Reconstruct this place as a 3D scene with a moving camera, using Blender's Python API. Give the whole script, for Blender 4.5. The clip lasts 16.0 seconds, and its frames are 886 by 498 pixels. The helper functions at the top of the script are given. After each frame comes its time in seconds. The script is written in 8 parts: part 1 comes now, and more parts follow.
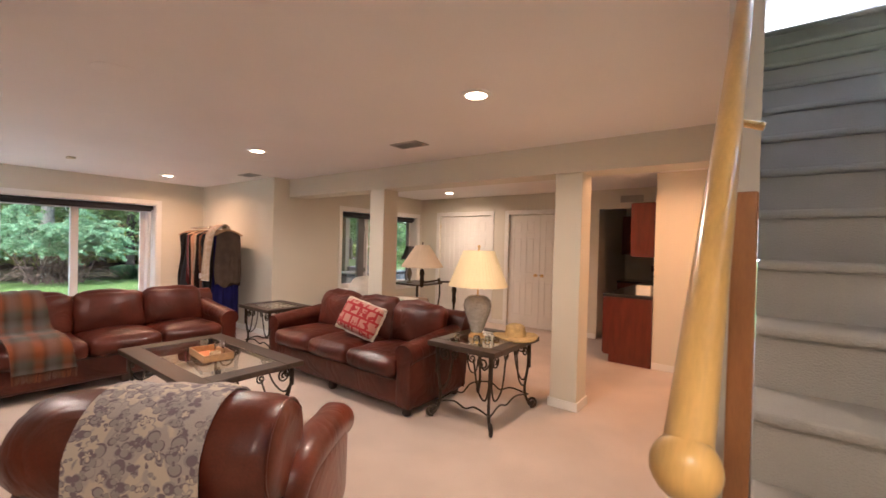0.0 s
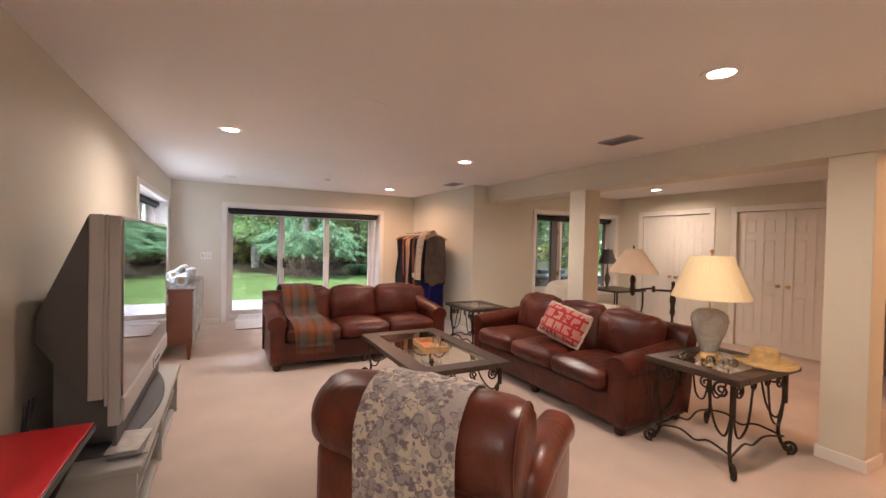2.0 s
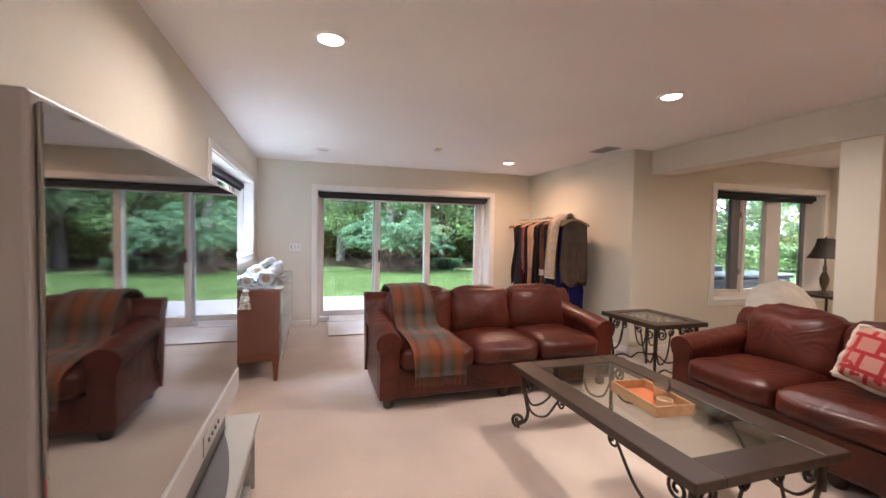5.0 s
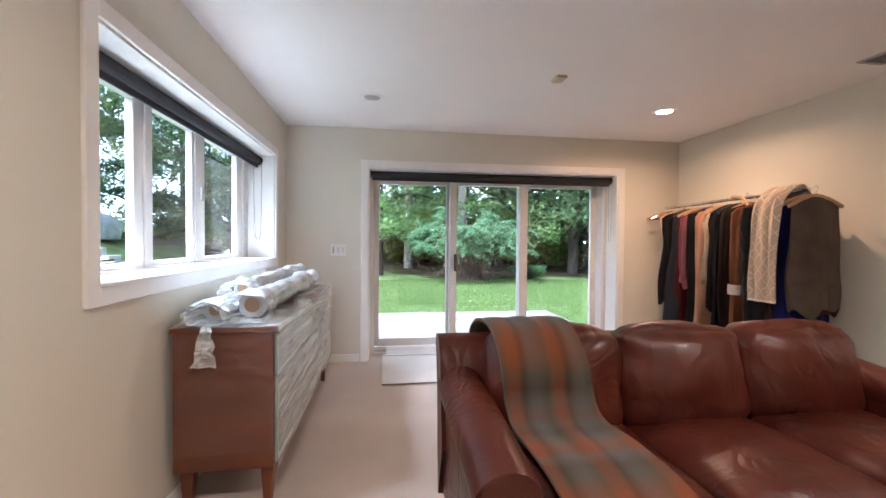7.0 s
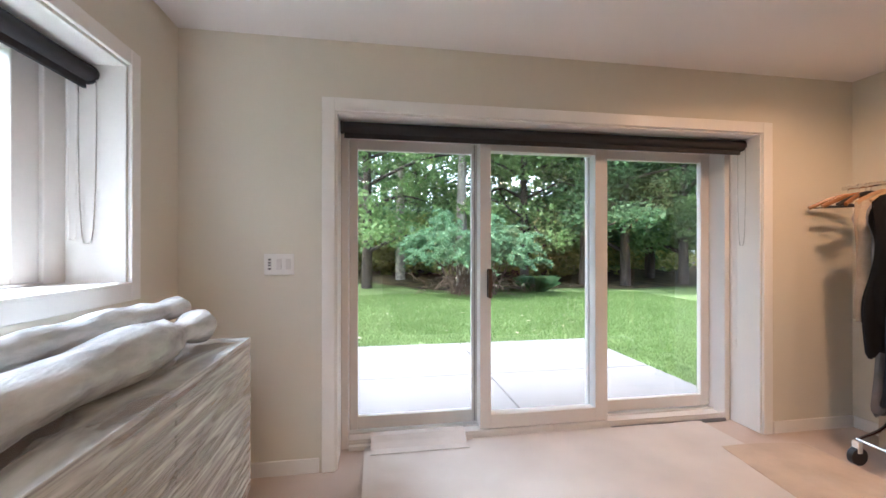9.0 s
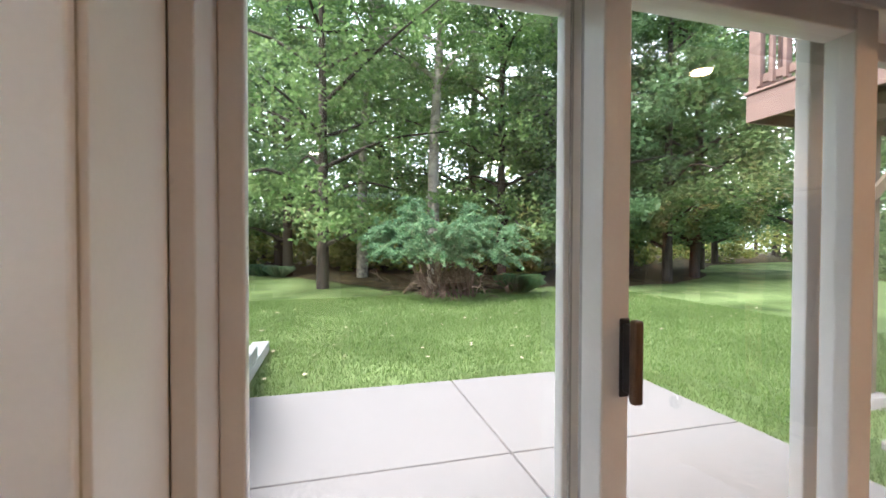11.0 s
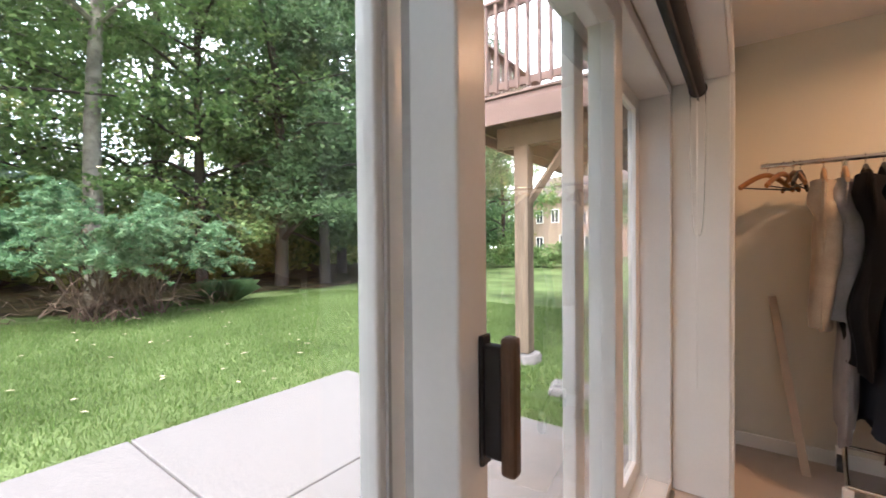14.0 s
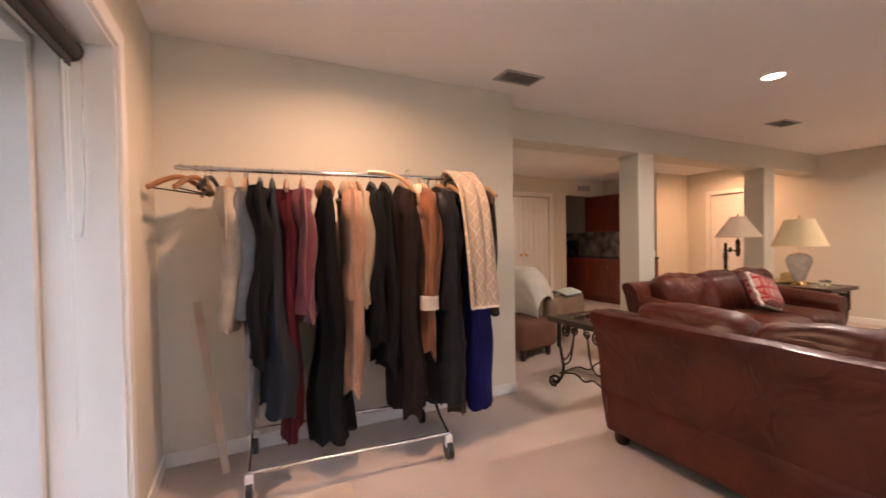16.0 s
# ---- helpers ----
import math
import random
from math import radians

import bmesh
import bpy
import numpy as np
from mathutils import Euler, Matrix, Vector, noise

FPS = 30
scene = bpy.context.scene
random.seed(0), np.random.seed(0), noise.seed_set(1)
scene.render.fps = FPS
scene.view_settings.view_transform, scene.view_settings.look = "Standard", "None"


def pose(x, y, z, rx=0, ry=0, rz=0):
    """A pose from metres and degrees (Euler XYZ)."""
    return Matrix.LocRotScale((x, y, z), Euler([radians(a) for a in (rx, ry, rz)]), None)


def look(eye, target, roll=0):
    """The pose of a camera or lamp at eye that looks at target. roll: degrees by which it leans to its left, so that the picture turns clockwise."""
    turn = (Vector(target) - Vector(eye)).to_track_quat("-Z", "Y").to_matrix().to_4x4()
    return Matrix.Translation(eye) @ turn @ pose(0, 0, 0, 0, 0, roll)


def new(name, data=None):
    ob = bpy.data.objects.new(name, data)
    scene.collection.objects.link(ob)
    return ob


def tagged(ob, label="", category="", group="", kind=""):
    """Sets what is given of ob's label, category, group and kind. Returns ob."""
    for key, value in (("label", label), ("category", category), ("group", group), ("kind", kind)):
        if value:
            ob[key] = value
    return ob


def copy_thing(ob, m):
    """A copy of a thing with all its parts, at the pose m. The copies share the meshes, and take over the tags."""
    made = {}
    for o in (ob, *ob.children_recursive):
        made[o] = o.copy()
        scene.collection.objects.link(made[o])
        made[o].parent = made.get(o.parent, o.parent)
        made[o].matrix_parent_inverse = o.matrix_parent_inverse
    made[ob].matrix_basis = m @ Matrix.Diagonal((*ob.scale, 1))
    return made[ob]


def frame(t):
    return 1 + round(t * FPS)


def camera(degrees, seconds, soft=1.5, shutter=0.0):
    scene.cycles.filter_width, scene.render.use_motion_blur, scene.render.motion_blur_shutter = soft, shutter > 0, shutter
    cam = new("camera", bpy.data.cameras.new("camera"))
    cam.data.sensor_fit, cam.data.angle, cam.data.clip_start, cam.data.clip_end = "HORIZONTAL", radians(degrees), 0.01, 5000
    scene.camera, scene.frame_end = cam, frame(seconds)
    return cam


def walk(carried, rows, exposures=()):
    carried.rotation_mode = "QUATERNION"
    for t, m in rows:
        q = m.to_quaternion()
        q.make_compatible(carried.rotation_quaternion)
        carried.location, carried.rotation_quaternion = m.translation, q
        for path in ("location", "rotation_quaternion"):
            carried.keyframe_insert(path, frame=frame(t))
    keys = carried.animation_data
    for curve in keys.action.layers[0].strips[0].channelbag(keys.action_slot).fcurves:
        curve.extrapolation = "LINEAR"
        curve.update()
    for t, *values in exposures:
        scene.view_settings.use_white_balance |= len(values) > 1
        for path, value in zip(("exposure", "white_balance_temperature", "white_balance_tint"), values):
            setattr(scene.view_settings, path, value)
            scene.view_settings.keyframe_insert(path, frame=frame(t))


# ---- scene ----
cam = camera(94.5, 16.0, shutter=0.15)
# seconds, stops, kelvin, tint
EXPOSURES = [
    (0.0, 2.12, 5100, 15),
    (0.8, 1.96, 5150, 16),
    (2.5, 2.02, 5150, 15),
    (5.0, 2.05, 4850, 12),
    (7.5, 1.9, 4800, 10),
    (9.5, 1.68, 5250, 10),
    (12.0, 1.2, 5650, 10),
    (14.0, 1.36, 5600, 13),
    (15.0, 1.55, 5700, 15),
    (15.5, 1.74, 5600, 16),
    (16.0, 1.97, 5200, 17),
]
PATH = [
    (0, (1.17, 0.259, 1.523), (-0.042, 1.849, 1.5), 1.5),
    (0.5, (1.099, 0.208, 1.517), (-0.346, 1.59, 1.494), 1.5),
    (1, (1.031, 0.178, 1.509), (-0.579, 1.364, 1.487), 1.5),
    (1.5, (1.01, 0.135, 1.519), (-0.705, 1.164, 1.492), 1.4),
    (2, (1.007, 0.116, 1.532), (-0.764, 1.044, 1.499), 1.3),
    (2.5, (1.009, 0.116, 1.529), (-0.79, 0.989, 1.494), 1.3),
    (3, (0.96, 0.098, 1.521), (-0.861, 0.925, 1.48), 1.3),
    (3.5, (0.677, 0.027, 1.515), (-1.161, 0.814, 1.463), 1.4),
    (4, (0.292, 0.007, 1.477), (-1.564, 0.75, 1.417), 1.3),
    (4.5, (-0.239, 0.005, 1.436), (-2.119, 0.684, 1.371), 1.1),
    (5, (-0.754, 0.038, 1.428), (-2.66, 0.64, 1.358), 1.0),
    (7.5, (-3.374, 0.276, 1.291), (-5.357, 0.535, 1.256), 0.4),
    (8, (-3.894, 0.247, 1.304), (-5.876, 0.514, 1.27), 0.2),
    (8.5, (-4.375, 0.283, 1.31), (-6.354, 0.565, 1.283), 0.0),
    (9, (-4.859, 0.309, 1.283), (-6.832, 0.635, 1.286), 0.0),
    (9.5, (-5.376, 0.289, 1.344), (-7.334, 0.694, 1.328), 0.1),
    (12, (-7.212, 0.439, 1.333), (-9.079, 1.155, 1.308), 0.3),
    (12.5, (-7.307, 0.379, 1.333), (-9.057, 1.347, 1.307), 0.4),
    (13, (-7.327, 0.437, 1.311), (-8.917, 1.65, 1.285), -0.1),
    (13.5, (-7.308, 0.514, 1.291), (-8.719, 1.931, 1.265), -0.4),
    (14, (-7.253, 0.549, 1.288), (-8.439, 2.159, 1.259), -0.5),
    (14.5, (-7.118, 0.621, 1.293), (-7.992, 2.419, 1.257), -0.9),
    (15, (-7.042, 0.77, 1.28), (-7.388, 2.739, 1.251), -0.9),
    (15.5, (-6.875, 0.843, 1.263), (-6.684, 2.834, 1.235), -1.0),
    (16, (-6.875, 0.905, 1.287), (-5.992, 2.699, 1.248), -1.0),
]
walk(cam, [(t, look(eye, target, roll)) for t, eye, target, roll in PATH], EXPOSURES)

# ---- world and daylight ----
world = bpy.data.worlds.new("sky")
scene.world = world
world.use_nodes = True
wn = world.node_tree.nodes
sky = wn.new("ShaderNodeTexSky")
sky.sky_type = "NISHITA"
sky.sun_disc = False
sky.sun_elevation, sky.sun_rotation = radians(52), radians(164)
sky.air_density, sky.dust_density, sky.ozone_density = 1.0, 6.0, 0.3
wn["Background"].inputs["Strength"].default_value = 0.15
world.node_tree.links.new(sky.outputs[0], wn["Background"].inputs[0])
sun_data = bpy.data.lights.new("sun", "SUN")
sun_data.energy, sun_data.angle, sun_data.color = 4.8, radians(35), (1.0, 0.965, 0.90)
sun_lamp = new("sun", sun_data)
sun_lamp.matrix_world = look((9, -32, 42), (0, 0, 0))


def lamp_disc(x, y, z, watts, size=0.13, color=(1.0, 0.72, 0.47)):
    """Light of one recessed lamp, just under its lens."""
    data = bpy.data.lights.new("downlight", "AREA")
    data.shape, data.size, data.energy, data.color = "DISK", size, watts, color
    data.spread = radians(162)
    ob = new("downlight_light", data)
    ob.location = (x, y, z)
    return ob


# ---- materials ----
def mat(name, col, rough=0.5, metal=0.0, var=0.12, scale=3.0, fine=60.0, bump=0.1, dist=0.004, coat=0.0, sheen=0.0, spec=0.5, stretch=(1, 1, 1), col2=None, rand=0.0, crease=0.0):
    """Procedural surface: broad stains and fine grain, in metres."""
    m = bpy.data.materials.new(name)
    m.use_nodes = True
    nt = m.node_tree
    n, lk = nt.nodes, nt.links
    b = n["Principled BSDF"]
    tc = n.new("ShaderNodeTexCoord")
    mp = n.new("ShaderNodeMapping")
    mp.inputs["Scale"].default_value = stretch
    lk.new(tc.outputs["Object"], mp.inputs[0])
    big = n.new("ShaderNodeTexNoise")
    big.inputs["Scale"].default_value, big.inputs["Detail"].default_value = scale, 5
    lk.new(mp.outputs[0], big.inputs[0])
    small = n.new("ShaderNodeTexNoise")
    small.inputs["Scale"].default_value, small.inputs["Detail"].default_value = fine, 4
    lk.new(mp.outputs[0], small.inputs[0])
    ramp = n.new("ShaderNodeValToRGB")
    a = [c * (1 - var) for c in col]
    z = [min(1, c * (1 + var)) for c in (col2 or col)]
    ramp.color_ramp.elements[0].position, ramp.color_ramp.elements[1].position = 0.32, 0.68
    ramp.color_ramp.elements[0].color, ramp.color_ramp.elements[1].color = (*a, 1), (*z, 1)
    lk.new(big.outputs[0], ramp.inputs[0])
    mix = n.new("ShaderNodeMix")
    mix.data_type, mix.blend_type = "RGBA", "MULTIPLY"
    mix.inputs[0].default_value = 1.0
    grain = n.new("ShaderNodeMapRange")
    grain.inputs[1].default_value, grain.inputs[2].default_value = 0.3, 0.7
    grain.inputs[3].default_value, grain.inputs[4].default_value = 1 - var * 0.7, 1.0
    lk.new(small.outputs[0], grain.inputs[0])
    lk.new(ramp.outputs[0], mix.inputs[6])
    lk.new(grain.outputs[0], mix.inputs[7])
    out = mix.outputs[2]
    if rand:
        info = n.new("ShaderNodeObjectInfo")
        rr = n.new("ShaderNodeMapRange")
        rr.inputs[3].default_value, rr.inputs[4].default_value = 1 - rand, 1 + rand
        lk.new(info.outputs["Random"], rr.inputs[0])
        m2 = n.new("ShaderNodeMix")
        m2.data_type, m2.blend_type = "RGBA", "MULTIPLY"
        m2.inputs[0].default_value = 1.0
        lk.new(out, m2.inputs[6])
        lk.new(rr.outputs[0], m2.inputs[7])
        out = m2.outputs[2]
    lk.new(out, b.inputs["Base Color"])
    rg = n.new("ShaderNodeMapRange")
    rg.inputs[3].default_value, rg.inputs[4].default_value = max(0.02, rough * 0.8), min(1, rough * 1.2)
    lk.new(big.outputs[0], rg.inputs[0])
    lk.new(rg.outputs[0], b.inputs["Roughness"])
    b.inputs["Metallic"].default_value = metal
    b.inputs["Specular IOR Level"].default_value = spec
    b.inputs["Coat Weight"].default_value = coat
    b.inputs["Sheen Weight"].default_value = sheen
    if bump:
        bp = n.new("ShaderNodeBump")
        bp.inputs["Strength"].default_value, bp.inputs["Distance"].default_value = bump, dist
        lk.new(small.outputs[0], bp.inputs["Height"])
        lk.new(bp.outputs[0], b.inputs["Normal"])
        if crease:   # long soft wrinkles
            wr = n.new("ShaderNodeTexNoise")
            wr.inputs["Scale"].default_value, wr.inputs["Detail"].default_value, wr.inputs["Distortion"].default_value = 3.4, 1.5, 1.2
            lk.new(mp.outputs[0], wr.inputs[0])
            fold = n.new("ShaderNodeMath")
            fold.operation = "PINGPONG"
            fold.inputs[1].default_value = 0.11
            lk.new(wr.outputs[0], fold.inputs[0])
            b2 = n.new("ShaderNodeBump")
            b2.inputs["Strength"].default_value, b2.inputs["Distance"].default_value = crease, 0.11
            lk.new(fold.outputs[0], b2.inputs["Height"])
            lk.new(bp.outputs[0], b2.inputs["Normal"])
            lk.new(b2.outputs[0], b.inputs["Normal"])
    return m


def glass_mat(name, col=(1, 1, 1), rough=0.0):
    m = bpy.data.materials.new(name)
    m.use_nodes = True
    b = m.node_tree.nodes["Principled BSDF"]
    b.inputs["Base Color"].default_value = (*col, 1)
    b.inputs["Transmission Weight"].default_value = 1.0
    b.inputs["Roughness"].default_value = rough
    b.inputs["IOR"].default_value = 1.45
    return m


def glow_mat(name, col, strength):
    m = bpy.data.materials.new(name)
    m.use_nodes = True
    b = m.node_tree.nodes["Principled BSDF"]
    b.inputs["Base Color"].default_value = (*col, 1)
    b.inputs["Emission Color"].default_value = (*col, 1)
    b.inputs["Emission Strength"].default_value = strength
    return m


M_WALL = mat("wall_paint", (0.70, 0.662, 0.555), 0.62, var=0.03, scale=0.8, fine=220, bump=0.06, dist=0.002)
M_CEIL = mat("ceiling_paint", (0.87, 0.845, 0.82), 0.8, var=0.03, scale=0.7, fine=160, bump=0.12, dist=0.003)
M_WHITE = mat("white_trim_paint", (0.84, 0.82, 0.775), 0.35, var=0.03, scale=2, fine=90, bump=0.04, dist=0.002)
M_VINYL = mat("white_vinyl", (0.70, 0.67, 0.63), 0.3, var=0.04, scale=3, fine=80, bump=0.03, dist=0.001)
M_CARPET = mat("cream_carpet", (0.58, 0.48, 0.405), 0.95, var=0.10, scale=1.6, fine=170, bump=0.9, dist=0.008, sheen=0.25, spec=0.1)
M_REMNANT = mat("pale_carpet_remnant", (0.66, 0.61, 0.56), 0.95, var=0.08, scale=2.2, fine=240, bump=0.6, dist=0.004, sheen=0.2, spec=0.1)
M_BACKING = mat("carpet_backing", (0.56, 0.46, 0.36), 0.9, var=0.1, scale=5, fine=200, bump=0.4, dist=0.003, spec=0.1)
M_STAIRC = mat("stair_carpet", (0.52, 0.51, 0.47), 0.95, var=0.1, scale=2, fine=200, bump=0.8, dist=0.006, spec=0.1)
M_LEATHER = mat("brown_leather", (0.060, 0.0105, 0.0052), 0.38, var=0.18, scale=3.5, fine=95, bump=0.25, dist=0.004, coat=0.08, col2=(0.092, 0.019, 0.0095), spec=0.36, crease=0.26)
M_CHAIRL = mat("cognac_leather", (0.110, 0.018, 0.009), 0.33, crease=0.14, var=0.3, scale=4, fine=110, bump=0.2, dist=0.004, coat=0.18, col2=(0.165, 0.038, 0.018))
M_SEAM = mat("leather_seam", (0.05, 0.014, 0.008), 0.5, var=0.2, scale=20, fine=150)
M_FOOT = mat("dark_wood_foot", (0.03, 0.014, 0.008), 0.4, var=0.3, scale=12, fine=80)
M_IRON = mat("bronzed_wrought_iron", (0.055, 0.04, 0.028), 0.5, metal=0.6, var=0.35, scale=14, fine=120, bump=0.35, dist=0.003)
M_DARKWOOD = mat("dark_stained_wood", (0.05, 0.030, 0.019), 0.42, var=0.35, scale=4, fine=40, bump=0.2, dist=0.002, stretch=(1, 6, 6), coat=0.1)
M_GLASS = glass_mat("clear_glass")
M_TINT = glass_mat("table_glass", (0.86, 0.92, 0.88))
M_BLACK = mat("black_plastic", (0.018, 0.018, 0.02), 0.4, var=0.15, scale=8, fine=140, bump=0.05)
M_SHADE_ROLL = mat("charcoal_shade_fabric", (0.028, 0.027, 0.03), 0.8, var=0.15, scale=6, fine=260, bump=0.3, dist=0.002)
M_SILVER = mat("grey_tv_plastic", (0.46, 0.45, 0.45), 0.4, var=0.06, scale=3, fine=200, bump=0.03)
M_DGREY = mat("dark_grey_tv_plastic", (0.13, 0.13, 0.135), 0.55, var=0.08, scale=3, fine=180, bump=0.06)
M_STAND = mat("silver_grey_stand", (0.42, 0.42, 0.40), 0.42, var=0.05, scale=3, fine=160, bump=0.03)
M_RED = mat("red_tabletop", (0.62, 0.025, 0.03), 0.35, var=0.06, scale=3, fine=120, bump=0.03)
M_BRASS = mat("brass", (0.75, 0.52, 0.22), 0.28, metal=1.0, var=0.1, scale=10, fine=90, bump=0.02)
M_HANGER = mat("hanger_wood", (0.46, 0.29, 0.15), 0.45, var=0.2, scale=8, fine=60, bump=0.05, coat=0.2)
M_CHROME = mat("chrome", (0.75, 0.74, 0.72), 0.16, metal=1.0, var=0.08, scale=10, fine=90, bump=0.02)
# dark door track, and back-lit shade put into the stile colour
M_TRACK_SHADE = mat("dark_track_and_stile_shade", (0.16, 0.16, 0.165), 0.5, var=0.1, scale=8, fine=90, bump=0.05)
M_HANDLEW = mat("brown_door_handle", (0.10, 0.05, 0.025), 0.45, var=0.3, scale=10, fine=70, stretch=(6, 6, 1))
M_WALNUT = mat("walnut_veneer", (0.135, 0.038, 0.015), 0.4, var=0.16, scale=2, fine=40, bump=0.05, dist=0.001, stretch=(1, 1, 3), coat=0.2)
M_CHERRY = mat("cherry_cabinet", (0.15, 0.026, 0.010), 0.34, var=0.2, scale=3, fine=40, bump=0.08, dist=0.001, stretch=(6, 6, 1), coat=0.2)
M_GRANITE = mat("dark_granite", (0.025, 0.025, 0.027), 0.15, var=0.6, scale=60, fine=200, bump=0.0, col2=(0.07, 0.07, 0.075))
M_OAK = mat("varnished_oak", (0.72, 0.46, 0.13), 0.3, var=0.18, scale=3, fine=40, bump=0.06, dist=0.001, stretch=(7, 1.2, 1.2), coat=0.5)
M_OAKD = mat("amber_oak", (0.33, 0.14, 0.04), 0.3, var=0.2, scale=3, fine=40, bump=0.06, dist=0.001, stretch=(6, 6, 1), coat=0.4)
M_VENT = mat("vent_metal", (0.40, 0.38, 0.35), 0.5, var=0.1, scale=12, fine=120)
M_VOID = mat("duct_shade", (0.02, 0.02, 0.02), 0.9, var=0.2)
M_CAN = glow_mat("lit_lamp_lens", (1.0, 0.70, 0.40), 11.0)
M_CANOFF = mat("unlit_lamp_reflector", (0.55, 0.53, 0.48), 0.5, var=0.1, scale=10)


# ---- building helpers ----
def part(name, bm, material, parent=None, label="", smooth=False):
    """Links a bmesh as one mesh object, under a thing or a part."""
    me = bpy.data.meshes.new(name)
    bm.normal_update()
    bm.to_mesh(me)
    bm.free()
    me.materials.append(material)
    if smooth:
        me.shade_smooth()
        try:
            me.set_sharp_from_angle(angle=radians(42))
        except AttributeError:
            pass
    ob = new(name, me)
    if parent is not None:
        ob.parent = parent
    if label:
        tagged(ob, label)
    return ob


def thing(name, m, label, category, group=""):
    """An Empty at a thing's base; its parts are built in its own coordinates."""
    ob = new(name)
    ob.empty_display_size = 0.1
    ob.matrix_world = m
    return tagged(ob, label, category, group)


def struct(name, bm, material, label, smooth=False):
    return tagged(part(name, bm, material, None, label, smooth), kind="structure")


def B():
    return bmesh.new()


def box(bm, x0, x1, y0, y1, z0, z1, bev=0.0, seg=2, rot=None):
    m = Matrix.Translation(((x0 + x1) / 2, (y0 + y1) / 2, (z0 + z1) / 2))
    if rot is not None:
        m = m @ rot
    vs = bmesh.ops.create_cube(bm, size=1.0, matrix=m @ Matrix.Diagonal((x1 - x0, y1 - y0, z1 - z0, 1)))["verts"]
    if bev:
        es = {e for v in vs for e in v.link_edges}
        bmesh.ops.bevel(bm, geom=list(es), offset=bev, segments=seg, affect="EDGES", profile=0.5)
    return bm


def hexa(bm, pts):
    """A solid from eight corners: four below, four above, both counter-clockwise."""
    v = [bm.verts.new(p) for p in pts]
    for f in ((3, 2, 1, 0), (4, 5, 6, 7), (0, 1, 5, 4), (1, 2, 6, 5), (2, 3, 7, 6), (3, 0, 4, 7)):
        bm.faces.new([v[i] for i in f])
    return bm


def cyl(bm, p, q, r, r2=None, seg=16):
    p, q = Vector(p), Vector(q)
    d = q - p
    m = Matrix.Translation((p + q) / 2) @ d.to_track_quat("Z", "Y").to_matrix().to_4x4()
    bmesh.ops.create_cone(bm, cap_ends=True, segments=seg, radius1=r, radius2=r if r2 is None else r2, depth=d.length, matrix=m)
    return bm


def lathe(bm, profile, seg=24, at=(0, 0, 0)):
    rings = []
    for r, z in profile:
        rings.append([bm.verts.new((at[0] + r * math.cos(a), at[1] + r * math.sin(a), at[2] + z)) for a in (2 * math.pi * k / seg for k in range(seg))])
    for a, b in zip(rings, rings[1:]):
        for k in range(seg):
            bm.faces.new((a[k], a[(k + 1) % seg], b[(k + 1) % seg], b[k]))
    if profile[0][0] > 1e-4:
        bm.faces.new(rings[0][::-1])
    if profile[-1][0] > 1e-4:
        bm.faces.new(rings[-1])
    bmesh.ops.remove_doubles(bm, verts=[v for ring in rings for v in ring], dist=1e-5)
    return bm


def smooth_path(pts, n=6):
    pts = [Vector(p) for p in pts]
    ext = [2 * pts[0] - pts[1], *pts, 2 * pts[-1] - pts[-2]]
    out = []
    for i in range(1, len(ext) - 2):
        a, b, c, d = ext[i - 1:i + 3]
        for k in range(n):
            t = k / n
            out.append(0.5 * (2 * b + (c - a) * t + (2 * a - 5 * b + 4 * c - d) * t * t + (3 * b - a - 3 * c + d) * t ** 3))
    return [*out, pts[-1]]


def tube(bm, pts, r, seg=8, flat=1.0, ends=None):
    """A round bar along points; flat squeezes it; ends gives the radius factor at both ends."""
    pts = [Vector(p) for p in pts]
    rings, up = [], None
    for i, p in enumerate(pts):
        d = (pts[min(i + 1, len(pts) - 1)] - pts[max(i - 1, 0)]).normalized()
        if up is None:
            up = Vector((0, 0, 1)) if abs(d.z) < 0.9 else Vector((0, 1, 0))
        side = d.cross(up)
        if side.length < 1e-4:
            side = d.orthogonal()
        side.normalize()
        up = side.cross(d).normalized()
        k = r
        if ends:
            t = i / (len(pts) - 1)
            k = r * (ends[0] + (ends[1] - ends[0]) * t)
        rings.append([bm.verts.new(p + side * k * math.cos(a) + up * k * flat * math.sin(a)) for a in (2 * math.pi * j / seg for j in range(seg))])
    for a, b in zip(rings, rings[1:]):
        for j in range(seg):
            bm.faces.new((a[j], a[(j + 1) % seg], b[(j + 1) % seg], b[j]))
    bm.faces.new(rings[0][::-1])
    bm.faces.new(rings[-1])
    return bm


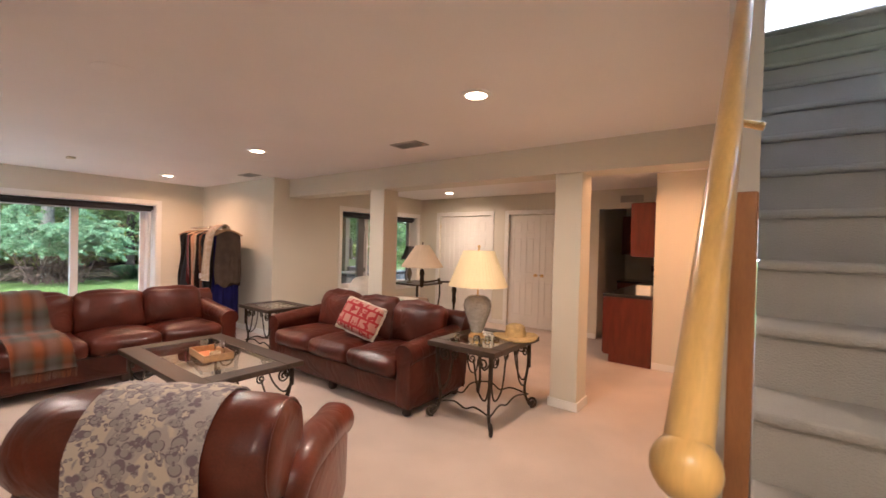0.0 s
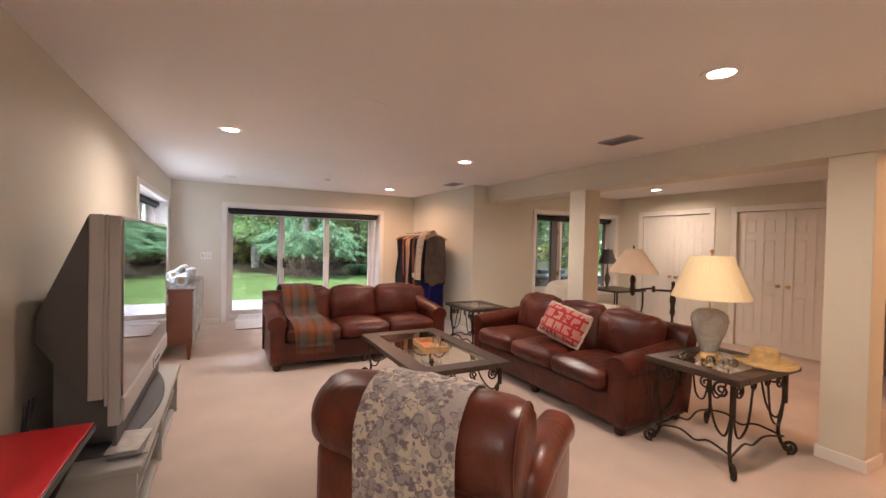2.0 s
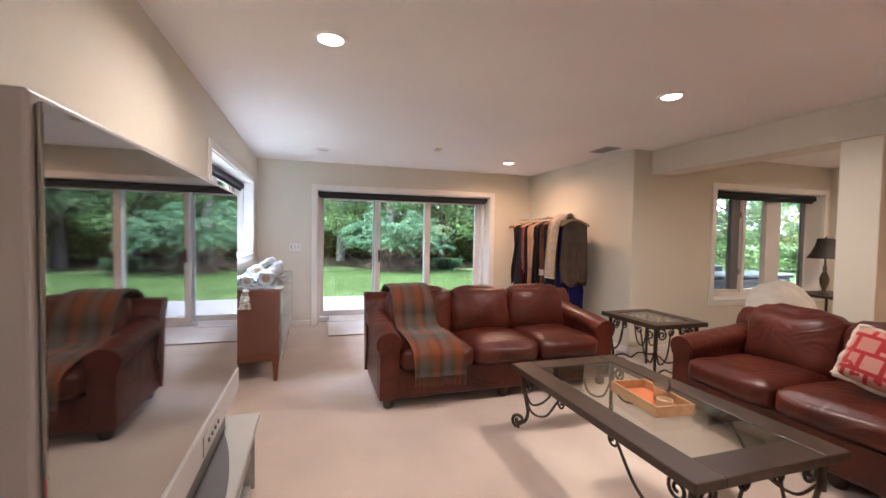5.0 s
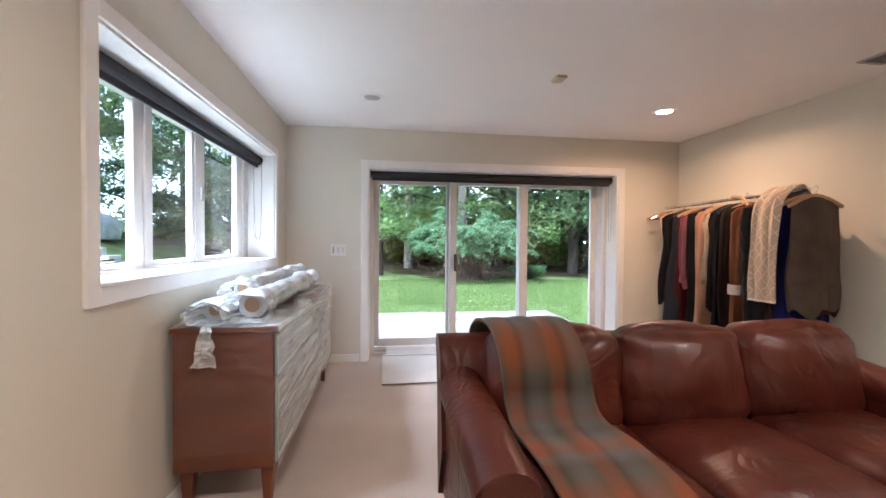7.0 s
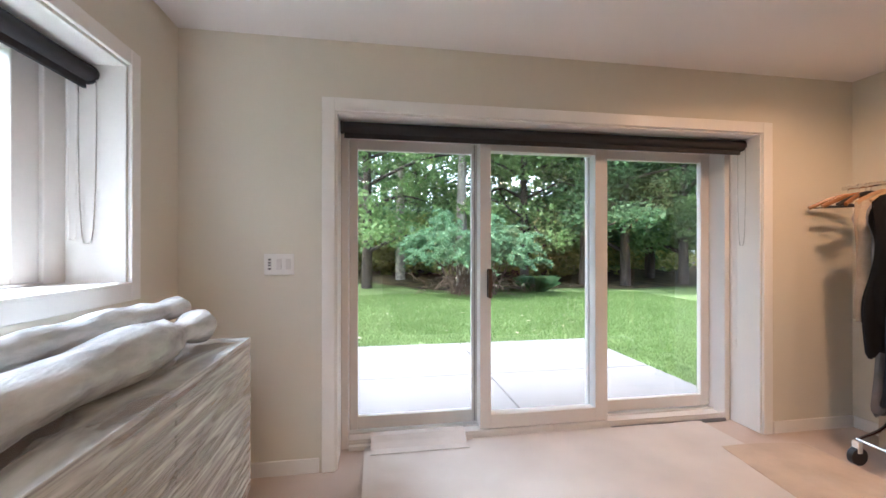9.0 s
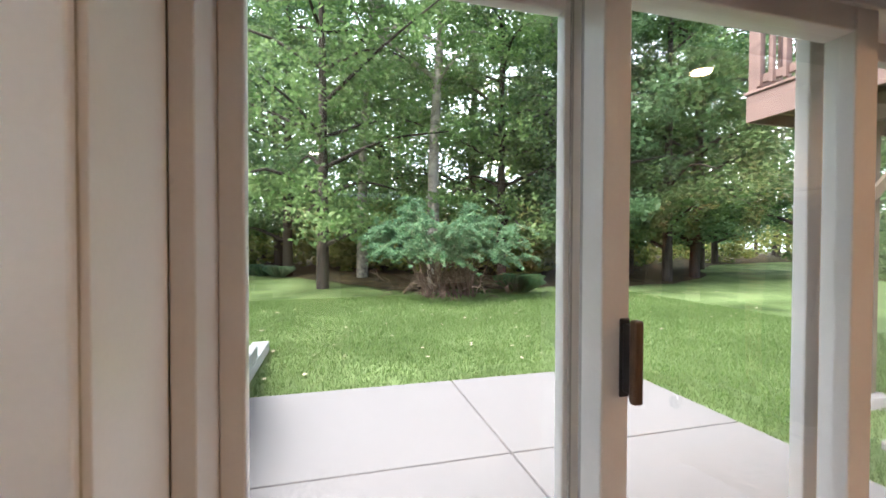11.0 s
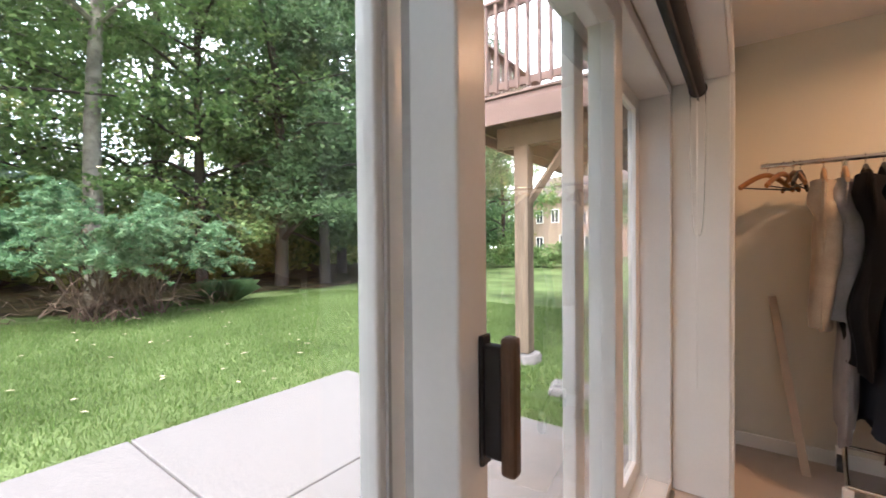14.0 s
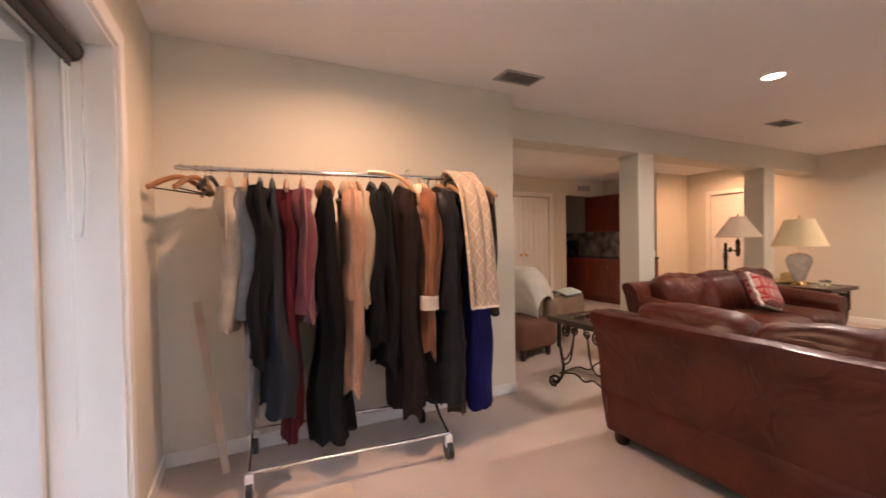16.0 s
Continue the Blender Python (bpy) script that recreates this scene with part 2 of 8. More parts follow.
def cushion(bm, c, s, r=0.06, n=9, puff=(0, 0, 0), wob=0.0, m=None, seed=0.0):
    """A padded block: centre, full sizes, edge radius, bulge of the faces along x, y, z, creases."""
    tmp = bmesh.new()
    bmesh.ops.create_cube(tmp, size=2.0)
    bmesh.ops.subdivide_edges(tmp, edges=tmp.edges[:], cuts=n, use_grid_fill=True)
    h = Vector(s) / 2
    m = m or Matrix.Identity(4)
    for v in tmp.verts:
        u = [math.sin(x * math.pi / 2) if abs(x) < 1 else x for x in v.co]
        u = [0.6 * a + 0.4 * b for a, b in zip(u, v.co)]
        p = Vector([u[i] * h[i] for i in range(3)])
        inner = Vector([max(-(h[i] - r), min(h[i] - r, p[i])) for i in range(3)])
        o = p - inner
        if o.length > 1e-6:
            p = inner + o.normalized() * min(o.length, r) if o.length > r else p
        q = p.copy()
        for i in range(3):
            j, k = (i + 1) % 3, (i + 2) % 3
            q[i] += puff[i] * (1 - min(1, abs(u[j])) ** 2.2) * (1 - min(1, abs(u[k])) ** 2.2) * u[i]
        if wob:
            w = noise.noise_vector((q + Vector((seed, seed * 1.7, 0))) * 5.0) * wob + noise.noise_vector((q + Vector((seed, 0, 3))) * 13.0) * wob * 0.5
            q += w
        v.co = m @ (Vector(c) + q)
    me = bpy.data.meshes.new("tmp")
    tmp.to_mesh(me)
    tmp.free()
    bm.from_mesh(me)
    bpy.data.meshes.remove(me)
    return bm


def spiral(cx, cz, r0, r1, a0, turns, n=22):
    """Points of a scroll in a plane: radius from r0 to r1, from angle a0 in degrees."""
    out = []
    for k in range(n + 1):
        t = k / n
        a = radians(a0 + 360 * turns * t)
        r = r0 + (r1 - r0) * t
        out.append((cx + r * math.cos(a), cz + r * math.sin(a)))
    return out


def sheet(bm, rows, thick=0.0):
    """A surface through rows of points; thick gives it a second side."""
    g = [[bm.verts.new(p) for p in row] for row in rows]
    fs = [bm.faces.new((a[i], a[i + 1], b[i + 1], b[i])) for a, b in zip(g, g[1:]) for i in range(len(a) - 1)]
    if thick:
        bm.normal_update()
        bmesh.ops.solidify(bm, geom=fs, thickness=thick)
    return bm


# ---- the shell of the basement ----
XW, YS, YN, XP, YD, CEIL = -7.31, -0.76, 3.73, -4.82, 7.30, 2.50   # inner faces and ceiling height
XE, XS = 2.20, 1.075   # far side of the stairs, room side of the stair wall
BEAM_Z = 2.22

bm = B()
box(bm, -7.66, 2.4, -1.07, 9.3, -0.16, 0.0)
struct("floor", bm, M_CARPET, "cream wall-to-wall carpet, slightly worn")

bm = B()   # ceiling with the stairwell left open
box(bm, -7.66, XS + 0.1, -1.07, 9.3, CEIL, CEIL + 0.2)
box(bm, XS + 0.1, 2.4, -1.07, 0.55, CEIL, CEIL + 0.2)
box(bm, XS + 0.1, 2.4, 4.6, 9.3, CEIL, CEIL + 0.2)
struct("ceiling", bm, M_CEIL, "flat off-white painted ceiling")

SD = (0.08, 2.96, 2.09)      # sliding door opening: y, y, top
bm = B()
box(bm, -7.75, XW, -1.07, SD[0], -0.16, CEIL)
box(bm, -7.75, XW, SD[1], YN + 0.2, -0.16, CEIL)
box(bm, -7.75, XW, SD[0], SD[1], SD[2], CEIL)
struct("wall_west", bm, M_WALL, "beige painted wall round the patio door")
W2 = (-6.85, -4.46, 1.13, 2.09)   # side window: x, x, z, z
bm = B()
box(bm, XW, W2[0], -1.07, YS, 0, CEIL)
box(bm, W2[1], 2.4, -1.07, YS, 0, CEIL)
box(bm, W2[0], W2[1], -1.07, YS, 0, W2[2])
box(bm, W2[0], W2[1], -1.07, YS, W2[3], CEIL)
struct("wall_south", bm, M_WALL, "beige painted wall with a wide window")
bm = B()
box(bm, XW, XP, YN, YN + 0.2, 0, CEIL)
struct("wall_north", bm, M_WALL, "beige painted wall behind the clothes rack")
W3 = (5.07, 7.16, 0.62, 2.10)     # window of the back area: y, y, z, z
bm = B()
box(bm, -5.12, XP, YN + 0.2, W3[0], 0, CEIL)
box(bm, -5.12, XP, W3[1], YD + 0.12, 0, CEIL)
box(bm, -5.12, XP, W3[0], W3[1], 0, W3[2])
box(bm, -5.12, XP, W3[0], W3[1], W3[3], CEIL)
struct("wall_back_window", bm, M_WALL, "beige painted wall of the back area")
NX0, NX1, NZ = -0.92, 0.15, 2.18  # bar niche
bm = B()
for a, b in ((XP, -4.29), (-3.03, -2.61), (-1.35, NX0)):
    box(bm, a, b, YD, YD + 0.12, 0, CEIL)
for a, b in ((-4.29, -3.03), (-2.61, -1.35)):
    box(bm, a, b, YD, YD + 0.12, 2.12, CEIL)
box(bm, NX0, NX1, YD, YD + 0.12, NZ, CEIL)
struct("wall_closets", bm, M_WALL, "beige painted wall with two double closet doors")
bm = B()
box(bm, NX0 - 0.12, NX0, YD + 0.12, 9.3, 0, CEIL)
box(bm, NX0, NX1, 9.1, 9.3, 0, CEIL)
box(bm, -4.6, NX0 - 0.12, 7.9, 8.0, 0, CEIL)
struct("wall_niche", bm, M_WALL, "beige wall round the bar niche")
bm = B()
box(bm, NX1, XS, 6.05, 6.17, 0, CEIL)
box(bm, NX1, NX1 + 0.12, 6.17, 9.3, 0, CEIL)
struct("wall_bar", bm, M_WALL, "beige wall beside the bar cabinets")
bm = B()
D3 = (4.78, 5.62, 2.06)
box(bm, XS, XS + 0.1, 2.0, D3[0], 0, CEIL)
box(bm, XS, XS + 0.1, D3[1], 6.17, 0, CEIL)
box(bm, XS, XS + 0.1, D3[0], D3[1], D3[2], CEIL)
struct("wall_stairs", bm, M_WALL, "beige wall beside the staircase")
bm = B()
box(bm, XE, XE + 0.2, YS, 9.3, 0, CEIL)
struct("wall_east", bm, M_WALL, "plain beige wall past the stairs")
bm = B()   # upper part of the stairwell; unseen roof gap added to light the landing
box(bm, XS, XS + 0.1, 0.5, 7.0, CEIL + 0.2, 5.2)
box(bm, XE, XE + 0.1, 0.4, 7.0, CEIL + 0.2, 5.2)
box(bm, XS + 0.1, XE, 0.4, 0.5, CEIL + 0.2, 5.2)
box(bm, XS + 0.1, XE, 7.0, 7.1, 2.7, 5.2)
box(bm, XS, XE + 0.1, 0.4, 5.8, 5.2, 5.3)
box(bm, XS, XE + 0.1, 6.4, 7.1, 5.2, 5.3)
box(bm, XS, XS + 0.1, 5.8, 6.4, 5.2, 5.3)
box(bm, XE, XE + 0.1, 5.8, 6.4, 5.2, 5.3)
struct("stairwell_wall", bm, M_WHITE, "pale stairwell walls of the floor above, roof opening added for daylight")

bm = B()
box(bm, XP, XS, 4.0, 4.32, BEAM_Z, CEIL)
struct("ceiling_beam", bm, M_WALL, "boxed-in beam painted beige")
for cx, cy in ((-0.24, 4.16), (-2.80, 4.14)):
    c = thing("column", pose(cx, cy, 0), "square beige boxed column with white base trim", "column", "columns under the beam")
    bm = B()
    box(bm, -0.13, 0.13, -0.13, 0.13, 0, BEAM_Z, 0.006)
    part("shaft", bm, M_WALL, c)
    bm = B()
    for a in ((-0.145, 0.145, -0.145, -0.13), (-0.145, 0.145, 0.13, 0.145), (-0.145, -0.13, -0.13, 0.13), (0.13, 0.145, -0.13, 0.13)):
        box(bm, *a, 0, 0.085, 0.003)
    part("base_trim", bm, M_WHITE, c, "white base trim")


def base_run(name, pts):
    """Baseboards along wall faces: boxes given by both corners."""
    bm = B()
    for x0, x1, y0, y1 in pts:
        box(bm, x0, x1, y0, y1, 0, 0.085, 0.004)
    struct(name, bm, M_WHITE, "white painted baseboard")


T = 0.014
base_run("baseboard", [(XW, XW + T, YS + T, SD[0] - 0.09), (XW, XW + T, SD[1] + 0.09, YN - T), (XW + T, 2.19, YS, YS + T), (XW + T, XP, YN - T, YN), (XP, XP + T, YN, YD - T),
    (XP + T, -4.38, YD - T, YD), (-2.94, -2.70, YD - T, YD), (-1.26, NX0, YD - T, YD), (NX1, XS - T, 6.05 - T, 6.05), (XS - T, XS, 2.0, D3[0] - 0.08), (XS - T, XS, D3[1] + 0.08, 6.05)])


def casing(name, face, u0, u1, z0, z1, axis, side, w=0.085, t=0.018, bottom=False, label="white painted casing"):
    """Flat trim round an opening in the wall plane axis=face; side is where the room lies (+1 or -1)."""
    bm = B()
    a, b = (face, face + t * side) if side > 0 else (face + t * side, face)

    def put(p0, p1, q0, q1):
        if axis == "x":
            box(bm, a, b, p0, p1, q0, q1, 0.004)
        else:
            box(bm, p0, p1, a, b, q0, q1, 0.004)
    put(u0 - w, u0, z0 - (w if bottom else 0), z1 + w)
    put(u1, u1 + w, z0 - (w if bottom else 0), z1 + w)
    put(u0, u1, z1, z1 + w)
    if bottom:
        put(u0, u1, z0 - w, z0)
    struct(name, bm, M_WHITE, label)


casing("trim_patio_door", XW, SD[0], SD[1], 0, SD[2], "x", 1, 0.075)
casing("trim_side_window", YS, W2[0], W2[1], W2[2], W2[3], "y", 1, 0.07, bottom=True)
casing("trim_back_window", XP, W3[0], W3[1], W3[2], W3[3], "x", 1, 0.07, bottom=True)
casing("trim_closet", YD, -4.29, -3.03, 0, 2.12, "y", -1)
casing("trim_closet_b", YD, -2.61, -1.35, 0, 2.12, "y", -1)
casing("trim_stair_door", XS, D3[0], D3[1], 0, D3[2], "x", -1, 0.07)

# white linings of the deep reveals
L = 0.012
bm = B()
box(bm, -7.553, XW, SD[0], SD[0] + L, 0.004, SD[2], 0.002)
box(bm, -7.553, XW, SD[1] - L, SD[1], 0.004, SD[2], 0.002)
box(bm, -7.553, XW, SD[0] + L, SD[1] - L, SD[2] - L, SD[2], 0.002)
struct("reveal_patio_door", bm, M_WHITE, "white lining of the door recess")
bm = B()
box(bm, W2[0], W2[0] + L, -1.0, YS, W2[2], W2[3], 0.002)
box(bm, W2[1] - L, W2[1], -1.0, YS, W2[2], W2[3], 0.002)
box(bm, W2[0] + L, W2[1] - L, -1.0, YS, W2[3] - L, W2[3], 0.002)
box(bm, W2[0] + L, W2[1] - L, -1.0, YS + 0.03, W2[2], W2[2] + L, 0.003)
struct("reveal_side_window", bm, M_WHITE, "white sill and lining of the window recess")
bm = B()
box(bm, -5.04, XP, W3[0], W3[0] + L, W3[2], W3[3], 0.002)
box(bm, -5.04, XP, W3[1] - L, W3[1], W3[2], W3[3], 0.002)
box(bm, -5.04, XP, W3[0] + L, W3[1] - L, W3[3] - L, W3[3], 0.002)
box(bm, -5.04, XP + 0.03, W3[0] + L, W3[1] - L, W3[2], W3[2] + L, 0.003)
struct("reveal_back_window", bm, M_WHITE, "white sill and lining of the window recess")


def sash(parent, name, u0, u1, z0, z1, w, d0, d1, axis, label="", wr=None, wz=None):
    """A sash with its glass between two depths; axis is the wall's normal."""
    bm = B()
    wr, wz = wr or w, wz or w
    for p in ((u0, u0 + w, z0, z1), (u1 - wr, u1, z0, z1), (u0 + w, u1 - wr, z0, z0 + wz * 1.25), (u0 + w, u1 - wr, z1 - wz, z1)):
        if axis == "x":
            box(bm, d0, d1, p[0], p[1], p[2], p[3], 0.005)
        else:
            box(bm, p[0], p[1], d0, d1, p[2], p[3], 0.005)
    s = part(name, bm, M_VINYL, parent, label)
    bm = B()
    m = (d0 + d1) / 2
    if axis == "x":
        box(bm, m - 0.003, m + 0.003, u0 + w - 0.006, u1 - wr + 0.006, z0 + wz, z1 - wz + 0.006)
    else:
        box(bm, u0 + w - 0.006, u1 - wr + 0.006, m - 0.003, m + 0.003, z0 + wz, z1 - wz + 0.006)
    g = part("pane", bm, M_GLASS, s)
    g.visible_shadow = False
    return s


# sliding patio door: three tall panels
sd = tagged(new("door_patio"), "white vinyl sliding patio door with three tall glass panels", kind="structure")
bm = B()
y0, y1, zt = SD[0] + L, SD[1] - L, SD[2] - L
box(bm, -7.75, -7.555, y0, y0 + 0.045, 0.0, zt, 0.004)
box(bm, -7.75, -7.555, y1 - 0.045, y1, 0.0, zt, 0.004)
box(bm, -7.75, -7.555, y0 + 0.045, y1 - 0.045, zt - 0.05, zt, 0.004)
box(bm, -7.77, -7.555, y0 + 0.045, y1 - 0.045, 0.0, 0.045, 0.006)
part("door_frame", bm, M_VINYL, sd)
for x in (-7.665, -7.56):
    bm = B()
    box(bm, x - 0.004, x + 0.004, y0 + 0.045, y1 - 0.045, 0.045, 0.058)
    part("track_rail", bm, M_VINYL, sd)
sash(sd, "door_panel", y0 + 0.045, 1.078, 0.06, zt - 0.045, 0.055, -7.745, -7.70, "x", "fixed glass panel", 0.093, 0.07)
mid = sash(sd, "door_panel", 1.012, 1.955, 0.06, zt - 0.045, 0.078, -7.655, -7.568, "x", "sliding glass panel", 0.095, 0.075)
sash(sd, "door_panel", 1.872, y1 - 0.045, 0.06, zt - 0.045, 0.093, -7.745, -7.70, "x", "fixed glass panel", 0.075, 0.07)
for a in ((-7.699, -7.692, 1.000, 1.008), (-7.675, -7.657, 1.018, 1.026)):
    bm = B()   # thin grey strips standing for shaded vinyl down the meeting edges
    box(bm, *a, 0.07, zt - 0.05, 0.001)
    part("weather_strip", bm, M_VENT, sd, "grey strip for the shaded vinyl at the meeting edge")
bm = B()
box(bm, -7.568, -7.560, 1.060, 1.086, 0.958, 1.152, 0.003)
box(bm, -7.562, -7.530, 1.064, 1.082, 0.972, 1.140, 0.005)
part("handle_plate", bm, M_BLACK, mid, "black pull handle bracket")
bm = B()
box(bm, -7.532, -7.508, 1.058, 1.084, 0.955, 1.155, 0.007)
part("handle_grip", bm, M_HANDLEW, mid, "brown wooden handle grip")
bm = B()
box(bm, -7.554, -7.52, y0 + 0.05, 0.955, 0.0, 0.03, 0.004)
part("sill_track", bm, M_VINYL, sd)
bm = B()
box(bm, -7.554, -7.535, 1.97, y1 - 0.05, 0.0, 0.022, 0.003)
part("sill_track", bm, M_TRACK_SHADE, sd, "dark aluminium track")

# side window: three lights, the outer two swing out
w2 = tagged(new("window_side"), "white three-light casement window with its sill above the dresser", kind="structure")
bm = B()
x0, x1, z0, z1 = W2[0] + L, W2[1] - L, W2[2] + L, W2[3] - L
box(bm, x0, -6.72, -1.06, -0.99, z0, z1, 0.004)
box(bm, -4.56, x1, -1.06, -0.99, z0, z1, 0.004)
box(bm, -6.72, -4.56, -1.06, -0.99, z0, z0 + 0.012, 0.003)
box(bm, -6.72, -4.56, -1.06, -0.99, z1 - 0.04, z1, 0.004)
box(bm, -5.925, -5.795, -1.06, -0.995, z0 + 0.012, z1 - 0.04, 0.005)
box(bm, -5.275, -5.215, -1.06, -0.995, z0 + 0.012, z1 - 0.04, 0.005)
part("window_frame", bm, M_VINYL, w2)
for k, (a, b, wl, wr) in enumerate(((-6.72, -5.925, 0.13, 0.035), (-5.795, -5.275, 0.028, 0.028), (-5.215, -4.56, 0.085, 0.05))):
    s = sash(w2, "window_sash", a, b, z0 + 0.012, z1 - 0.04, wl, -1.05, -1.005, "y", "", wr, 0.022)
    bm = B()
    if k != 1:
        box(bm, (a + b) / 2 - 0.05, (a + b) / 2 + 0.05, -1.004, -0.98, z0 + 0.052, z0 + 0.072, 0.004)
        tube(bm, [((a + b) / 2, -0.985, z0 + 0.07), ((a + b) / 2 + 0.03, -0.965, z0 + 0.08), ((a + b) / 2 + 0.07, -0.965, z0 + 0.075)], 0.006)
    else:
        box(bm, a - 0.05, a - 0.03, -0.985, -0.965, z0 + 0.42, z0 + 0.52, 0.004)
    part("window_latch", bm, M_CHROME, s)

# back window
w3 = tagged(new("window_back"), "white three-light window looking out under the deck", kind="structure")
bm = B()
y0, y1, z0, z1 = W3[0] + L, W3[1] - L, W3[2] + L, W3[3] - L
box(bm, -5.10, -5.03, y0, y0 + 0.05, z0, z1, 0.004)
box(bm, -5.10, -5.03, y1 - 0.05, y1, z0, z1, 0.004)
box(bm, -5.10, -5.03, y0 + 0.05, y1 - 0.05, z0, z0 + 0.05, 0.004)
box(bm, -5.10, -5.03, y0 + 0.05, y1 - 0.05, z1 - 0.05, z1, 0.004)
for a, b in ((5.84, 5.895), (6.30, 6.59)):
    box(bm, -5.10, -5.02, a, b, z0 + 0.05, z1 - 0.05, 0.005)
part("window_frame", bm, M_VINYL, w3)
sash(w3, "window_sash", y0 + 0.05, 5.84, z0 + 0.05, z1 - 0.05, 0.03, -5.09, -5.045, "x", "", 0.03, 0.035)
bm = B()   # edge of the swung-out light, coloured dark for back-lit shade, and its hinges
box(bm, -5.115, -5.045, 5.655, 5.808, z0 + 0.09, z1 - 0.07, 0.005)
part("casement_edge", bm, M_TRACK_SHADE, w3, "casement stile, dark grey for its back-lit shade")
for z in (z0 + 0.3, z1 - 0.35):
    bm = B()
    box(bm, -5.042, -5.018, 5.80, 5.838, z, z + 0.09, 0.004)
    part("window_latch", bm, M_CHROME, w3)
sash(w3, "window_sash", 5.895, 6.30, z0 + 0.05, z1 - 0.05, 0.02, -5.09, -5.045, "x", "", 0.02, 0.035)
sash(w3, "window_sash", 6.59, y1 - 0.05, z0 + 0.05, z1 - 0.05, 0.02, -5.09, -5.045, "x", "", 0.02, 0.035)
# far stile, likewise darkened in colour for its back-lit shade
bm = B()
box(bm, -5.044, -5.012, y1 - 0.12, y1 - 0.052, z0 + 0.06, z1 - 0.06, 0.004)
part("casement_edge", bm, M_TRACK_SHADE, w3, "casement stile, dark grey for its back-lit shade")


def roller_shade(p, q, r, label, drop=0.03, chain=1):
    """A rolled-up shade between two points."""
    p, q = Vector(p), Vector(q)
    s = thing("roller_shade", Matrix.Translation((p + q) / 2), label, "window shade")
    a, b = p - (p + q) / 2, q - (p + q) / 2
    d = (b - a).normalized()
    bm = B()
    cyl(bm, a + d * 0.012, b - d * 0.012, r, seg=20)
    part("fabric_roll", bm, M_SHADE_ROLL, s, "", True)
    n = Vector((abs(d.y), abs(d.x), 0))
    bm = B()
    lo, hi = (a + d * 0.02), (b - d * 0.02)
    x0, x1 = sorted((lo.x, hi.x))
    y0, y1 = sorted((lo.y, hi.y))
    box(bm, x0 - n.x * 0.006, x1 + n.x * 0.006, y0 - n.y * 0.006, y1 + n.y * 0.006, -r - drop, -r + 0.01, 0.004)
    part("hem_bar", bm, M_SHADE_ROLL, s)
    for e, k in ((a, 1), (b, -1)):
        bm = B()
        cyl(bm, e, e + d * 0.012 * k, r * 1.12, seg=16)
        part("end_bracket", bm, M_BLACK, s)
    e = a if chain > 0 else b
    bm = B()
    k = e + d * 0.006 * (1 if chain > 0 else -1)
    across = Vector((d.y, -d.x, 0)) * r * 0.9
    tube(bm, smooth_path([k + across, k + across * 0.95 + Vector((0, 0, -0.4)), k + across * 0.6 + Vector((0, 0, -0.68)), k + Vector((0, 0, -0.72)), k - across * 0.6 + Vector((0, 0, -0.68)), k - across * 0.95 + Vector((0, 0, -0.4)), k - across], 5), 0.0022, 5)
    part("bead_chain", bm, M_CHROME, s, "pale bead chain", True)
    return s


roller_shade((-7.44, SD[0] + 0.02, 2.035), (-7.44, SD[1] - 0.02, 2.035), 0.036, "charcoal roller shade rolled up in the patio door recess", chain=-1)
roller_shade((W2[0] + 0.02, -0.90, 2.03), (W2[1] - 0.02, -0.90, 2.03), 0.038, "charcoal roller shade rolled up above the side window")
roller_shade((-4.94, W3[0] + 0.02, 2.045), (-4.94, W3[1] - 0.02, 2.045), 0.036, "dark roller shade rolled up above the back window")


def bead_chain(x, y, z0, z1, axis, label):
    c = thing("shade_chain", pose(x, y, z0), label, "cord")
    bm = B()
    w = 0.022
    pts = [(-w, 0, z1 - z0), (-w, 0, 0.06), (-w * 0.7, 0, 0.015), (0, 0, 0.0), (w * 0.7, 0, 0.015), (w, 0, 0.06), (w, 0, z1 - z0)]
    if axis == "x":
        pts = [(0, a, b) for a, _, b in pts]
    tube(bm, smooth_path(pts, 4), 0.0028, 5)
    part("loop", bm, M_WHITE, c)


bead_chain(W2[0] + 0.10, -0.91, 1.32, 2.03, "y", "white bead chain loop of the side window shade")
bead_chain(-7.44, SD[1] - 0.09, 0.62, 2.03, "x", "white bead chain loop of the patio door shade")


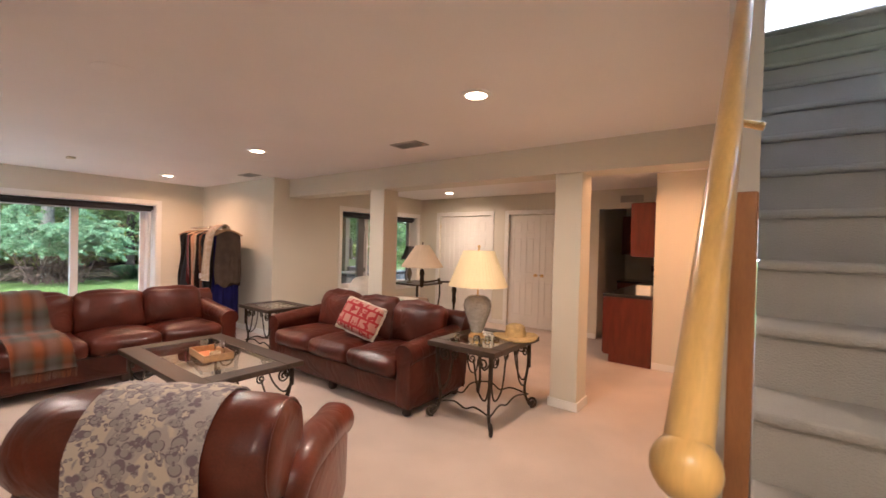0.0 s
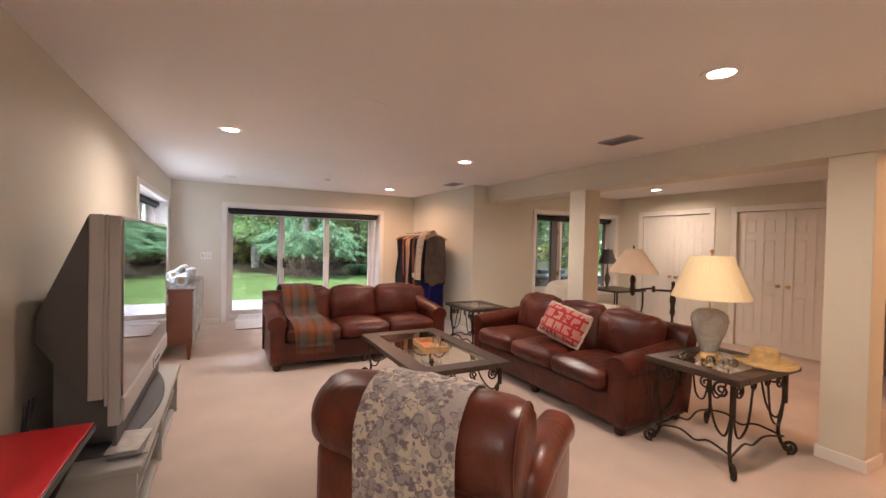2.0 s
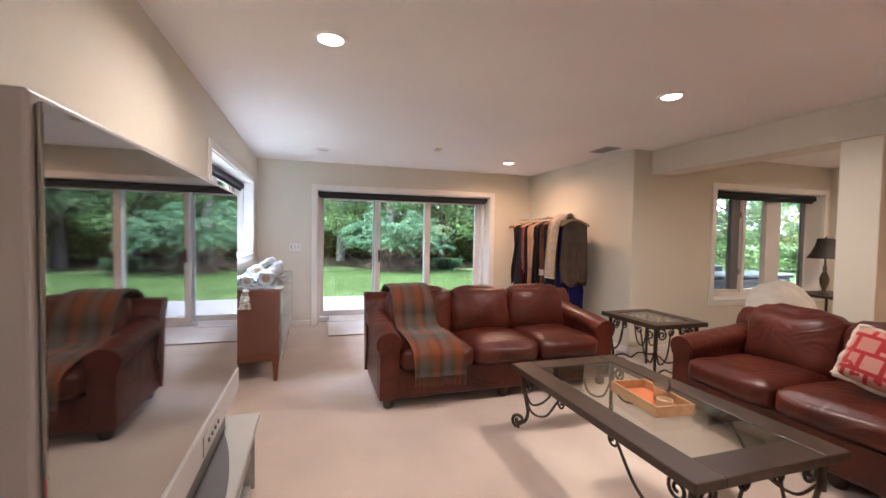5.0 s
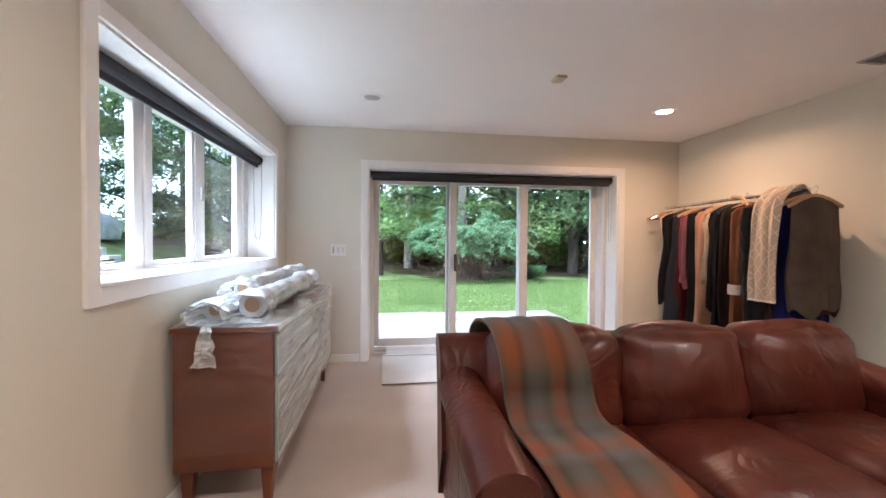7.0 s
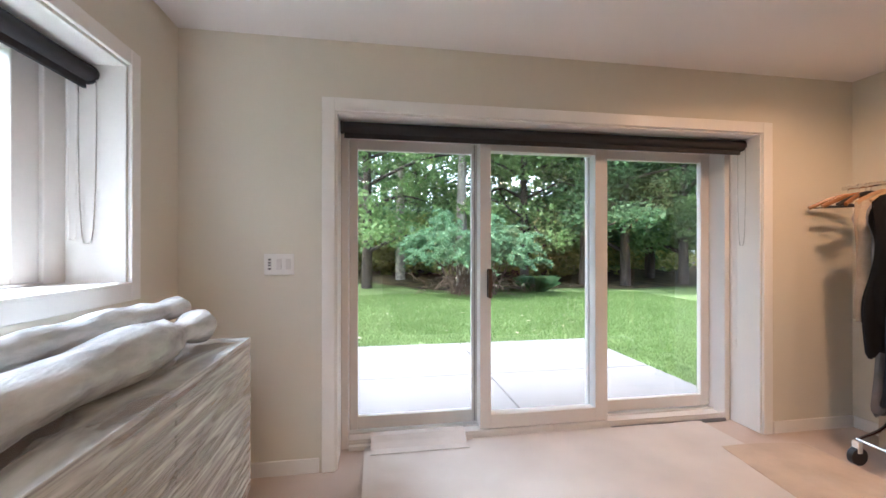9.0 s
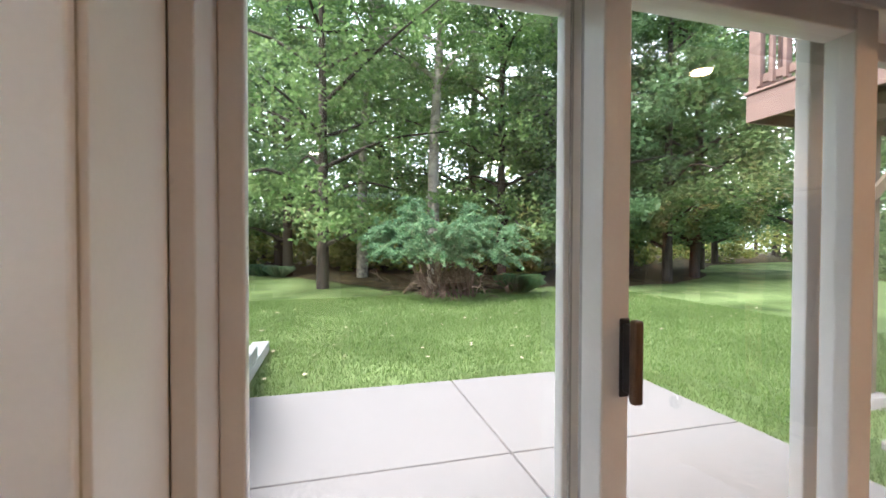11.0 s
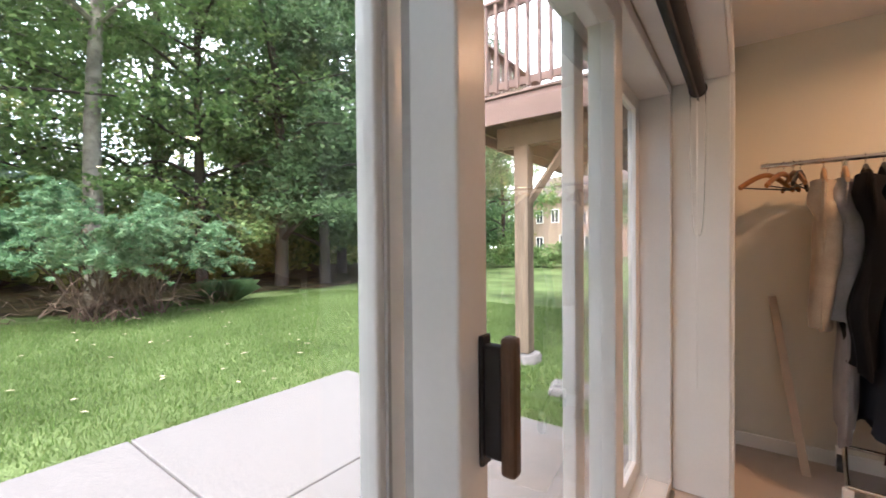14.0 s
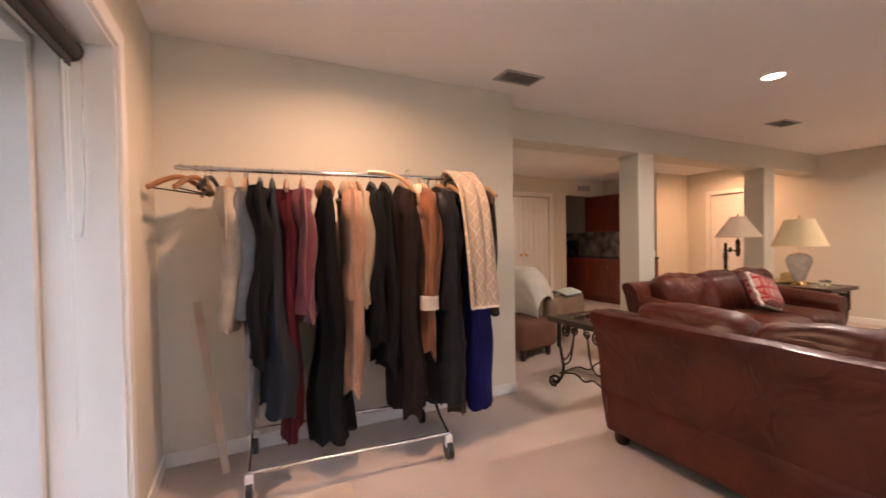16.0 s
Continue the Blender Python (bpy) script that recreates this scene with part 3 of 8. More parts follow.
# ---- leather seating ----
def sofa(m, label, L=M_LEATHER, w=2.29, backs=3, seed=0.0):
    """A three-seat sofa facing -y of its own, its front feet at y=0, width along x."""
    s = thing("leather_sofa", m, label, "sofa", "leather sofas")
    h = w / 2
    a = 0.20   # arm width
    bm = B()
    cushion(bm, (0, 0.45, 0.205), (w - 0.10, 0.84, 0.25), 0.02, 6)
    part("base", bm, L, s, "", True)
    bm = B()   # welt along the base
    tube(bm, [(-h + 0.06, 0.035, 0.10), (h - 0.06, 0.035, 0.10)], 0.008, 6)
    tube(bm, [(-h + 0.06, 0.03, 0.31), (h - 0.06, 0.03, 0.31)], 0.007, 6)
    part("welt", bm, M_SEAM, s)
    for sx in (-1, 1):
        bm = B()
        cushion(bm, (sx * (h - a / 2 - 0.01), 0.44, 0.32), (a - 0.02, 0.84, 0.50), 0.03, 6)
        # rolled top of the arm, sloping down to the front
        pts = [(sx * (h - a / 2 - 0.005), 0.03, 0.535), (sx * (h - a / 2 - 0.005), 0.20, 0.56), (sx * (h - a / 2 - 0.005), 0.50, 0.585), (sx * (h - a / 2), 0.80, 0.62)]
        tube(bm, smooth_path(pts, 4), 0.108, 18, 0.92)
        part("arm", bm, L, s, "", True)
        bm = B()
        lathe(bm, [(0.0, 0.0), (0.085, 0.0), (0.095, 0.010), (0.0, 0.016)], 18)
        bmesh.ops.rotate(bm, verts=bm.verts, matrix=Matrix.Rotation(radians(90), 3, "X"))
        bmesh.ops.translate(bm, verts=bm.verts, vec=(sx * (h - a / 2 - 0.005), 0.03, 0.535))
        part("arm_front", bm, L, s, "", True)
    bm = B()   # back frame leaning away, rolled at its top
    rows = []
    prof = [(0.82, 0.09), (0.86, 0.30), (0.88, 0.55), (0.92, 0.71), (0.955, 0.785), (0.95, 0.825), (0.90, 0.84), (0.84, 0.825), (0.78, 0.76), (0.74, 0.60), (0.70, 0.35)]
    n = 14
    for y, z in prof:
        rows.append([(-h + 0.0 + w * k / n, y + 0.004 * noise.noise((k, y * 4, seed)), z + 0.012 * noise.noise((k * 0.5, z * 3, seed + 5))) for k in range(n + 1)])
    sheet(bm, rows)
    bm.verts.ensure_lookup_table()
    for e in (0, n):
        bm.faces.new([bm.verts[i * (n + 1) + e] for i in (range(len(prof)) if e else reversed(range(len(prof))))])
    bmesh.ops.recalc_face_normals(bm, faces=bm.faces)
    part("back_frame", bm, L, s, "", True)
    inner = w - 2 * a
    for k in range(backs):
        cw = inner / backs
        cx = -inner / 2 + cw * (k + 0.5)
        bm = B()
        cushion(bm, (cx, 0.30 + 0.02, 0.405), (cw - 0.004, 0.70, 0.17), 0.06, 10, (0.004, 0.03, 0.04), 0.011, seed=seed + k)
        part("seat_cushion", bm, L, s, "", True)
        bm = B()
        tilt = Matrix.Translation((cx, 0.69, 0.655)) @ Matrix.Rotation(radians(-14), 4, "X") @ Matrix.Rotation(radians(3 * noise.noise((seed, k, 1))), 4, "Y")
        cushion(bm, (0, 0, 0), (cw + 0.01, 0.22, 0.47), 0.085, 10, (0.004, 0.06, 0.03), 0.026, m=tilt, seed=seed + 10 + k)
        part("back_cushion", bm, L, s, "", True)
    for x in (-h + 0.11, 0, h - 0.11):
        for y in (0.09, 0.80):
            bm = B()
            lathe(bm, [(0.030, 0.0), (0.042, 0.012), (0.048, 0.05), (0.040, 0.085), (0.045, 0.10)], 14, (x, y, 0))
            part("foot", bm, M_FOOT, s, "", True)
    return s


# facing +x: own -y turned to +x
sofa_a = sofa(pose(-3.96, 1.665, 0, 0, 0, 90), "worn brown leather three-seat sofa with a plaid throw on one arm", seed=1.0)
sofa_b = sofa(pose(-2.28, 2.87, 0, 0, 0, 0), "worn brown leather three-seat sofa with rolled arms and creased cushions", seed=7.3)


# leather armchair seen from behind
CHAIR = pose(-0.76, 1.07, 0, 0, 0, -52)
ch = thing("leather_armchair", CHAIR, "cognac leather club armchair with a padded rolled back", "armchair")
bm = B()
cushion(bm, (0.0, 0, 0.24), (0.78, 0.84, 0.30), 0.05, 7)
part("base", bm, M_CHAIRL, ch, "", True)
bm = B()
cushion(bm, (-0.10, 0, 0.43), (0.66, 0.62, 0.18), 0.07, 9, (0, 0, 0.04), 0.008, seed=3)
part("seat_cushion", bm, M_CHAIRL, ch, "", True)
bm = B()
cushion(bm, (0.285, 0, 0.37), (0.29, 0.90, 0.56), 0.06, 8)
part("back_shell", bm, M_CHAIRL, ch, "", True)
bm = B()   # fat roll along the top of the back, flat at its ends
prof = [(0.0, -0.500), (0.07, -0.496), (0.125, -0.478), (0.162, -0.447), (0.188, -0.385), (0.201, -0.28), (0.206, -0.14), (0.207, 0.0), (0.206, 0.14), (0.202, 0.28), (0.195, 0.40), (0.183, 0.455), (0.160, 0.476), (0.10, 0.482), (0.0, 0.478)]
rings = []
for r, y in prof:
    ring = []
    for k in range(40):
        a = 2 * math.pi * k / 40
        rr = r * (1 + 0.06 * noise.noise((math.cos(a) * 1.6, y * 5, math.sin(a) * 1.6)) + 0.09 * abs(y) * noise.noise((math.cos(a) * 6, y * 9, math.sin(a) * 6)))
        ring.append(bm.verts.new((0.275 + rr * math.cos(a), y, 0.733 + rr * math.sin(a))))
    rings.append(ring)
for p, q in zip(rings, rings[1:]):
    for k in range(40):
        bm.faces.new((p[k], q[k], q[(k + 1) % 40], p[(k + 1) % 40]))
bmesh.ops.remove_doubles(bm, verts=bm.verts[:], dist=1e-5)
bmesh.ops.recalc_face_normals(bm, faces=bm.faces[:])
part("back_bolster", bm, M_CHAIRL, ch, "", True)
for s in (-1, 1):
    bm = B()   # welt round the end of the roll
    wr, wy = (0.182, 0.461) if s > 0 else (0.126, 0.476)
    tube(bm, [(0.275 + wr * math.cos(2 * math.pi * k / 36), s * wy, 0.733 + wr * math.sin(2 * math.pi * k / 36)) for k in range(37)], 0.005, 6)
    part("welt", bm, M_CHAIRL, ch, "", True)
    bm = B()
    cushion(bm, (-0.12, s * 0.455, 0.35), (0.80, 0.17, 0.54), 0.075, 9, (0, 0.02, 0.02), 0.004, seed=s)
    tube(bm, smooth_path([(-0.52, s * 0.47, 0.50), (-0.40, s * 0.475, 0.545), (-0.15, s * 0.485, 0.600), (0.08, s * 0.485, 0.625), (0.20, s * 0.475, 0.60), (0.24, s * 0.46, 0.53)], 5), 0.098, 20, 1.0, (0.96, 0.78))
    part("arm", bm, M_CHAIRL, ch, "", True)
    bm = B()   # rolled face at the front of the arm
    lathe(bm, [(0.0, 0.0), (0.080, 0.0), (0.090, 0.010), (0.0, 0.016)], 18)
    bmesh.ops.rotate(bm, verts=bm.verts, matrix=Matrix.Rotation(radians(-90), 3, "Y"))
    bmesh.ops.translate(bm, verts=bm.verts, vec=(-0.518, s * 0.47, 0.50))
    part("arm_front", bm, M_CHAIRL, ch, "", True)
for x in (-0.32, 0.32):
    for y in (-0.34, 0.34):
        bm = B()
        lathe(bm, [(0.026, 0.0), (0.036, 0.02), (0.040, 0.10)], 12, (x, y, 0))
        part("foot", bm, M_FOOT, ch, "", True)


# ---- wrought-iron tables ----
def scroll(bm, side_pts, r, plane, k):
    pts = [(k, u, v) if plane == "x" else (u, k, v) for u, v in side_pts]
    tube(bm, pts, r, 7)


def iron_table(name, x0, x1, y0, y1, zt, label, category, frame_w=0.13, group=""):
    """A wooden frame with a glass inset on scrolled iron legs."""
    cx, cy = (x0 + x1) / 2, (y0 + y1) / 2
    t = thing(name, pose(cx, cy, 0), label, category, group)
    hx, hy = (x1 - x0) / 2, (y1 - y0) / 2
    bm = B()
    th = 0.045
    box(bm, -hx, hx, -hy, -hy + frame_w, zt - th, zt, 0.006)
    box(bm, -hx, hx, hy - frame_w, hy, zt - th, zt, 0.006)
    box(bm, -hx, -hx + frame_w, -hy + frame_w, hy - frame_w, zt - th, zt, 0.006)
    box(bm, hx - frame_w, hx, -hy + frame_w, hy - frame_w, zt - th, zt, 0.006)
    part("top_frame", bm, M_DARKWOOD, t, "dark wooden top frame")
    bm = B()
    box(bm, -hx + frame_w - 0.008, hx - frame_w + 0.008, -hy + frame_w - 0.008, hy - frame_w + 0.008, zt - 0.014, zt - 0.004)
    g = part("glass_inset", bm, M_TINT, t, "bevelled glass inset")
    g.visible_shadow = False
    zb = zt - th
    lx, ly = hx - 0.07, hy - 0.07
    for sx in (-1, 1):
        for sy in (-1, 1):
            bm = B()   # leg with an outward scrolled foot
            d = Vector((sx, sy, 0)).normalized()
            o = Vector((sx * lx, sy * ly, 0))
            prof = [(0.0, zb), (0.0, zb * 0.75), (-0.02, zb * 0.5), (-0.035, zb * 0.3), (-0.01, zb * 0.14), (0.035, 0.05)]
            pts = smooth_path([o + d * u + Vector((0, 0, v)) for u, v in prof], 4)
            for u, v in spiral(0.035, 0.062, 0.052, 0.012, -90, 1.4, 18):
                pts.append(o + d * u + Vector((0, 0, v)))
            tube(bm, pts, 0.0125, 8)
            cyl(bm, o + Vector((0, 0, zb * 0.62)), o + Vector((0, 0, zb)), 0.019, seg=10)
            part("leg", bm, M_IRON, t, "", True)
    for sy in (-1, 1):
        for sx in (-1, 1):
            bm = B()   # scrollwork under the long sides
            a = sx * lx
            pts = [(a, zb * 0.70), (a - sx * lx * 0.16, zb * 0.42), (a - sx * lx * 0.42, zb * 0.52), (a - sx * lx * 0.62, zb - 0.055)]
            scroll(bm, [(p.x, p.y) for p in smooth_path([(u, v, 0) for u, v in pts], 6)], 0.008, "y", sy * ly)
            scroll(bm, spiral(a - sx * 0.075, zb - 0.07, 0.055, 0.012, 90, 1.5 * sx), 0.008, "y", sy * ly)
            scroll(bm, spiral(a - sx * lx * 0.66, zb - 0.05, 0.042, 0.01, 90 if sx > 0 else 90, 1.4 * sx), 0.007, "y", sy * ly)
            part("side_scroll", bm, M_IRON, t, "", True)
    for sx in (-1, 1):
        for sy in (-1, 1):
            bm = B()
            a = sy * ly
            pts = [(a, zb * 0.70), (a - sy * ly * 0.2, zb * 0.40), (a - sy * ly * 0.55, zb * 0.5), (a - sy * ly * 0.72, zb - 0.055)]
            scroll(bm, [(p.x, p.y) for p in smooth_path([(u, v, 0) for u, v in pts], 6)], 0.008, "x", sx * lx)
            scroll(bm, spiral(a - sy * 0.075, zb - 0.07, 0.055, 0.012, 90, 1.5 * sy), 0.008, "x", sx * lx)
            scroll(bm, spiral(a - sy * ly * 0.72, zb - 0.05, 0.040, 0.01, 90, 1.4 * sy), 0.007, "x", sx * lx)
            part("end_scroll", bm, M_IRON, t, "", True)
    bm = B()   # wavy stretchers low between the legs
    zs = zb * 0.22
    for sy in (-1, 1):
        pts = [(sx * lx, sy * ly * 0.98, zs) for sx in (-1,)] + [(-lx * 0.4, sy * ly * 0.9, zs + 0.03), (0, sy * ly * 0.86, zs - 0.01), (lx * 0.4, sy * ly * 0.9, zs + 0.03), (lx, sy * ly * 0.98, zs)]
        if zt > 0.55:
            tube(bm, smooth_path(pts, 5), 0.008, 7)
    if zt > 0.55:
        for sx in (-1, 1):
            pts = [(sx * lx, -ly, zs), (sx * lx * 0.9, -ly * 0.4, zs + 0.03), (sx * lx * 0.86, 0, zs - 0.01), (sx * lx * 0.9, ly * 0.4, zs + 0.03), (sx * lx, ly, zs)]
            tube(bm, smooth_path(pts, 5), 0.008, 7)
        part("stretcher", bm, M_IRON, t, "", True)
    else:
        bm.free()
    return t


iron_table("coffee_table", -3.48, -1.93, 1.45, 2.37, 0.48, "dark wood and glass coffee table on scrolled iron legs", "coffee table", 0.16)
iron_table("end_table", -1.10, -0.42, 3.04, 3.88, 0.68, "dark wood and glass iron end table under a lamp", "end table", 0.12, "iron end tables")
iron_table("end_table", -4.50, -3.74, 3.06, 3.70, 0.62, "dark wood and glass iron end table between the sofas", "end table", 0.12, "iron end tables")


# ---- television and its stand ----
tv = thing("rear_projection_television", pose(-2.28, 0, 0.0), "large grey rear-projection television on a silver stand", "television")
bm = B()
hexa(bm, [(-0.70, -0.47, 0.74), (0.80, -0.47, 0.74), (0.80, -0.47, 1.62), (-0.70, -0.47, 1.62), (-0.52, -0.715, 0.99), (0.60, -0.715, 0.99), (0.60, -0.715, 1.12), (-0.52, -0.715, 1.12)])
bmesh.ops.recalc_face_normals(bm, faces=bm.faces)
part("rear_housing", bm, M_DGREY, tv)
bm = B()
box(bm, -0.80, 0.80, -0.47, -0.412, 0.735, 1.63, 0.006)
box(bm, -0.795, 0.795, -0.412, -0.408, 0.74, 1.62)
box(bm, -0.80, 0.80, -0.408, -0.395, 0.70, 1.63, 0.005)
part("silver_bezel", bm, M_SILVER, tv)
bm = B()
box(bm, -0.80, 0.80, -0.394, -0.345, 0.60, 1.625, 0.006)
part("front_frame", bm, M_SILVER, tv)
bm = B()   # pedestal under the screen housing
box(bm, -0.62, 0.62, -0.645, -0.396, 0.45, 0.92, 0.01)
box(bm, -0.70, 0.70, -0.394, -0.375, 0.452, 0.598, 0.004)
part("pedestal", bm, M_DGREY, tv)
M_SCREEN = mat("glossy_tv_screen", (0.012, 0.013, 0.014), 0.03, var=0.05, bump=0.0, spec=1.0, coat=1.0)
M_SCREEN.node_tree.nodes["Principled BSDF"].inputs["IOR"].default_value = 2.6
bm = B()
box(bm, -0.785, 0.785, -0.343, -0.335, 0.735, 1.61, 0.002)
part("screen", bm, M_SCREEN, tv, "glossy dark screen")
bm = B()
box(bm, -0.785, 0.785, -0.343, -0.328, 0.612, 0.730, 0.005)
part("speaker_panel", bm, M_SILVER, tv)
bm = B()
box(bm, -0.30, -0.06, -0.327, -0.322, 0.635, 0.705, 0.002)
part("control_flap", bm, M_STAND, tv)
for k in range(4):
    bm = B()
    cyl(bm, (-0.27 + 0.05 * k, -0.322, 0.67), (-0.27 + 0.05 * k, -0.317, 0.67), 0.008, seg=10)
    part("button", bm, M_DGREY, tv)

st = thing("television_stand", pose(-2.28, -0.48, 0), "low silver-grey television stand with open shelves", "stand")
bm = B()
box(bm, -0.90, 0.90, -0.22, 0.24, 0.39, 0.43, 0.006)
part("stand_top", bm, M_STAND, st)
bm = B()   # shallow plinth with a bowed front
n = 24
edge = [(-0.74 + 1.48 * i / n, 0.08 + 0.135 * (1 - (2 * i / n - 1) ** 2)) for i in range(n + 1)]
lo = [bm.verts.new((x, y, 0.431)) for x, y in edge] + [bm.verts.new((0.74, -0.18, 0.431)), bm.verts.new((-0.74, -0.18, 0.431))]
hi = [bm.verts.new((v.co.x, v.co.y, 0.449)) for v in lo]
bm.faces.new(lo)
bm.faces.new(hi[::-1])
for i in range(len(lo)):
    j = (i + 1) % len(lo)
    bm.faces.new((lo[i], hi[i], hi[j], lo[j]))
bmesh.ops.recalc_face_normals(bm, faces=bm.faces[:])
part("swivel_plinth", bm, M_DGREY, st)
for x in (-0.88, 0.0, 0.86):
    bm = B()
    box(bm, x, x + 0.03, -0.20, 0.22, 0.03, 0.39, 0.004)
    part("stand_side", bm, M_STAND, st)
for z in (0.03, 0.20):
    bm = B()
    box(bm, -0.85, 0.86, -0.20, 0.20, z, z + 0.025, 0.003)
    part("stand_shelf", bm, M_STAND, st)
bm = B()
box(bm, -0.85, 0.86, -0.215, -0.20, 0.03, 0.39)
part("stand_back", bm, M_DGREY, st)
for x in (-0.8, 0.8):
    bm = B()
    box(bm, x - 0.04, x + 0.04, -0.18, 0.18, 0.0, 0.03, 0.004)
    part("stand_foot", bm, M_BLACK, st)

# red-topped folding table beside the stand
rt = thing("red_table", pose(-0.98, -0.46, 0), "small red-topped table with black edge and folding legs", "table")
bm = B()
box(bm, -0.40, 0.40, -0.27, 0.04, 0.665, 0.672, 0.003)
part("red_top", bm, M_RED, rt, "glossy red tabletop")
bm = B()
box(bm, -0.405, 0.405, -0.275, 0.045, 0.63, 0.6645, 0.004)
part("top_edge", bm, M_BLACK, rt)
for x in (-0.3, 0.3):
    bm = B()
    tube(bm, [(x, -0.24, 0.63), (x, 0.02, 0.012)], 0.012, 8)
    tube(bm, [(x + 0.03, 0.02, 0.63), (x + 0.03, -0.24, 0.012)], 0.012, 8)
    part("folding_leg", bm, M_BLACK, rt)


# ---- recessed lamps, vents, small fixtures ----
def downlight(x, y, lit, watts=13, tone=(1.0, 0.72, 0.47)):
    d = thing("recessed_light", pose(x, y, CEIL), ("lit" if lit else "unlit") + " recessed ceiling light with a white trim ring", "ceiling light", "recessed lights")
    bm = B()
    lathe(bm, [(0.066, -0.004), (0.070, -0.010), (0.098, -0.008), (0.102, 0.0)], 28)
    part("trim_ring", bm, M_WHITE, d, "", True)
    bm = B()
    lathe(bm, [(0.068, -0.004), (0.062, -0.008), (0.0, -0.010)], 28)
    part("lens", bm, M_CAN if lit else M_CANOFF, d)
    if lit:
        lamp_disc(x, y, CEIL - 0.016, watts, color=tone)
    return d


downlight(-0.30, 2.50, True, 7.6, (1.0, 0.69, 0.42))
# unseen lamp, added to brighten the foot of the stairs
downlight(1.66, -0.30, True, 4.6)
downlight(-3.14, 0.12, True, 7.4)
downlight(-3.22, 2.60, True, 9.5)
downlight(-6.27, 2.77, True, 8, (1.0, 0.52, 0.24))
downlight(-6.33, 0.15, False)
downlight(-3.47, 6.50, True, 5.8, (1.0, 0.66, 0.38))
downlight(0.42, 5.05, True, 7, (1.0, 0.44, 0.16))


def ceiling_vent(x, y, w, d):
    v = thing("ceiling_vent", pose(x, y, CEIL), "grey metal ceiling air vent with louvres", "vent", "ceiling vents")
    bm = B()
    for a in ((-w, w, -d, -d + 0.022), (-w, w, d - 0.022, d), (-w, -w + 0.022, -d + 0.022, d - 0.022), (w - 0.022, w, -d + 0.022, d - 0.022)):
        box(bm, *a, -0.009, 0.0, 0.002)
    part("frame", bm, M_VENT, v)
    # near-black sheet in place of the shade inside the duct
    bm = B()
    box(bm, -w + 0.02, w - 0.02, -d + 0.02, d - 0.02, -0.003, -0.001)
    part("backing", bm, M_VOID, v)
    n = 9
    for k in range(n):
        bm = B()
        y0 = -d + 0.03 + (2 * d - 0.06) * k / (n - 1)
        box(bm, -w + 0.022, w - 0.022, y0 - 0.007, y0 + 0.007, -0.008, -0.0055, rot=Matrix.Rotation(radians(28), 4, "X"))
        part("slat", bm, M_VENT, v)


ceiling_vent(-1.58, 3.27, 0.17, 0.10)
ceiling_vent(-4.98, 3.42, 0.17, 0.10)
sm = thing("smoke_detector", pose(-5.70, 1.51, CEIL), "yellowed rectangular ceiling sensor", "sensor")
bm = B()
box(bm, -0.055, 0.055, -0.04, 0.04, -0.022, 0.0, 0.006)
part("case", bm, mat("yellowed_plastic", (0.58, 0.50, 0.34), 0.5, var=0.06), sm)
cv = thing("ceiling_cover", pose(-1.86, 1.0, CEIL), "round white painted ceiling cover plate", "cover plate")
bm = B()
lathe(bm, [(0.115, 0.0), (0.112, -0.004), (0.0, -0.006)], 30)
part("plate", bm, M_CEIL, cv, "", True)


def wall_plate(m, label, w, gangs, kind):
    """A plate in its own xz plane, facing -y."""
    p = thing(kind, m, label, "switch" if kind == "light_switch" else "outlet")
    bm = B()
    box(bm, -w, w, -0.006, 0.0, -0.060, 0.060, 0.003)
    part("plate", bm, M_WHITE, p)
    for k in range(gangs):
        cx = (k - (gangs - 1) / 2) * 0.05 + (0.025 if gangs == 2 else 0)
        bm = B()
        if kind == "light_switch":
            box(bm, cx - 0.014, cx + 0.014, -0.0105, -0.0065, -0.03, 0.03, 0.002)
        else:
            for z in (-0.022, 0.022):
                cyl(bm, (cx, -0.0065, z), (cx, -0.010, z), 0.016, seg=14)
        part("rocker" if kind == "light_switch" else "socket", bm, M_VINYL, p)
    return p


sw = wall_plate(pose(XW, -0.23, 1.20, 0, 0, 90), "white triple plate with two rocker switches and an outlet", 0.082, 2, "light_switch")
bm = B()
box(bm, -0.062, -0.040, -0.0085, -0.0062, -0.034, 0.034, 0.001)
so = part("socket", bm, M_VINYL, sw)
bm = B()
for z in (-0.026, -0.006, 0.008, 0.026):
    box(bm, -0.057, -0.045, -0.0095, -0.0087, z - 0.004, z + 0.004)
part("slot", bm, M_BLACK, so, "dark outlet slots")
wall_plate(pose(0.72, 6.05, 0.36), "white electrical outlet low on the wall", 0.036, 1, "wall_outlet")
bm = B()


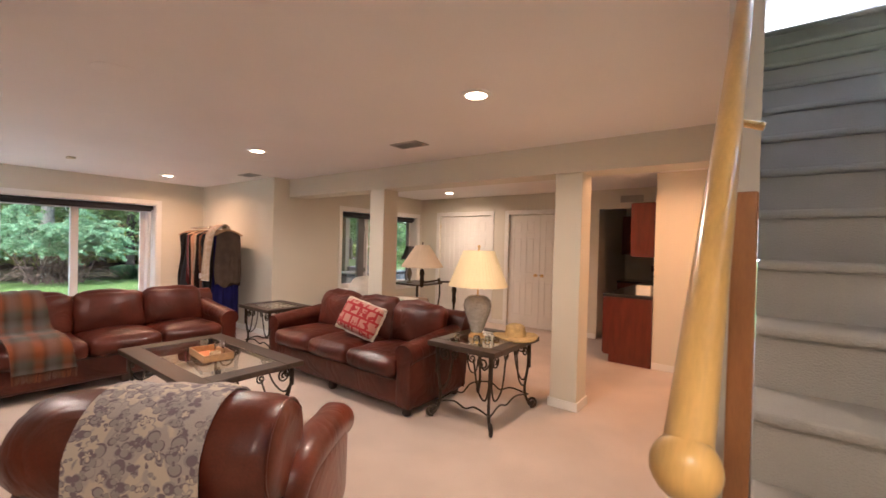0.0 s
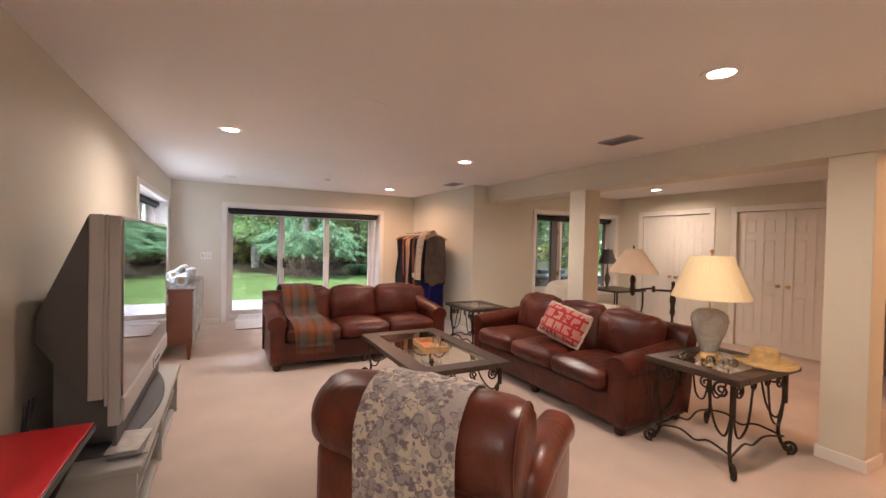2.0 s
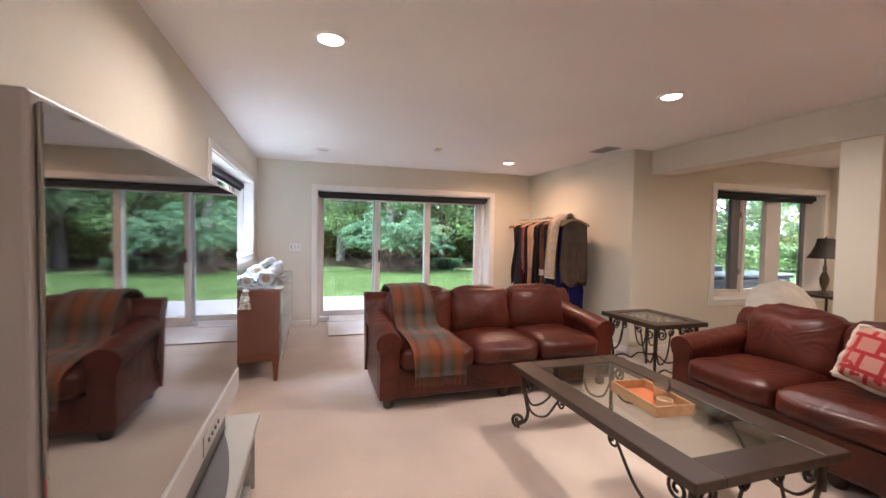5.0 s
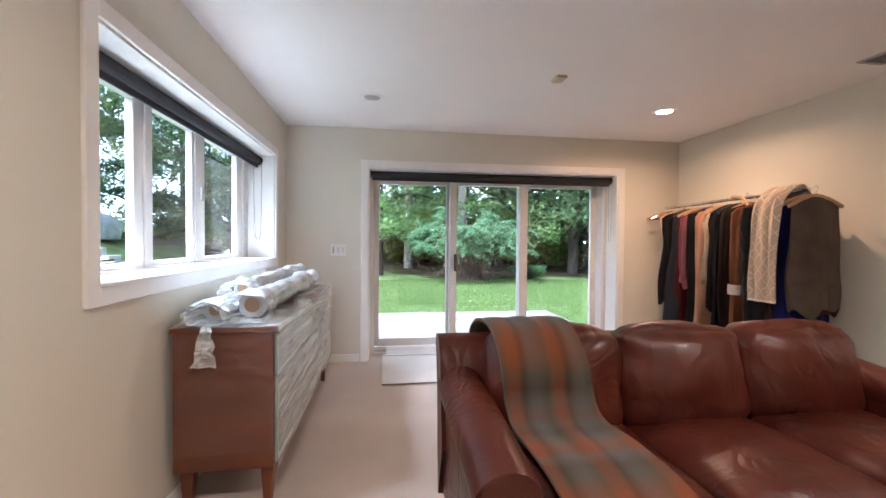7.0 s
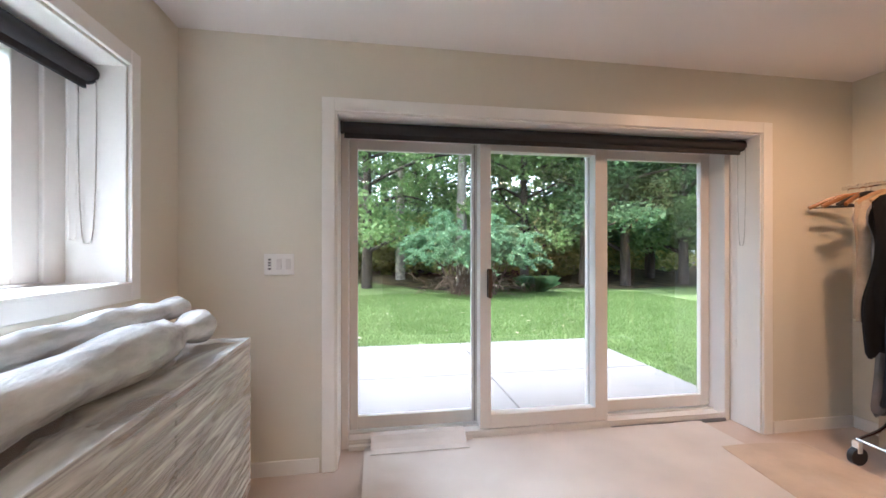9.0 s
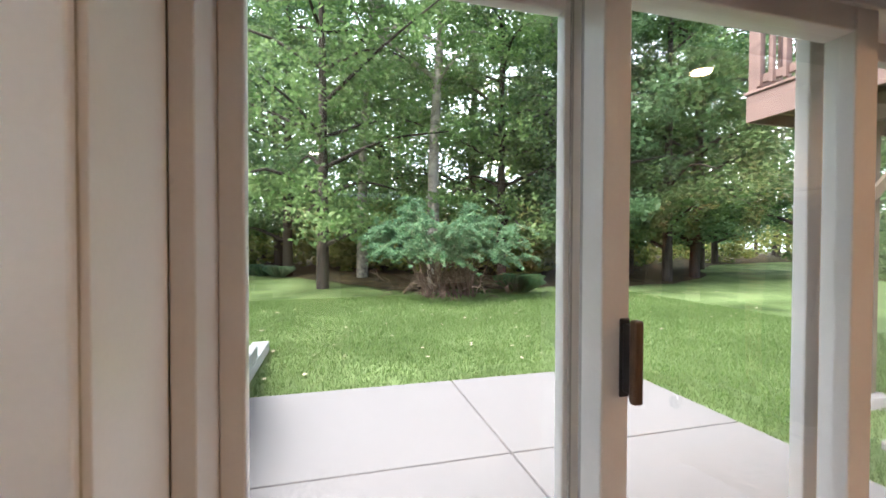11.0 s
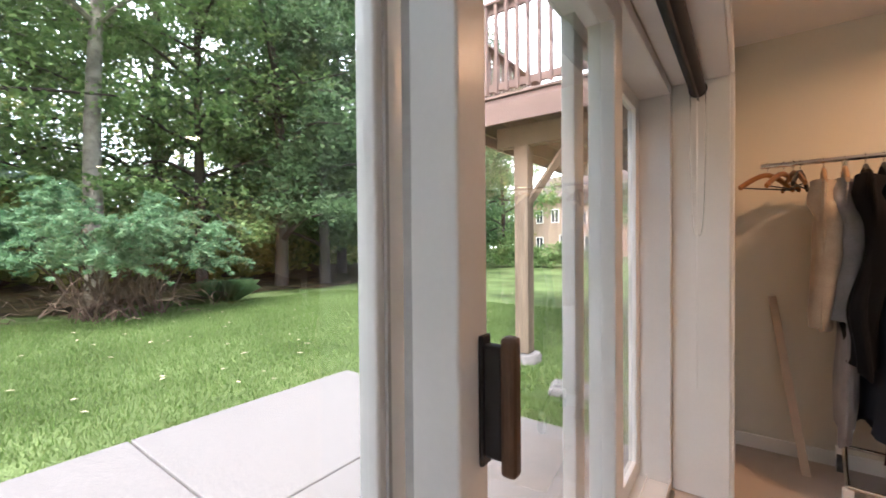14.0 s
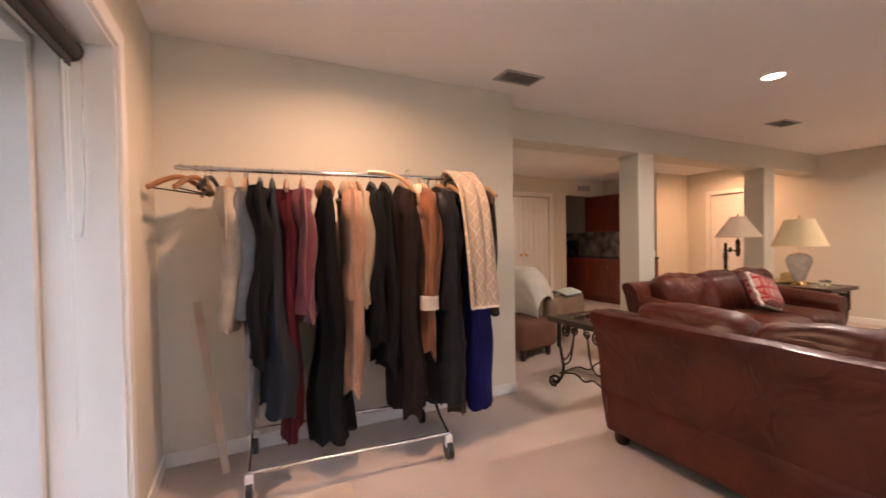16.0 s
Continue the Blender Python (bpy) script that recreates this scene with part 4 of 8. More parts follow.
# ---- six-panel doors ----
def panel_leaf(parent, w, h, m, hinge_left, knob_z=0.98, knob=True):
    """One leaf in its own xz plane, facing -y, hinge side at x=0 or x=w."""
    def shift(bm):
        bmesh.ops.transform(bm, matrix=m, verts=bm.verts)
        return bm
    bm = B()
    t = 0.034
    sw, mw = 0.105, 0.09
    zs = [0.0, 0.22, 0.86, 1.02, h - 0.42, h - 0.34, h - 0.11, h]
    box(bm, 0.004, w - 0.004, 0.010, t, 0.0, h)
    for a, b in ((0.0, sw), (w / 2 - mw / 2, w / 2 + mw / 2), (w - sw, w)):
        box(bm, a, b, 0.0, 0.012, 0.0, h, 0.003)
    for z0, z1 in ((0, 0.22), (0.86, 1.02), (h - 0.42, h - 0.34), (h - 0.11, h)):
        for a, b in ((sw, w / 2 - mw / 2), (w / 2 + mw / 2, w - sw)):
            box(bm, a, b, 0.0, 0.012, z0, z1, 0.003)
    leaf = part("door_leaf", shift(bm), M_WHITE, parent)
    for z0, z1 in ((0.22, 0.86), (1.02, h - 0.42), (h - 0.34, h - 0.11)):
        for a, b in ((sw, w / 2 - mw / 2), (w / 2 + mw / 2, w - sw)):
            bm = B()
            box(bm, a + 0.022, b - 0.022, 0.003, 0.012, z0 + 0.022, z1 - 0.022, 0.006, 1)
            part("panel", shift(bm), M_WHITE, leaf)
    if knob:
        bm = B()
        kx = w - 0.06 if hinge_left else 0.06
        lathe(bm, [(0.026, 0.0), (0.026, 0.006), (0.010, 0.010), (0.010, 0.030), (0.024, 0.040), (0.027, 0.052), (0.018, 0.064), (0.0, 0.067)], 18)
        bmesh.ops.rotate(bm, verts=bm.verts, matrix=Matrix.Rotation(radians(90), 3, "X"))
        bmesh.ops.translate(bm, verts=bm.verts, vec=(kx, 0, knob_z))
        part("door_knob", shift(bm), M_BRASS, leaf, "round brass knob", True)
    for z in (0.22, h * 0.5, h - 0.2):
        bm = B()
        hx = -0.004 if hinge_left else w + 0.004
        cyl(bm, (hx, -0.006, z - 0.045), (hx, -0.006, z + 0.045), 0.007, seg=8)
        part("hinge", shift(bm), M_BRASS, leaf)


for name, x0, x1 in (("door_closet_a", -4.29, -3.03), ("door_closet_b", -2.61, -1.35)):
    d = tagged(new(name), "closed white double closet door with six-panel leaves", kind="structure")
    w = (x1 - x0) / 2 - 0.006
    panel_leaf(d, w, 2.10, pose(x0 + 0.004, YD + 0.03, 0.012), True)
    panel_leaf(d, w, 2.10, pose(x0 + w + 0.008, YD + 0.03, 0.012), False)
d = tagged(new("door_stair_closet"), "closed white six-panel door under the stairs", kind="structure")
panel_leaf(d, D3[1] - D3[0] - 0.012, 2.04, pose(XS + 0.03, D3[1] - 0.006, 0.012, 0, 0, -90), True)

# ---- staircase ----
stair = tagged(new("staircase"), "straight staircase with grey carpeted steps and oak handrail", "staircase")
RISE, GO, Y0 = 0.187, 0.215, 0.52
for k in range(16):
    bm = B()
    y = Y0 + GO * k
    z = RISE * (k + 1)
    box(bm, XS + 0.103, XE - 0.002, y, y + GO + 0.06, z - RISE, z - 0.03)
    box(bm, XS + 0.103, XE - 0.002, y - 0.028, y + GO + 0.06, z - 0.030, z, 0.012, 3)
    part("step", bm, M_STAIRC, stair)
bm = B()
box(bm, XS + 0.103, XE - 0.002, Y0 + GO * 16 + 0.06, 7.0, 2.90, 2.992)
part("landing", bm, M_STAIRC, stair)
slope = math.atan2(RISE, GO)
bm = B()   # handrail rising along the stair wall
p0 = Vector((1.128, 0.66, 1.34))
p1 = p0 + Vector((0, 3.2 * math.cos(slope), 3.2 * math.sin(slope)))
tube(bm, [p0, p1], 0.020, 16, 1.3)
bmesh.ops.create_uvsphere(bm, u_segments=20, v_segments=14, radius=0.028, matrix=Matrix.Translation(p0))
part("handrail", bm, M_OAK, stair, "varnished oak handrail with a rounded end", True)
bm = B()
box(bm, 1.125, 1.174, 1.40, 1.44, 0.935, 1.66, 0.006)
part("newel_post", bm, M_OAKD, stair, "amber oak end post")
for k in (0.75, 1.9, 2.9):
    p = p0 + (p1 - p0) * (k / 3.2)
    bm = B()
    tube(bm, [p + Vector((0.0, 0, -0.02)), p + Vector((0.01, 0, -0.06)), p + Vector((0.05 if p.y < 2 else -0.02, 0, -0.075))], 0.008, 8)
    part("rail_bracket", bm, M_BRASS, stair, "", True)

# ---- bar niche ----
def cabinet_front(parent, m, w, h, knob=True):
    bm = B()
    f = 0.055
    for a in ((0, f, 0, h), (w - f, w, 0, h), (f, w - f, 0, f), (f, w - f, h - f, h)):
        box(bm, a[0], a[1], -0.020, 0.0, a[2], a[3], 0.002)
    box(bm, f, w - f, -0.012, 0.0, f, h - f)
    bmesh.ops.transform(bm, matrix=m, verts=bm.verts)
    dr = part("cabinet_door", bm, M_CHERRY, parent)
    if knob:
        bm = B()
        bmesh.ops.create_uvsphere(bm, u_segments=12, v_segments=8, radius=0.013, matrix=Matrix.Translation((w - 0.03, -0.034, h * 0.8)))
        cyl(bm, (w - 0.03, -0.02, h * 0.8), (w - 0.03, -0.03, h * 0.8), 0.006, seg=8)
        bmesh.ops.transform(bm, matrix=m, verts=bm.verts)
        part("knob", bm, M_CHROME, dr)


CB = -0.44   # front of the base units
for k, (a, b) in enumerate(((6.02, 6.62), (6.625, 7.22), (7.225, 7.9), (7.905, 8.48))):
    c = thing("base_cabinet", pose(0, 0, 0), "cherry-red wooden base cabinet of the bar", "cabinet", "bar base cabinets")
    bm = B()
    box(bm, CB, 0.145, a, b, 0.10, 0.88, 0.002)
    box(bm, CB + 0.07, 0.145, a + 0.002, b - 0.002, 0.0, 0.10)
    part("body", bm, M_CHERRY, c)
    cabinet_front(c, pose(CB, b - 0.004, 0.12, 0, 0, -90), b - a - 0.008, 0.74)
for k, (a, b) in enumerate(((6.30, 6.9), (6.905, 7.5))):
    c = thing("wall_cabinet", pose(0, 0, 0), "cherry-red wooden wall cabinet of the bar", "cabinet", "bar wall cabinets")
    bm = B()
    box(bm, -0.18, 0.145, a, b, 1.42, 2.16, 0.002)
    part("body", bm, M_CHERRY, c)
    cabinet_front(c, pose(-0.18, b - 0.004, 1.43, 0, 0, -90), b - a - 0.008, 0.72)
for k, (a, b) in enumerate(((-0.91, -0.40), (-0.395, 0.14))):
    c = thing("wall_cabinet", pose(0, 0, 0), "dark cherry wall cabinet at the back of the bar", "cabinet", "bar wall cabinets")
    bm = B()
    box(bm, a, b, 8.78, 9.095, 1.42, 2.16, 0.002)
    part("body", bm, M_CHERRY, c)
    cabinet_front(c, pose(a + 0.004, 8.78, 1.43), b - a - 0.008, 0.72)
c = thing("base_cabinet", pose(0, 0, 0), "dark cherry base cabinet at the back of the bar", "cabinet", "bar base cabinets")
bm = B()
box(bm, -0.91, 0.14, 8.50, 9.095, 0.10, 0.88, 0.002)
box(bm, -0.90, 0.14, 8.57, 9.095, 0.0, 0.10)
part("body", bm, M_CHERRY, c)
cabinet_front(c, pose(-0.90, 8.50, 0.12), 0.45, 0.74)
bm = B()
box(bm, CB - 0.02, 0.146, 6.0, 8.47, 0.882, 0.92, 0.006)
box(bm, -0.915, 0.146, 8.475, 9.095, 0.882, 0.92, 0.006)
tagged(part("bar_worktop", bm, M_GRANITE), "dark polished granite worktop on the bar cabinets", "worktop")
bm = B()
box(bm, 0.136, 0.1495, 6.18, 9.09, 0.921, 1.42)
struct("backsplash", bm, mat("veined_stone_backsplash", (0.22, 0.20, 0.17), 0.3, var=0.5, scale=5, fine=30, bump=0.05, col2=(0.45, 0.40, 0.33)), "veined stone backsplash of the bar")
pt = thing("napkin_box", pose(0.02, 6.12, 0.92), "white box on the bar worktop", "box")
bm = B()
box(bm, -0.08, 0.10, -0.07, 0.09, 0, 0.13, 0.01)
part("carton", bm, M_WHITE, pt)
cm = thing("coffee_maker", pose(-0.10, 8.0, 0.92), "black coffee maker on the bar worktop", "coffee maker")
bm = B()
box(bm, -0.10, 0.10, -0.12, 0.12, 0, 0.03, 0.006)
box(bm, 0.0, 0.10, -0.12, 0.12, 0.03, 0.33, 0.008)
box(bm, -0.11, 0.0, -0.12, 0.12, 0.23, 0.33, 0.008)
part("body", bm, M_BLACK, cm)
bm = B()
lathe(bm, [(0.05, 0.0), (0.062, 0.05), (0.055, 0.12), (0.04, 0.15)], 16, (-0.055, 0, 0.032))
part("jug", bm, M_GLASS, cm, "", True)
wv = thing("wall_vent", pose(-0.42, YD, 2.33), "grey metal air return grille high on the wall", "vent")
bm = B()
box(bm, -0.17, 0.17, -0.012, 0.0, -0.055, 0.055, 0.003)
part("frame", bm, M_VENT, wv)
for k in range(5):
    bm = B()
    box(bm, -0.15, 0.15, -0.018, -0.013, -0.04 + 0.02 * k - 0.005, -0.04 + 0.02 * k + 0.005)
    part("slat", bm, M_VENT, wv)

# ---- table lamp and hat on the end table ----
M_SHADE = mat("cream_pleated_shade", (0.80, 0.67, 0.40), 0.85, var=0.05, scale=4, fine=150, bump=0.2, dist=0.002, stretch=(1, 1, 0.1))
M_SHADE2 = mat("tan_linen_shade", (0.62, 0.50, 0.36), 0.85, var=0.07, scale=4, fine=200, bump=0.3, dist=0.002)
M_CRYSTAL = mat("cut_glass", (0.80, 0.79, 0.74), 0.10, var=0.12, scale=26, fine=44, bump=1.0, dist=0.012, coat=0.8)
M_CRYSTAL.node_tree.nodes["Principled BSDF"].inputs["Transmission Weight"].default_value = 0.55


def pleated_shade(parent, name, r0, r1, z0, z1, material, label, sides=96):
    bm = B()
    rings = []
    for r, z in ((r0, z0), (r0 - 0.003, z0 + 0.012), (r1 + 0.004, z1 - 0.012), (r1, z1)):
        rings.append([bm.verts.new(((r + (0.0012 if k % 2 else -0.0012)) * math.cos(2 * math.pi * k / sides), (r + (0.0012 if k % 2 else -0.0012)) * math.sin(2 * math.pi * k / sides), z)) for k in range(sides)])
    fs = []
    for a, b in zip(rings, rings[1:]):
        for k in range(sides):
            fs.append(bm.faces.new((a[k], a[(k + 1) % sides], b[(k + 1) % sides], b[k])))
    bm.normal_update()
    bmesh.ops.solidify(bm, geom=fs, thickness=0.003)
    return part(name, bm, material, parent, label)


tl = thing("table_lamp", pose(-0.84, 3.44, 0.681), "cut-glass table lamp with a cream pleated shade", "lamp")
bm = B()
lathe(bm, [(0.075, 0.0), (0.078, 0.012), (0.062, 0.022), (0.055, 0.045), (0.0, 0.05)], 24)
part("base", bm, M_BRASS, tl, "brass base", True)
bm = B()
lathe(bm, [(0.052, 0.05), (0.062, 0.07), (0.085, 0.14), (0.118, 0.23), (0.130, 0.29), (0.120, 0.34), (0.085, 0.375), (0.05, 0.385), (0.0, 0.39)], 32)
part("glass_body", bm, M_CRYSTAL, tl, "patterned cut-glass body", True)
bm = B()
cyl(bm, (0, 0, 0.385), (0, 0, 0.82), 0.008, seg=10)
bmesh.ops.create_uvsphere(bm, u_segments=10, v_segments=8, radius=0.014, matrix=Matrix.Translation((0, 0, 0.83)))
part("stem", bm, M_BRASS, tl, "", True)
pleated_shade(tl, "shade", 0.270, 0.142, 0.468, 0.792, M_SHADE, "cream pleated shade")

hat = thing("straw_hat", pose(-0.56, 3.66, 0.681), "straw sun hat lying on the end table", "hat")
bm = B()
lathe(bm, [(0.205, 0.02), (0.20, 0.008), (0.14, 0.004), (0.098, 0.014), (0.092, 0.06), (0.085, 0.105), (0.06, 0.125), (0.0, 0.13)], 32)
for v in bm.verts:
    v.co.z += 0.012 * math.sin(math.atan2(v.co.y, v.co.x) * 2) * max(0, (math.hypot(v.co.x, v.co.y) - 0.1) / 0.1) + 0.0
    v.co.z = max(0.001, v.co.z)
M_STRAW = mat("woven_straw", (0.56, 0.40, 0.16), 0.8, var=0.2, scale=20, fine=160, bump=0.6, dist=0.003)
part("crown_and_brim", bm, M_STRAW, hat, "", True)
for k, (x, y, r, h) in enumerate(((-0.70, 3.22, 0.03, 0.07), (-0.92, 3.24, 0.025, 0.05), (-0.64, 3.30, 0.022, 0.06))):
    g = thing("glass_jar", pose(x, y, 0.681), "small clear glass jar on the end table", "jar", "small jars")
    bm = B()
    lathe(bm, [(r * 0.8, 0.0), (r, 0.008), (r, h * 0.8), (r * 0.7, h)], 14)
    part("jar_body", bm, M_TINT, g, "", True)

# tray, tumbler and candle on the coffee table
tr = thing("wooden_tray", pose(-2.62, 1.90, 0.482, 0, 0, -6), "light wooden tray with orange inside on the coffee table", "tray")
M_PINE = mat("pale_wood", (0.55, 0.34, 0.16), 0.5, var=0.15, scale=4, fine=50, stretch=(1, 6, 6))
M_ORANGE = mat("orange_lining", (0.62, 0.20, 0.05), 0.6, var=0.1)
bm = B()
for a in ((-0.20, 0.20, -0.12, -0.108), (-0.20, 0.20, 0.108, 0.12), (-0.20, -0.188, -0.108, 0.108), (0.188, 0.20, -0.108, 0.108)):
    box(bm, *a, 0.0, 0.06, 0.003)
part("rim", bm, M_PINE, tr)
bm = B()
box(bm, -0.187, 0.187, -0.107, 0.107, 0.001, 0.010)
part("tray_floor", bm, M_ORANGE, tr, "orange tray floor")
tb = thing("glass_tumbler", pose(-2.60, 1.96, 0.493), "clear glass tumbler standing in the tray", "glass")
bm = B()
lathe(bm, [(0.036, 0.0), (0.040, 0.004), (0.046, 0.115), (0.043, 0.115), (0.037, 0.012), (0.0, 0.010)], 20)
part("tumbler_body", bm, M_GLASS, tb, "", True)
cd = thing("glass_candle", pose(-2.50, 1.88, 0.493), "short candle in a glass standing in the tray", "candle")
bm = B()
lathe(bm, [(0.038, 0.0), (0.043, 0.006), (0.043, 0.055), (0.039, 0.055), (0.038, 0.035), (0.0, 0.034)], 20)
part("candle_glass", bm, mat("candle_wax", (0.70, 0.55, 0.34), 0.4, var=0.1), cd, "", True)

# ---- swing-arm floor lamp behind the sofa ----
fl = thing("floor_lamp", pose(-1.46, 3.93, 0), "dark bronze swing-arm floor lamp with a tan shade", "lamp")
bm = B()
lathe(bm, [(0.15, 0.0), (0.15, 0.012), (0.10, 0.028), (0.03, 0.045), (0.0, 0.05)], 28)
part("base", bm, M_IRON, fl, "", True)
bm = B()
cyl(bm, (0, 0, 0.045), (0, 0, 1.14), 0.012, seg=12)
lathe(bm, [(0.012, 0.86), (0.024, 0.90), (0.018, 0.96), (0.028, 1.02), (0.020, 1.10), (0.014, 1.16), (0.018, 1.19), (0.0, 1.21)], 14)
part("pole", bm, M_IRON, fl, "", True)
bm = B()
tube(bm, [(0, 0, 1.11), (-0.07, -0.06, 1.11), (-0.12, -0.12, 1.11)], 0.010, 8)
tube(bm, [(-0.12, -0.12, 1.13), (-0.24, -0.26, 1.10)], 0.009, 8)
cyl(bm, (-0.12, -0.12, 1.09), (-0.12, -0.12, 1.15), 0.015, seg=10)
part("swing_arm", bm, M_IRON, fl, "", True)
bm = B()
lathe(bm, [(0.0, 1.04), (0.020, 1.06), (0.026, 1.12), (0.020, 1.17), (0.028, 1.20), (0.02, 1.24), (0.006, 1.25), (0.006, 1.52), (0.010, 1.53), (0.0, 1.55)], 14, (-0.24, -0.27, 0))
part("socket", bm, M_IRON, fl, "", True)
sh = pleated_shade(fl, "shade", 0.228, 0.075, 1.27, 1.51, M_SHADE2, "tan linen shade", 48)
sh.location = (-0.24, -0.27, 0)

# ---- back corner: recliner, ottoman, side table and lamp ----
M_TAUPE = mat("taupe_fabric", (0.31, 0.23, 0.16), 0.9, var=0.15, scale=5, fine=140, bump=0.5, dist=0.004, spec=0.15)
M_BROWNF = mat("brown_fabric", (0.16, 0.075, 0.045), 0.85, var=0.15, scale=5, fine=140, bump=0.4, dist=0.004)
M_CREAMB = mat("cream_blanket", (0.78, 0.76, 0.68), 0.95, var=0.12, scale=6, fine=120, bump=0.8, dist=0.006, sheen=0.3)
rc = thing("recliner", pose(-3.50, 5.12, 0, 0, 0, 20), "taupe upholstered recliner with a cream blanket", "armchair")
bm = B()
cushion(bm, (0, 0, 0.24), (0.86, 0.84, 0.32), 0.06, 7)
part("base", bm, M_TAUPE, rc, "", True)
bm = B()
cushion(bm, (0.05, 0, 0.46), (0.62, 0.56, 0.16), 0.07, 8, (0, 0, 0.03), 0.006)
part("seat_cushion", bm, M_TAUPE, rc, "", True)
bm = B()
cushion(bm, (-0.36, 0, 0.60), (0.22, 0.72, 0.52), 0.10, 9, (0.03, 0, 0), 0.006, Matrix.Translation((-0.36, 0, 0.4)) @ Matrix.Rotation(radians(-14), 4, "Y") @ Matrix.Translation((0.36, 0, -0.4)))
part("backrest", bm, M_TAUPE, rc, "", True)
for s in (-1, 1):
    bm = B()
    cushion(bm, (0.02, s * 0.40, 0.38), (0.86, 0.18, 0.46), 0.08, 8)
    part("arm", bm, M_TAUPE, rc, "", True)
bl = thing("cream_throw", pose(-3.50, 5.12, 0, 0, 0, 20), "cream knitted throw over the recliner back", "blanket")
bm = B()
prof = [(p.x, p.y) for p in smooth_path([(-0.58, 0.42, 0), (-0.63, 0.64, 0), (-0.66, 0.80, 0), (-0.60, 0.90, 0), (-0.48, 0.935, 0), (-0.35, 0.88, 0), (-0.23, 0.74, 0), (-0.17, 0.60, 0), (0.05, 0.585, 0), (0.30, 0.57, 0)], 3)]
wide = [(0.45 if x < -0.24 else 0.29) for x, z in prof]
rows = [[(x + 0.012 * noise.noise((i * 0.3, j * 0.7, 0)), wide[i] * (j / 5 - 1), z + 0.02 - 2.6 * max(0, abs(wide[i] * (j / 5 - 1)) - 0.33) + 0.014 * noise.noise((i * 0.33, j * 0.8, 4))) for j in range(11)] for i, (x, z) in enumerate(prof)]
sheet(bm, rows, 0.012)
part("cloth", bm, M_CREAMB, bl, "", True)
bm = B()
lt = thing("folded_towel", pose(-3.30, 4.80, 0.62, 0, 0, 20), "pale mint towel folded over the recliner arm", "towel")
sheet(bm, [[(x, y, 0.03 - 0.9 * abs(y) ** 1.5 + 0.004 * noise.noise((x * 9, y * 9, 2))) for y in [-0.14 + 0.035 * j for j in range(9)]] for x in [-0.2 + 0.04 * i for i in range(11)]], 0.018)
part("cloth", bm, mat("mint_towel", (0.50, 0.60, 0.55), 0.95, var=0.1, scale=8, fine=160, bump=0.7), lt, "", True)
ot = thing("ottoman", pose(-4.06, 4.62, 0, 0, 0, 10), "brown upholstered ottoman beside the recliner", "ottoman")
bm = B()
cushion(bm, (0, 0, 0.26), (0.56, 0.52, 0.30), 0.06, 8, (0, 0, 0.02))
part("cushion_body", bm, M_BROWNF, ot, "", True)
for x in (-0.2, 0.2):
    for y in (-0.18, 0.18):
        bm = B()
        lathe(bm, [(0.02, 0.0), (0.03, 0.03), (0.034, 0.12)], 10, (x, y, 0))
        part("foot", bm, M_FOOT, ot)
dk = thing("side_table", pose(-4.36, 6.55, 0), "dark wooden side table below the back window", "table")
bm = B()
box(bm, -0.28, 0.42, -0.35, 0.42, 0.70, 0.735, 0.006)
part("tabletop", bm, M_DARKWOOD, dk)
for x in (-0.24, 0.38):
    for y in (-0.31, 0.38):
        bm = B()
        tube(bm, smooth_path([(x, y, 0.70), (x * 1.0, y, 0.45), (x * 0.94, y * 0.94, 0.2), (x * 1.05, y * 1.05, 0.0)], 4), 0.016, 8)
        part("leg", bm, M_IRON, dk)
dl = thing("small_table_lamp", pose(-4.34, 6.40, 0.736), "urn-shaped lamp with a black bell shade", "lamp")
bm = B()
lathe(bm, [(0.06, 0.0), (0.062, 0.012), (0.03, 0.03), (0.022, 0.06), (0.045, 0.14), (0.052, 0.20), (0.035, 0.26), (0.018, 0.30), (0.024, 0.33), (0.012, 0.40), (0.010, 0.75), (0.0, 0.76)], 20)
part("urn", bm, mat("antique_bronze", (0.16, 0.13, 0.09), 0.4, metal=0.7, var=0.3, scale=16), dl, "", True)
bm = B()
rings = [(0.19, 0.47), (0.15, 0.53), (0.115, 0.61), (0.095, 0.68), (0.088, 0.73)]
vs = [[bm.verts.new((r * math.cos(2 * math.pi * k / 24), r * math.sin(2 * math.pi * k / 24), z)) for k in range(24)] for r, z in rings]
fs = [bm.faces.new((a[k], a[(k + 1) % 24], b[(k + 1) % 24], b[k])) for a, b in zip(vs, vs[1:]) for k in range(24)]
bm.normal_update()
bmesh.ops.solidify(bm, geom=fs, thickness=0.004)
part("shade", bm, mat("black_bell_shade", (0.035, 0.028, 0.026), 0.7, var=0.15, scale=8), dl, "black bell shade", True)


